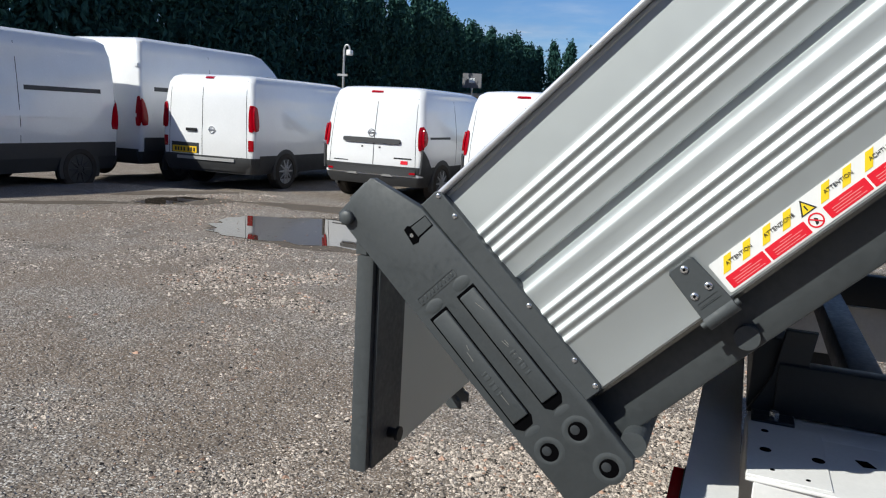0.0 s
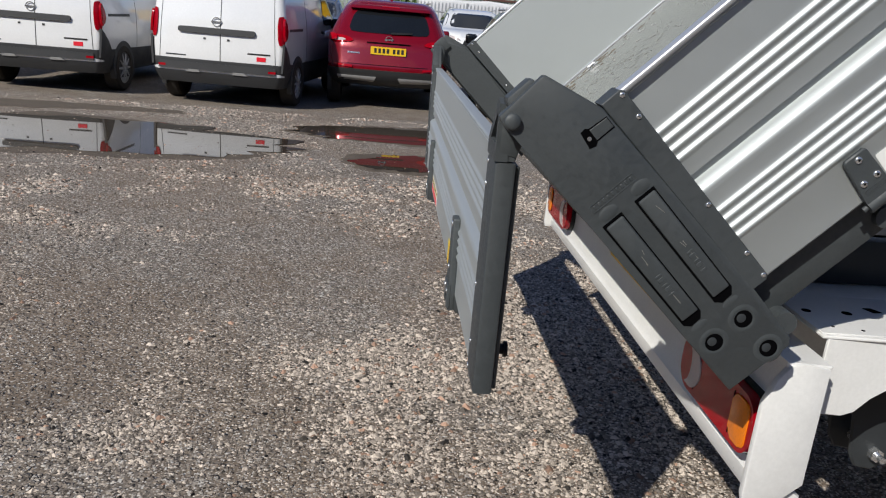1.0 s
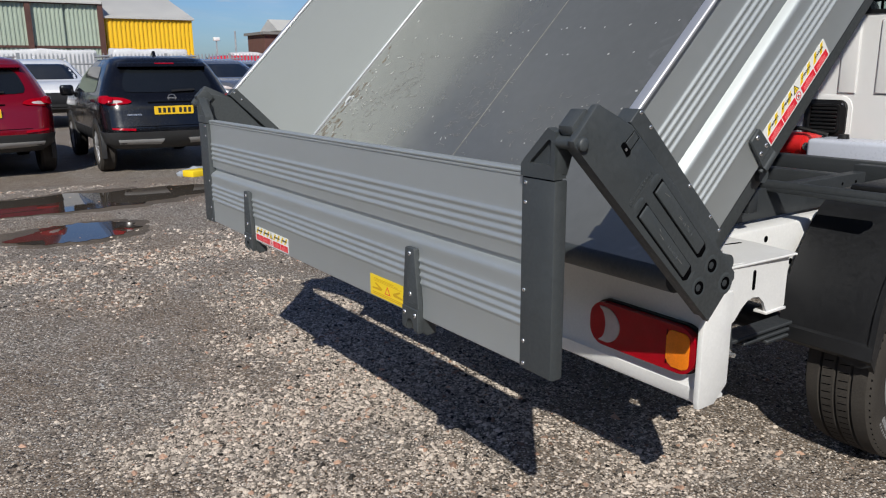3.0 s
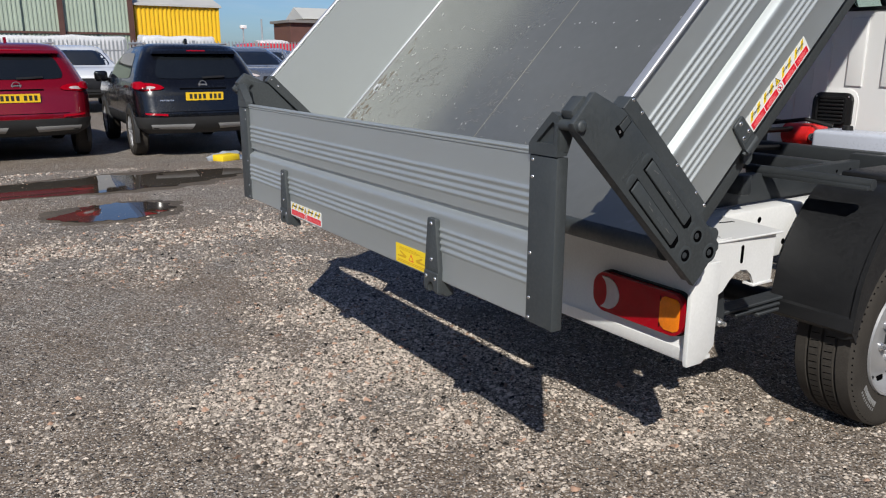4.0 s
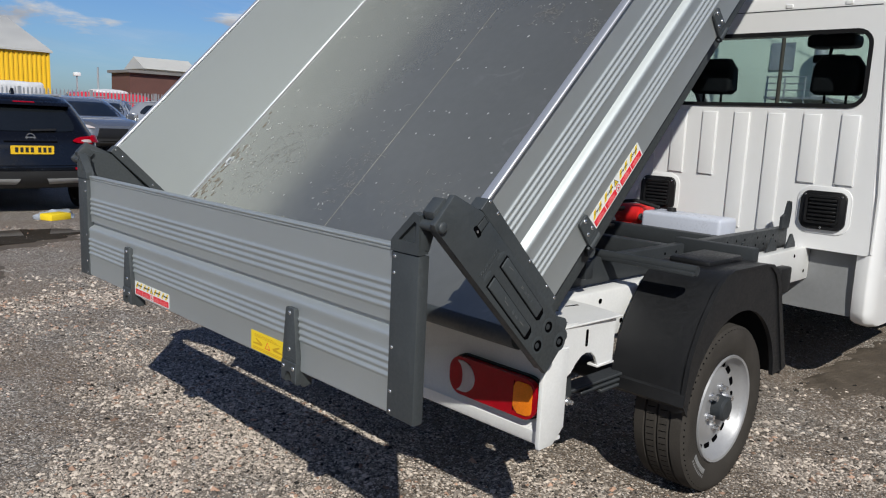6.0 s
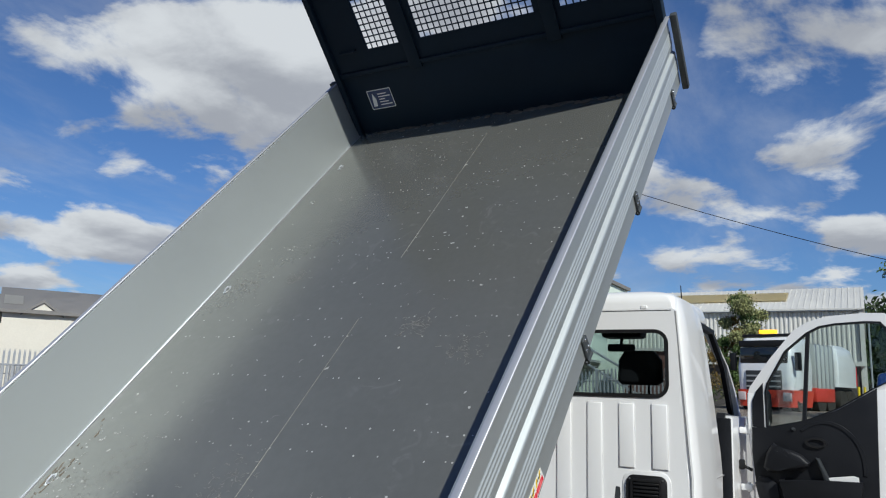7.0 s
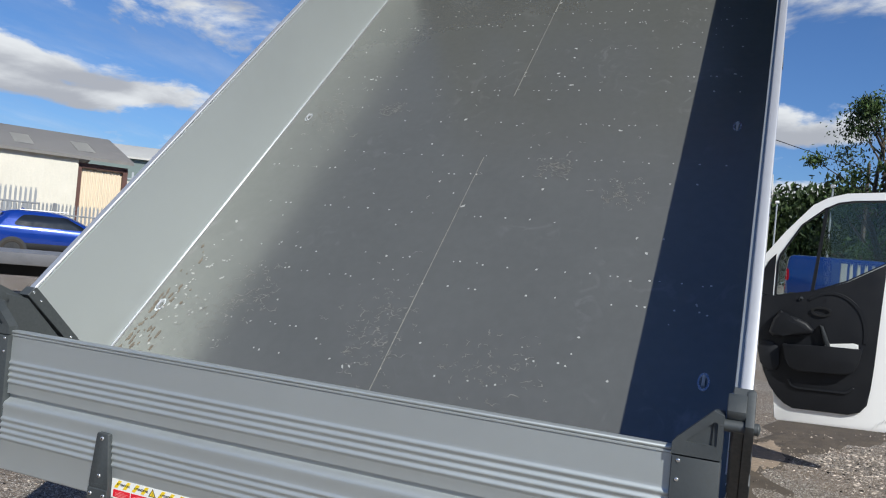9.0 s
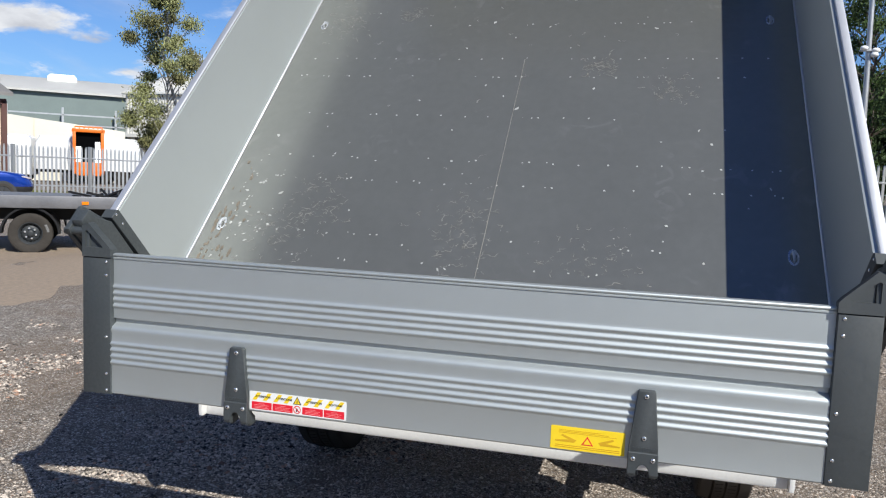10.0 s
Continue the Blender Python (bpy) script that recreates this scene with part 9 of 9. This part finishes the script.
# lorries in the far yard: white bodies and an orange refuse lift
def lorry(label, m, col, cab_col, l=6.0, orange=False):
    th = thing("lorry", label, "lorry", "lorries in the far yard")
    part("tank_body", stack(bmesh.new(), [(0.9, 0, l, 1.15, 0.3, 0.3), (1.6, -0.05, l, 1.25, 0.3, 0.3), (2.6, 0.1, l, 1.2, 0.3, 0.3), (3.1, 0.4, l - 0.2, 0.9, 0.3, 0.3)]), col, th, xf=m)
    part("cab", stack(bmesh.new(), [(0.5, l + 0.2, l + 2.2, 1.15, 0.1, 0.25), (1.7, l + 0.2, l + 2.25, 1.2, 0.1, 0.3), (2.9, l + 0.25, l + 2.0, 1.1, 0.1, 0.3), (3.1, l + 0.5, l + 1.7, 0.9, 0.1, 0.3)]), cab_col, th, xf=m)
    part("frame", box(bmesh.new(), 0.1, l + 2, -0.45, 0.45, 0.7, 0.95), M_BLACK, th, xf=m)
    for x in (1.2, 2.4, l + 1.0):
        for s in (-1, 1):
            part("wheel", lathe(bmesh.new(), [(0.2, -0.14), (0.48, -0.15), (0.5, -0.1), (0.5, 0.1), (0.48, 0.15), (0.2, 0.14)], 24), M_TYRE, th, xf=m @ Matrix.Translation((x, s * 1.0, 0.5)))
    if orange:
        bm = bmesh.new()
        for s in (-1, 1):
            box(bm, -0.7, -0.4, s * 0.84 - 0.10, s * 0.84 + 0.10, 0.6, 3.25, 0.03)
        box(bm, -0.7, -0.3, -0.98, 0.98, 3.02, 3.22, 0.03)
        box(bm, -0.6, -0.35, -0.80, 0.80, 3.30, 3.38, 0.02)
        for k in range(7):
            box(bm, -0.62, -0.40, -0.86 + 0.27 * k, -0.80 + 0.27 * k, 3.2, 3.36)
        box(bm, -0.8, -0.4, -0.75, 0.75, 0.5, 1.3, 0.05)
        part("bin_lift", bm, M_ORANGE, th, "orange bin lift", m)
        part("hopper", box(bmesh.new(), -0.38, 0.0, -0.76, 0.76, 1.3, 3.04), M_HOLE, th, "dark hopper", m)
        part("hopper_guard", prism(bmesh.new(), [(-0.74, 1.3), (-0.40, 1.3), (-0.40, 2.5)], "y", -0.74, -0.40), M_GALV, th, "grey steel guard", m)
        part("hopper_guard", prism(bmesh.new(), [(-0.74, 1.3), (-0.40, 1.3), (-0.40, 2.2)], "y", 0.44, 0.74), M_GALV, th, "grey steel guard", m)
    return th


def on_yard(x, y, deg):
    return Matrix.Translation((x, y, rise(x, y))) @ Matrix.Rotation(radians(deg), 4, "Z")


lorry("white refuse lorry with an orange bin lift", on_yard(41.2, 35.1, 40) @ Matrix.Diagonal((1, 1, 1.12, 1)), P_VAN, P_VAN, 6.0, True)
lorry("white tank lorry in the far yard", on_yard(37.5, 39.0, 130), P_VAN, P_VAN, 6.5)
lorry("white tank lorry beside a cream shed", on_yard(44.0, 33.0, 120), P_VAN, P_VAN, 6.5)

# blue and grey cars by the fence
suv("bright blue sport utility car parked by the fence", 14.7, 20.9, -129.0, P_BLUE, 0.0, False, M_GREYPL, "cars along the far fence")
suv("silver car parked by the far fence", 10.4, 24.2, -129.0, P_SILVER, 0.0, False, None, "cars along the far fence")
suv("silver sport utility car on the grass verge", 11.6, 28.8, -138.0, P_SILVER, 0.0, False, None, "cars along the far fence")
suv("silver car facing the yard before the fence", 9.4, 25.6, 158.0, P_SILVER, 0.0, False, None, "cars along the far fence")
suv("dark car facing the yard before the fence", 12.0, 31.5, 158.0, P_GREY, 0.0, False, None, "cars along the far fence")

# flatbed lorry beside the yard's edge
M_DECK = mat("grey_deck_paint", (0.17, 0.17, 0.18), 0.5, 0.3, var=0.2, scale=4)
fb = thing("flatbed_lorry", "flatbed recovery lorry with a grey deck and straps", "lorry")
FBM = Matrix.Translation((9.68, 8.55, -0.10)) @ Matrix.Rotation(radians(128), 4, "Z")
part("deck", prism(bmesh.new(), [(-3.2, 0.73), (4.5, 0.71), (4.5, 0.89), (-3.2, 0.91)], "y", -1.05, 1.05, 0.01, 1), M_DECK, fb, "grey steel deck", FBM)
part("side_rail", box(bmesh.new(), -3.2, 4.5, 1.02, 1.10, 0.72, 0.92, 0.01), M_DECK, fb, xf=FBM)
part("frame", box(bmesh.new(), -3.0, 4.2, -0.45, 0.45, 0.50, 0.72), M_BLACK, fb, "dark chassis frame", FBM)
for x in (-1.9, 1.2):
    for s in (-1, 1):
        wheel_parts(fb, FBM @ Matrix.Translation((x, s * 0.90, 0.31)), 0.325, 0.22, 0.175, s, M_FRAME)
        arch = [(x + 0.43 * math.cos(radians(t)), 0.31 + 0.43 * math.sin(radians(t))) for t in range(0, 181, 15)]
        arch += [(x + 0.40 * math.cos(radians(t)), 0.31 + 0.40 * math.sin(radians(t))) for t in range(180, -1, -15)]
        part("mudguard", prism(bmesh.new(), arch, "y", s * 0.75, s * 1.06), M_BLACK, fb, "", FBM)
for k in range(14):
    a = (rnd.uniform(-0.9, 0.5), rnd.uniform(0.5, 1.0), 0.91)
    bm = tube(bmesh.new(), a, (a[0] + rnd.uniform(-0.4, 0.4), a[1] + rnd.uniform(-0.2, 0.2), 0.91 + rnd.uniform(0.0, 0.14)), 0.02, seg=6)
    part("strap", bm, M_BLACK, fb, "loose black strap", FBM)
part("side_marker", box(bmesh.new(), 0.35, 0.45, 1.10, 1.115, 0.79, 0.84), M_AMBER, fb, "", FBM)
part("side_marker", box(bmesh.new(), -0.5, -0.4, 1.10, 1.115, 0.79, 0.84), mat("blue_marker", (0.02, 0.2, 0.7), 0.3), fb, "", FBM)

# birch between the sheds
tree("birch", "slender birch with thin yellow-green leaves", (26.0, 18.7, 0.0), 9.2, 1.75, (L_BIRCH, L_OLIVE, L_BIRCH), 12, M_BIRCH, 40000, 0.05, 0.12, "", 0.55)

# -- beyond the cab: clad warehouse, lorry with beacons, trees, blue van --
wh = thing("clad_warehouse", "large silver-grey clad warehouse with a dark loading bay", "building")
WX = 58.0
ZW = 1.0
part("wall", box(bmesh.new(), WX + 0.2, WX + 40, -1.95, 45.0, ZW - 0.2, 7.85), M_CLAD, wh)
part("front_sheet", corrugated(bmesh.new(), (WX, 45.0), (WX, -1.95), ZW + 3.0, 7.85, 0.30, 0.07), M_CLAD, wh, "profiled silver cladding", smooth=0)
part("roof", prism(bmesh.new(), [(WX - 0.4, 7.85), (WX + 6.0, 10.1), (WX + 40, 10.1), (WX + 40, 7.75), (WX - 0.4, 7.75)], "y", -2.05, 45.2), M_CLAD, wh, "pale sheet roof")
bm = bmesh.new()
for k in range(116):
    y = -1.9 + 0.4 * k
    prism(bm, [(WX - 0.4, 7.85), (WX + 6.0, 10.1), (WX + 6.0, 10.13), (WX - 0.4, 7.88)], "y", y, y + 0.07)
part("roof_sheet_rib", bm, M_CLAD, wh)
bm = bmesh.new()
vs = [bm.verts.new((WX + t * 6.4 - 0.4, y, 7.85 + t * 2.25 + 0.10)) for t, y in ((0.35, 3.0), (0.75, 3.0), (0.75, 40), (0.35, 40))]
bm.faces.new(vs)
bmesh.ops.solidify(bm, geom=bm.faces[:], thickness=0.02)
part("rooflight_strip", bm, M_ROOFY, wh, "yellowed rooflight strip")
part("gutter", box(bmesh.new(), WX - 0.35, WX - 0.05, -2.05, 45.2, 7.70, 7.87), M_GALV, wh)
part("loading_bay", box(bmesh.new(), WX - 0.05, WX + 0.3, -1.6, 44.0, ZW, ZW + 3.0), mat("dark_bay", (0.085, 0.075, 0.072), 0.8, var=0.3), wh, "dark loading bay")
part("canopy", box(bmesh.new(), WX - 0.6, WX + 0.1, -1.9, 45, ZW + 2.9, ZW + 3.2), M_CLAD, wh)
for y in (-1.8, 5.5, 11.0, 16.5):
    part("column", box(bmesh.new(), WX - 0.25, WX - 0.1, y - 0.12, y + 0.12, ZW - 0.2, 7.7), M_CLAD, wh)
part("bay_sign", box(bmesh.new(), WX - 0.62, WX - 0.55, -1.34, -0.58, ZW + 1.55, ZW + 2.8), M_REDST, wh, "red bay sign with pale lines")
for k in range(3):
    part("sign_line", box(bmesh.new(), WX - 0.64, WX - 0.62, -1.15, -0.77, ZW + 1.8 + 0.30 * k, ZW + 1.9 + 0.30 * k), M_WST, wh)
for y in (-1.75, -1.40):
    bo = thing("bollard", "short yellow steel bollard", "bollard", "bollards at the bay")
    part("post", tube(bmesh.new(), (WX - 1.6, y, ZW - 0.1), (WX - 1.6, y, ZW + 1.5), 0.08, seg=10), M_YELLOW, bo)

office = thing("pale_office", "plain pale green rendered building with a steel stair", "building")
M_RENDER = mat("pale_green_render", (0.56, 0.63, 0.55), 0.7, var=0.06, scale=0.5)
part("wall", box(bmesh.new(), 52.0, 57.5, 14.2, 34.0, 0.5, 9.5, 0.03), M_RENDER, office)
part("roof", box(bmesh.new(), 51.8, 57.7, 14.0, 34.2, 9.5, 9.75), M_ROOF, office, "dark flat roof")
part("hatch", box(bmesh.new(), 51.9, 52.05, 18.6, 20.2, 5.8, 7.6), M_GALV, office, "grey louvred hatch")
part("flue", tube(bmesh.new(), (51.3, 16.7, 0.6), (51.3, 16.7, 7.2), 0.42, seg=14), M_GALV, office, "tall steel flue")
part("landing", box(bmesh.new(), 47.0, 51.9, 14.6, 18.3, 3.65, 3.8), M_GALV, office, "steel landing")
for y in (14.7, 15.9, 17.1, 18.2):
    part("stair_post", tube(bmesh.new(), (47.1, y, 0.9), (47.1, y, 5.0), 0.06, seg=6), M_GALV, office)
for z in (4.2, 4.6, 5.0):
    part("stair_rail", tube(bmesh.new(), (47.1, 14.6, z), (47.1, 18.3, z), 0.04, seg=6), M_GALV, office)
for dz in (0.0, 1.1):
    part("stair_string", tube(bmesh.new(), (47.0, 14.6, 3.7 + dz), (47.0, 9.8, 1.0 + dz), 0.08, seg=6), M_GALV, office)
for k in range(12):
    t = k / 12
    part("stair_tread", box(bmesh.new(), 46.9, 47.9, 14.6 - 4.8 * t - 0.3, 14.6 - 4.8 * t, 3.66 - 2.7 * t, 3.70 - 2.7 * t), M_GALV, office)
annex = thing("brick_office", "low red-brown brick office with white-framed windows", "building")
part("wall", box(bmesh.new(), 50.0, 51.6, 9.2, 12.4, 0.6, 4.4), M_BRICK, annex)
part("roof", box(bmesh.new(), 49.8, 51.7, 9.0, 12.6, 4.4, 4.6), M_ROOFL, annex, "pale flat roof")
wf = part("window", box(bmesh.new(), 49.92, 50.0, 10.3, 11.7, 2.5, 3.7, 0.01), M_WST, annex, "white window frame")
for k in range(2):
    part("pane", box(bmesh.new(), 49.90, 49.93, 10.38 + 0.65 * k, 10.97 + 0.65 * k, 2.6, 3.6), M_DARKGLASS, wf)
palisade((30.5, 5.2), (30.5, 13.0), "grey palisade fence beside the lorry park", 0.16, 1.0)

trk = thing("beacon_lorry", "white and red heavy lorry with amber beacons", "lorry")
TK = Matrix.Translation((42.0, 2.2, 0.86)) @ Matrix.Rotation(radians(163), 4, "Z") @ Matrix.Scale(1.2, 4)  # faces the camera
part("cab", stack(bmesh.new(), [(0.9, -1.0, 1.2, 1.15, 0.15, 0.25), (1.9, -1.0, 1.25, 1.2, 0.15, 0.3), (2.85, -1.0, 1.05, 1.12, 0.15, 0.3), (3.15, -0.9, 0.85, 1.05, 0.15, 0.3)]), P_VAN, trk, "white cab", TK)
part("bumper", stack(bmesh.new(), [(0.25, -0.9, 1.2, 1.15, 0.1, 0.25), (0.95, -1.0, 1.27, 1.22, 0.1, 0.25)]), mat("red_bumper", (0.62, 0.06, 0.03), 0.35), trk, "red bumper", TK)
part("windscreen", box(bmesh.new(), 1.0, 1.24, -1.0, 1.0, 2.05, 2.72, 0.04), M_DARKGLASS, trk, "dark windscreen", TK)
part("grille", box(bmesh.new(), 1.15, 1.29, -0.75, 0.75, 0.95, 1.75, 0.03), M_GREYPL, trk, "dark grille", TK)
for k in range(3):
    part("grille_bar", box(bmesh.new(), 1.28, 1.31, -0.72, 0.72, 1.05 + 0.22 * k, 1.12 + 0.22 * k), M_SILVERPL, trk, "", TK)
for s in (-1, 1):
    part("headlamp", box(bmesh.new(), 1.15, 1.30, s * 0.95 - 0.16, s * 0.95 + 0.16, 0.5, 0.85, 0.03), M_CLEAR, trk, "", TK)
    part("mirror", box(bmesh.new(), 0.95, 1.15, s * 1.38 - 0.12, s * 1.38 + 0.12, 1.75, 2.5, 0.04), M_BLACK, trk, "", TK)
    for x in (0.3, -1.9, -3.0, -4.6, -5.7):
        part("wheel", lathe(bmesh.new(), [(0.2, -0.15), (0.5, -0.16), (0.52, -0.1), (0.52, 0.1), (0.5, 0.16), (0.2, 0.15)], 24), M_TYRE, trk, xf=TK @ Matrix.Translation((x, s * 1.02, 0.52)))
part("roof_bar", box(bmesh.new(), 0.5, 0.75, -1.1, 1.1, 3.2, 3.32, 0.02), M_BLACK, trk, "", TK)
M_BEACON = mat("lit_beacon", (0.95, 0.45, 0.02), 0.3)
M_BEACON.node_tree.nodes["Principled BSDF"].inputs["Emission Color"].default_value = (1.0, 0.45, 0.02, 1)
M_BEACON.node_tree.nodes["Principled BSDF"].inputs["Emission Strength"].default_value = 2.0
for y in (-0.75, -0.5, 0.5, 0.75):
    part("work_lamp", box(bmesh.new(), 1.0, 1.18, y - 0.11, y + 0.11, 2.82, 2.96, 0.02), M_BEACON, trk, "lit amber lamp", TK)
part("beacon_bar", box(bmesh.new(), 0.45, 0.75, -0.35, 0.35, 3.34, 3.50, 0.03), M_BEACON, trk, "lit amber beacon bar", TK)
part("visor", box(bmesh.new(), 1.0, 1.22, -1.05, 1.05, 2.76, 3.02, 0.03), M_BLACK, trk, "", TK)
part("load_body", box(bmesh.new(), -3.4, -1.3, -1.2, 1.2, 0.9, 3.0, 0.1), mat("grey_panel_paint", (0.45, 0.47, 0.46), 0.5), trk, "grey panelled body", TK)
for k in range(5):
    part("body_post", box(bmesh.new(), -3.35 + 0.48 * k, -3.27 + 0.48 * k, -1.23, 1.23, 1.1, 3.02, 0.01), M_GALV, trk, "", TK)
part("chassis", box(bmesh.new(), -6.6, -1.2, -0.9, 0.9, 0.55, 1.15, 0.05), M_BLACK, trk, "dark chassis", TK)
part("tail_body", stack(bmesh.new(), [(1.2, -6.6, -4.0, 1.15, 0.2, 0.2), (2.2, -6.5, -3.9, 1.2, 0.2, 0.2), (2.9, -6.0, -3.9, 1.15, 0.2, 0.2), (3.1, -5.4, -4.0, 1.0, 0.2, 0.2)]), P_VAN, trk, "white rounded rear body", TK)
part("red_side", box(bmesh.new(), -3.4, -1.2, -1.22, 1.22, 0.5, 1.1, 0.05), mat("red_side_paint", (0.55, 0.05, 0.03), 0.4), trk, "", TK)

tree("ash_tree", "rounded green tree beside a clad warehouse", (49.0, 4.7, 0.9), 7.0, 1.7, (L_GREEN, L_BIRCH, L_BIRCH, L_AUTUMN), 31, M_BARK, 26000, 0.085, 0.12)
tree("maple_tree", "young tree turning yellow", (46.0, 6.6, 0.9), 4.6, 1.5, (L_AUTUMN, L_GREEN), 35, M_BARK, 5000, 0.06, 0.1)
tree("oak_tree", "large dark green tree at the yard's edge", (33.0, -5.6, 0.8), 8.6, 2.6, (L_DARK, L_GREEN), 41, M_BARK, 16000, 0.075, 0.06)
tree("oak_tree", "broad dark tree beyond the yard's edge", (30.0, -8.6, 0.8), 8.2, 2.8, (L_DARK, L_GREEN), 43, M_BARK, 16000, 0.075, 0.06)
# woodland far off: one mass nobody could count
r0 = random.Random(17)
lumps = []
for k in range(70):
    y = 6.0 - k * 0.62
    x = 92 + r0.uniform(-6, 8)
    h = 9.8 + 2.2 * noise.noise((k * 0.35, 1.7, 0)) + (0.05 * k)
    for j in range(3):
        z = 1.0 + h * (0.25 + 0.32 * j)
        lumps.append(((x + r0.uniform(-1, 1), y + r0.uniform(-1, 1), z), (2.2, 2.0, h * 0.2), 150))
me = leaf_mesh("woodland", lumps, 0.42, 18, L_DARK)
tagged(new("woodland", me), "distant band of dark green woodland", "trees", kind="stuff")

vehicle("blue_van", "dark blue van parked beyond the open door", "van", MID_VAN, P_DBLUE, facing(29.0, -2.25, 176.0, rise(29, -2)), (0.98, 4.08), 0.335, 0.58, mid_van_spec, 0.04, None, "vehicles beyond the fence")
palisade((17.5, -3.0), (19.6, -7.5), "short run of pale palisade fence by the road", 0.17, 0.95)
# poles and overhead lines
ol = thing("overhead_line", "thin overhead line across the sky", "cable")
bm = bmesh.new()
pa, pb = Vector((46, 17.0, 17.2)), Vector((46, -6.6, 8.15))
prev = None
for k in range(25):
    t = k / 24
    q = pa.lerp(pb, t) - Vector((0, 0, 1.0)) * 4 * t * (1 - t) * 0.43
    if prev:
        tube(bm, prev, q, 0.022, seg=5, caps=False)
    prev = q
part("line", bm, M_BLACK, ol)
part("branch_line", tube(bmesh.new(), pb, (46, 2.5, 5.0), 0.014, seg=5), M_BLACK, ol)
for q in (pa, pb):
    part("mast", tube(bmesh.new(), (q.x, q.y, rise(q.x, q.y) - 0.2), q + Vector((0, 0, 0.4)), 0.13, 0.09, 10), M_BARK, ol, "wooden line mast")
for x, y, h in ((50.0, -2.2, 5.6), (47, -5.0, 6.4)):
    po = thing("pole", "slim pale pole with a small lamp head", "pole", "poles along the road")
    part("shaft", tube(bmesh.new(), (x, y, rise(x, y) - 0.1), (x, y, rise(x, y) + h), 0.06, 0.045, 8), M_GALV, po)
    part("lamp_head", box(bmesh.new(), x - 0.2, x + 0.2, y - 0.12, y + 0.12, rise(x, y) + h - 0.15, rise(x, y) + h, 0.03), M_WST, po)
po = thing("pole", "tall pale pole with white fittings on both sides", "pole", "poles along the road")
part("shaft", tube(bmesh.new(), (14.0, -4.50, rise(14, -4.5) - 0.1), (14.0, -4.38, 7.0), 0.055, 0.045, 10), M_GALV, po)
for dy, z in ((-0.10, 4.02), (0.10, 4.06), (-0.08, 3.94), (0.02, 2.75)):
    bm = bmesh.new()
    bmesh.ops.create_uvsphere(bm, u_segments=12, v_segments=8, radius=0.06, matrix=Matrix.Translation((13.94, -4.44 + dy, z)) @ Matrix.Diagonal((1, 1.2, 0.8, 1)))
    part("fitting", bm, M_WST, po, "white round fitting", smooth=80)
part("cross_piece", box(bmesh.new(), 13.93, 13.97, -4.62, -4.26, 4.0, 4.03, 0.005), M_GALV, po)

# grass verge by the far cars
r0 = random.Random(9)
bm = bmesh.new()
for _ in range(7000):
    x, y = r0.uniform(9, 26), 0
    y = 24.0 + (x - 9) * 0.05 + r0.uniform(-2.2, 2.5)
    h, a = r0.uniform(0.06, 0.22), r0.uniform(0, 6.28)
    z = rise(x, y)
    vs = [bm.verts.new(p) for p in ((x - 0.03 * math.cos(a), y - 0.03 * math.sin(a), z), (x + 0.03 * math.cos(a), y + 0.03 * math.sin(a), z), (x + r0.uniform(-0.08, 0.08), y + r0.uniform(-0.08, 0.08), z + h))]
    bm.faces.new(vs)
me = bpy.data.meshes.new("grass")
bm.to_mesh(me)
bm.free()
me.materials.append(L_GRASS)
tagged(new("grass", me), "rough dry grass along the fence", "grass", kind="stuff")
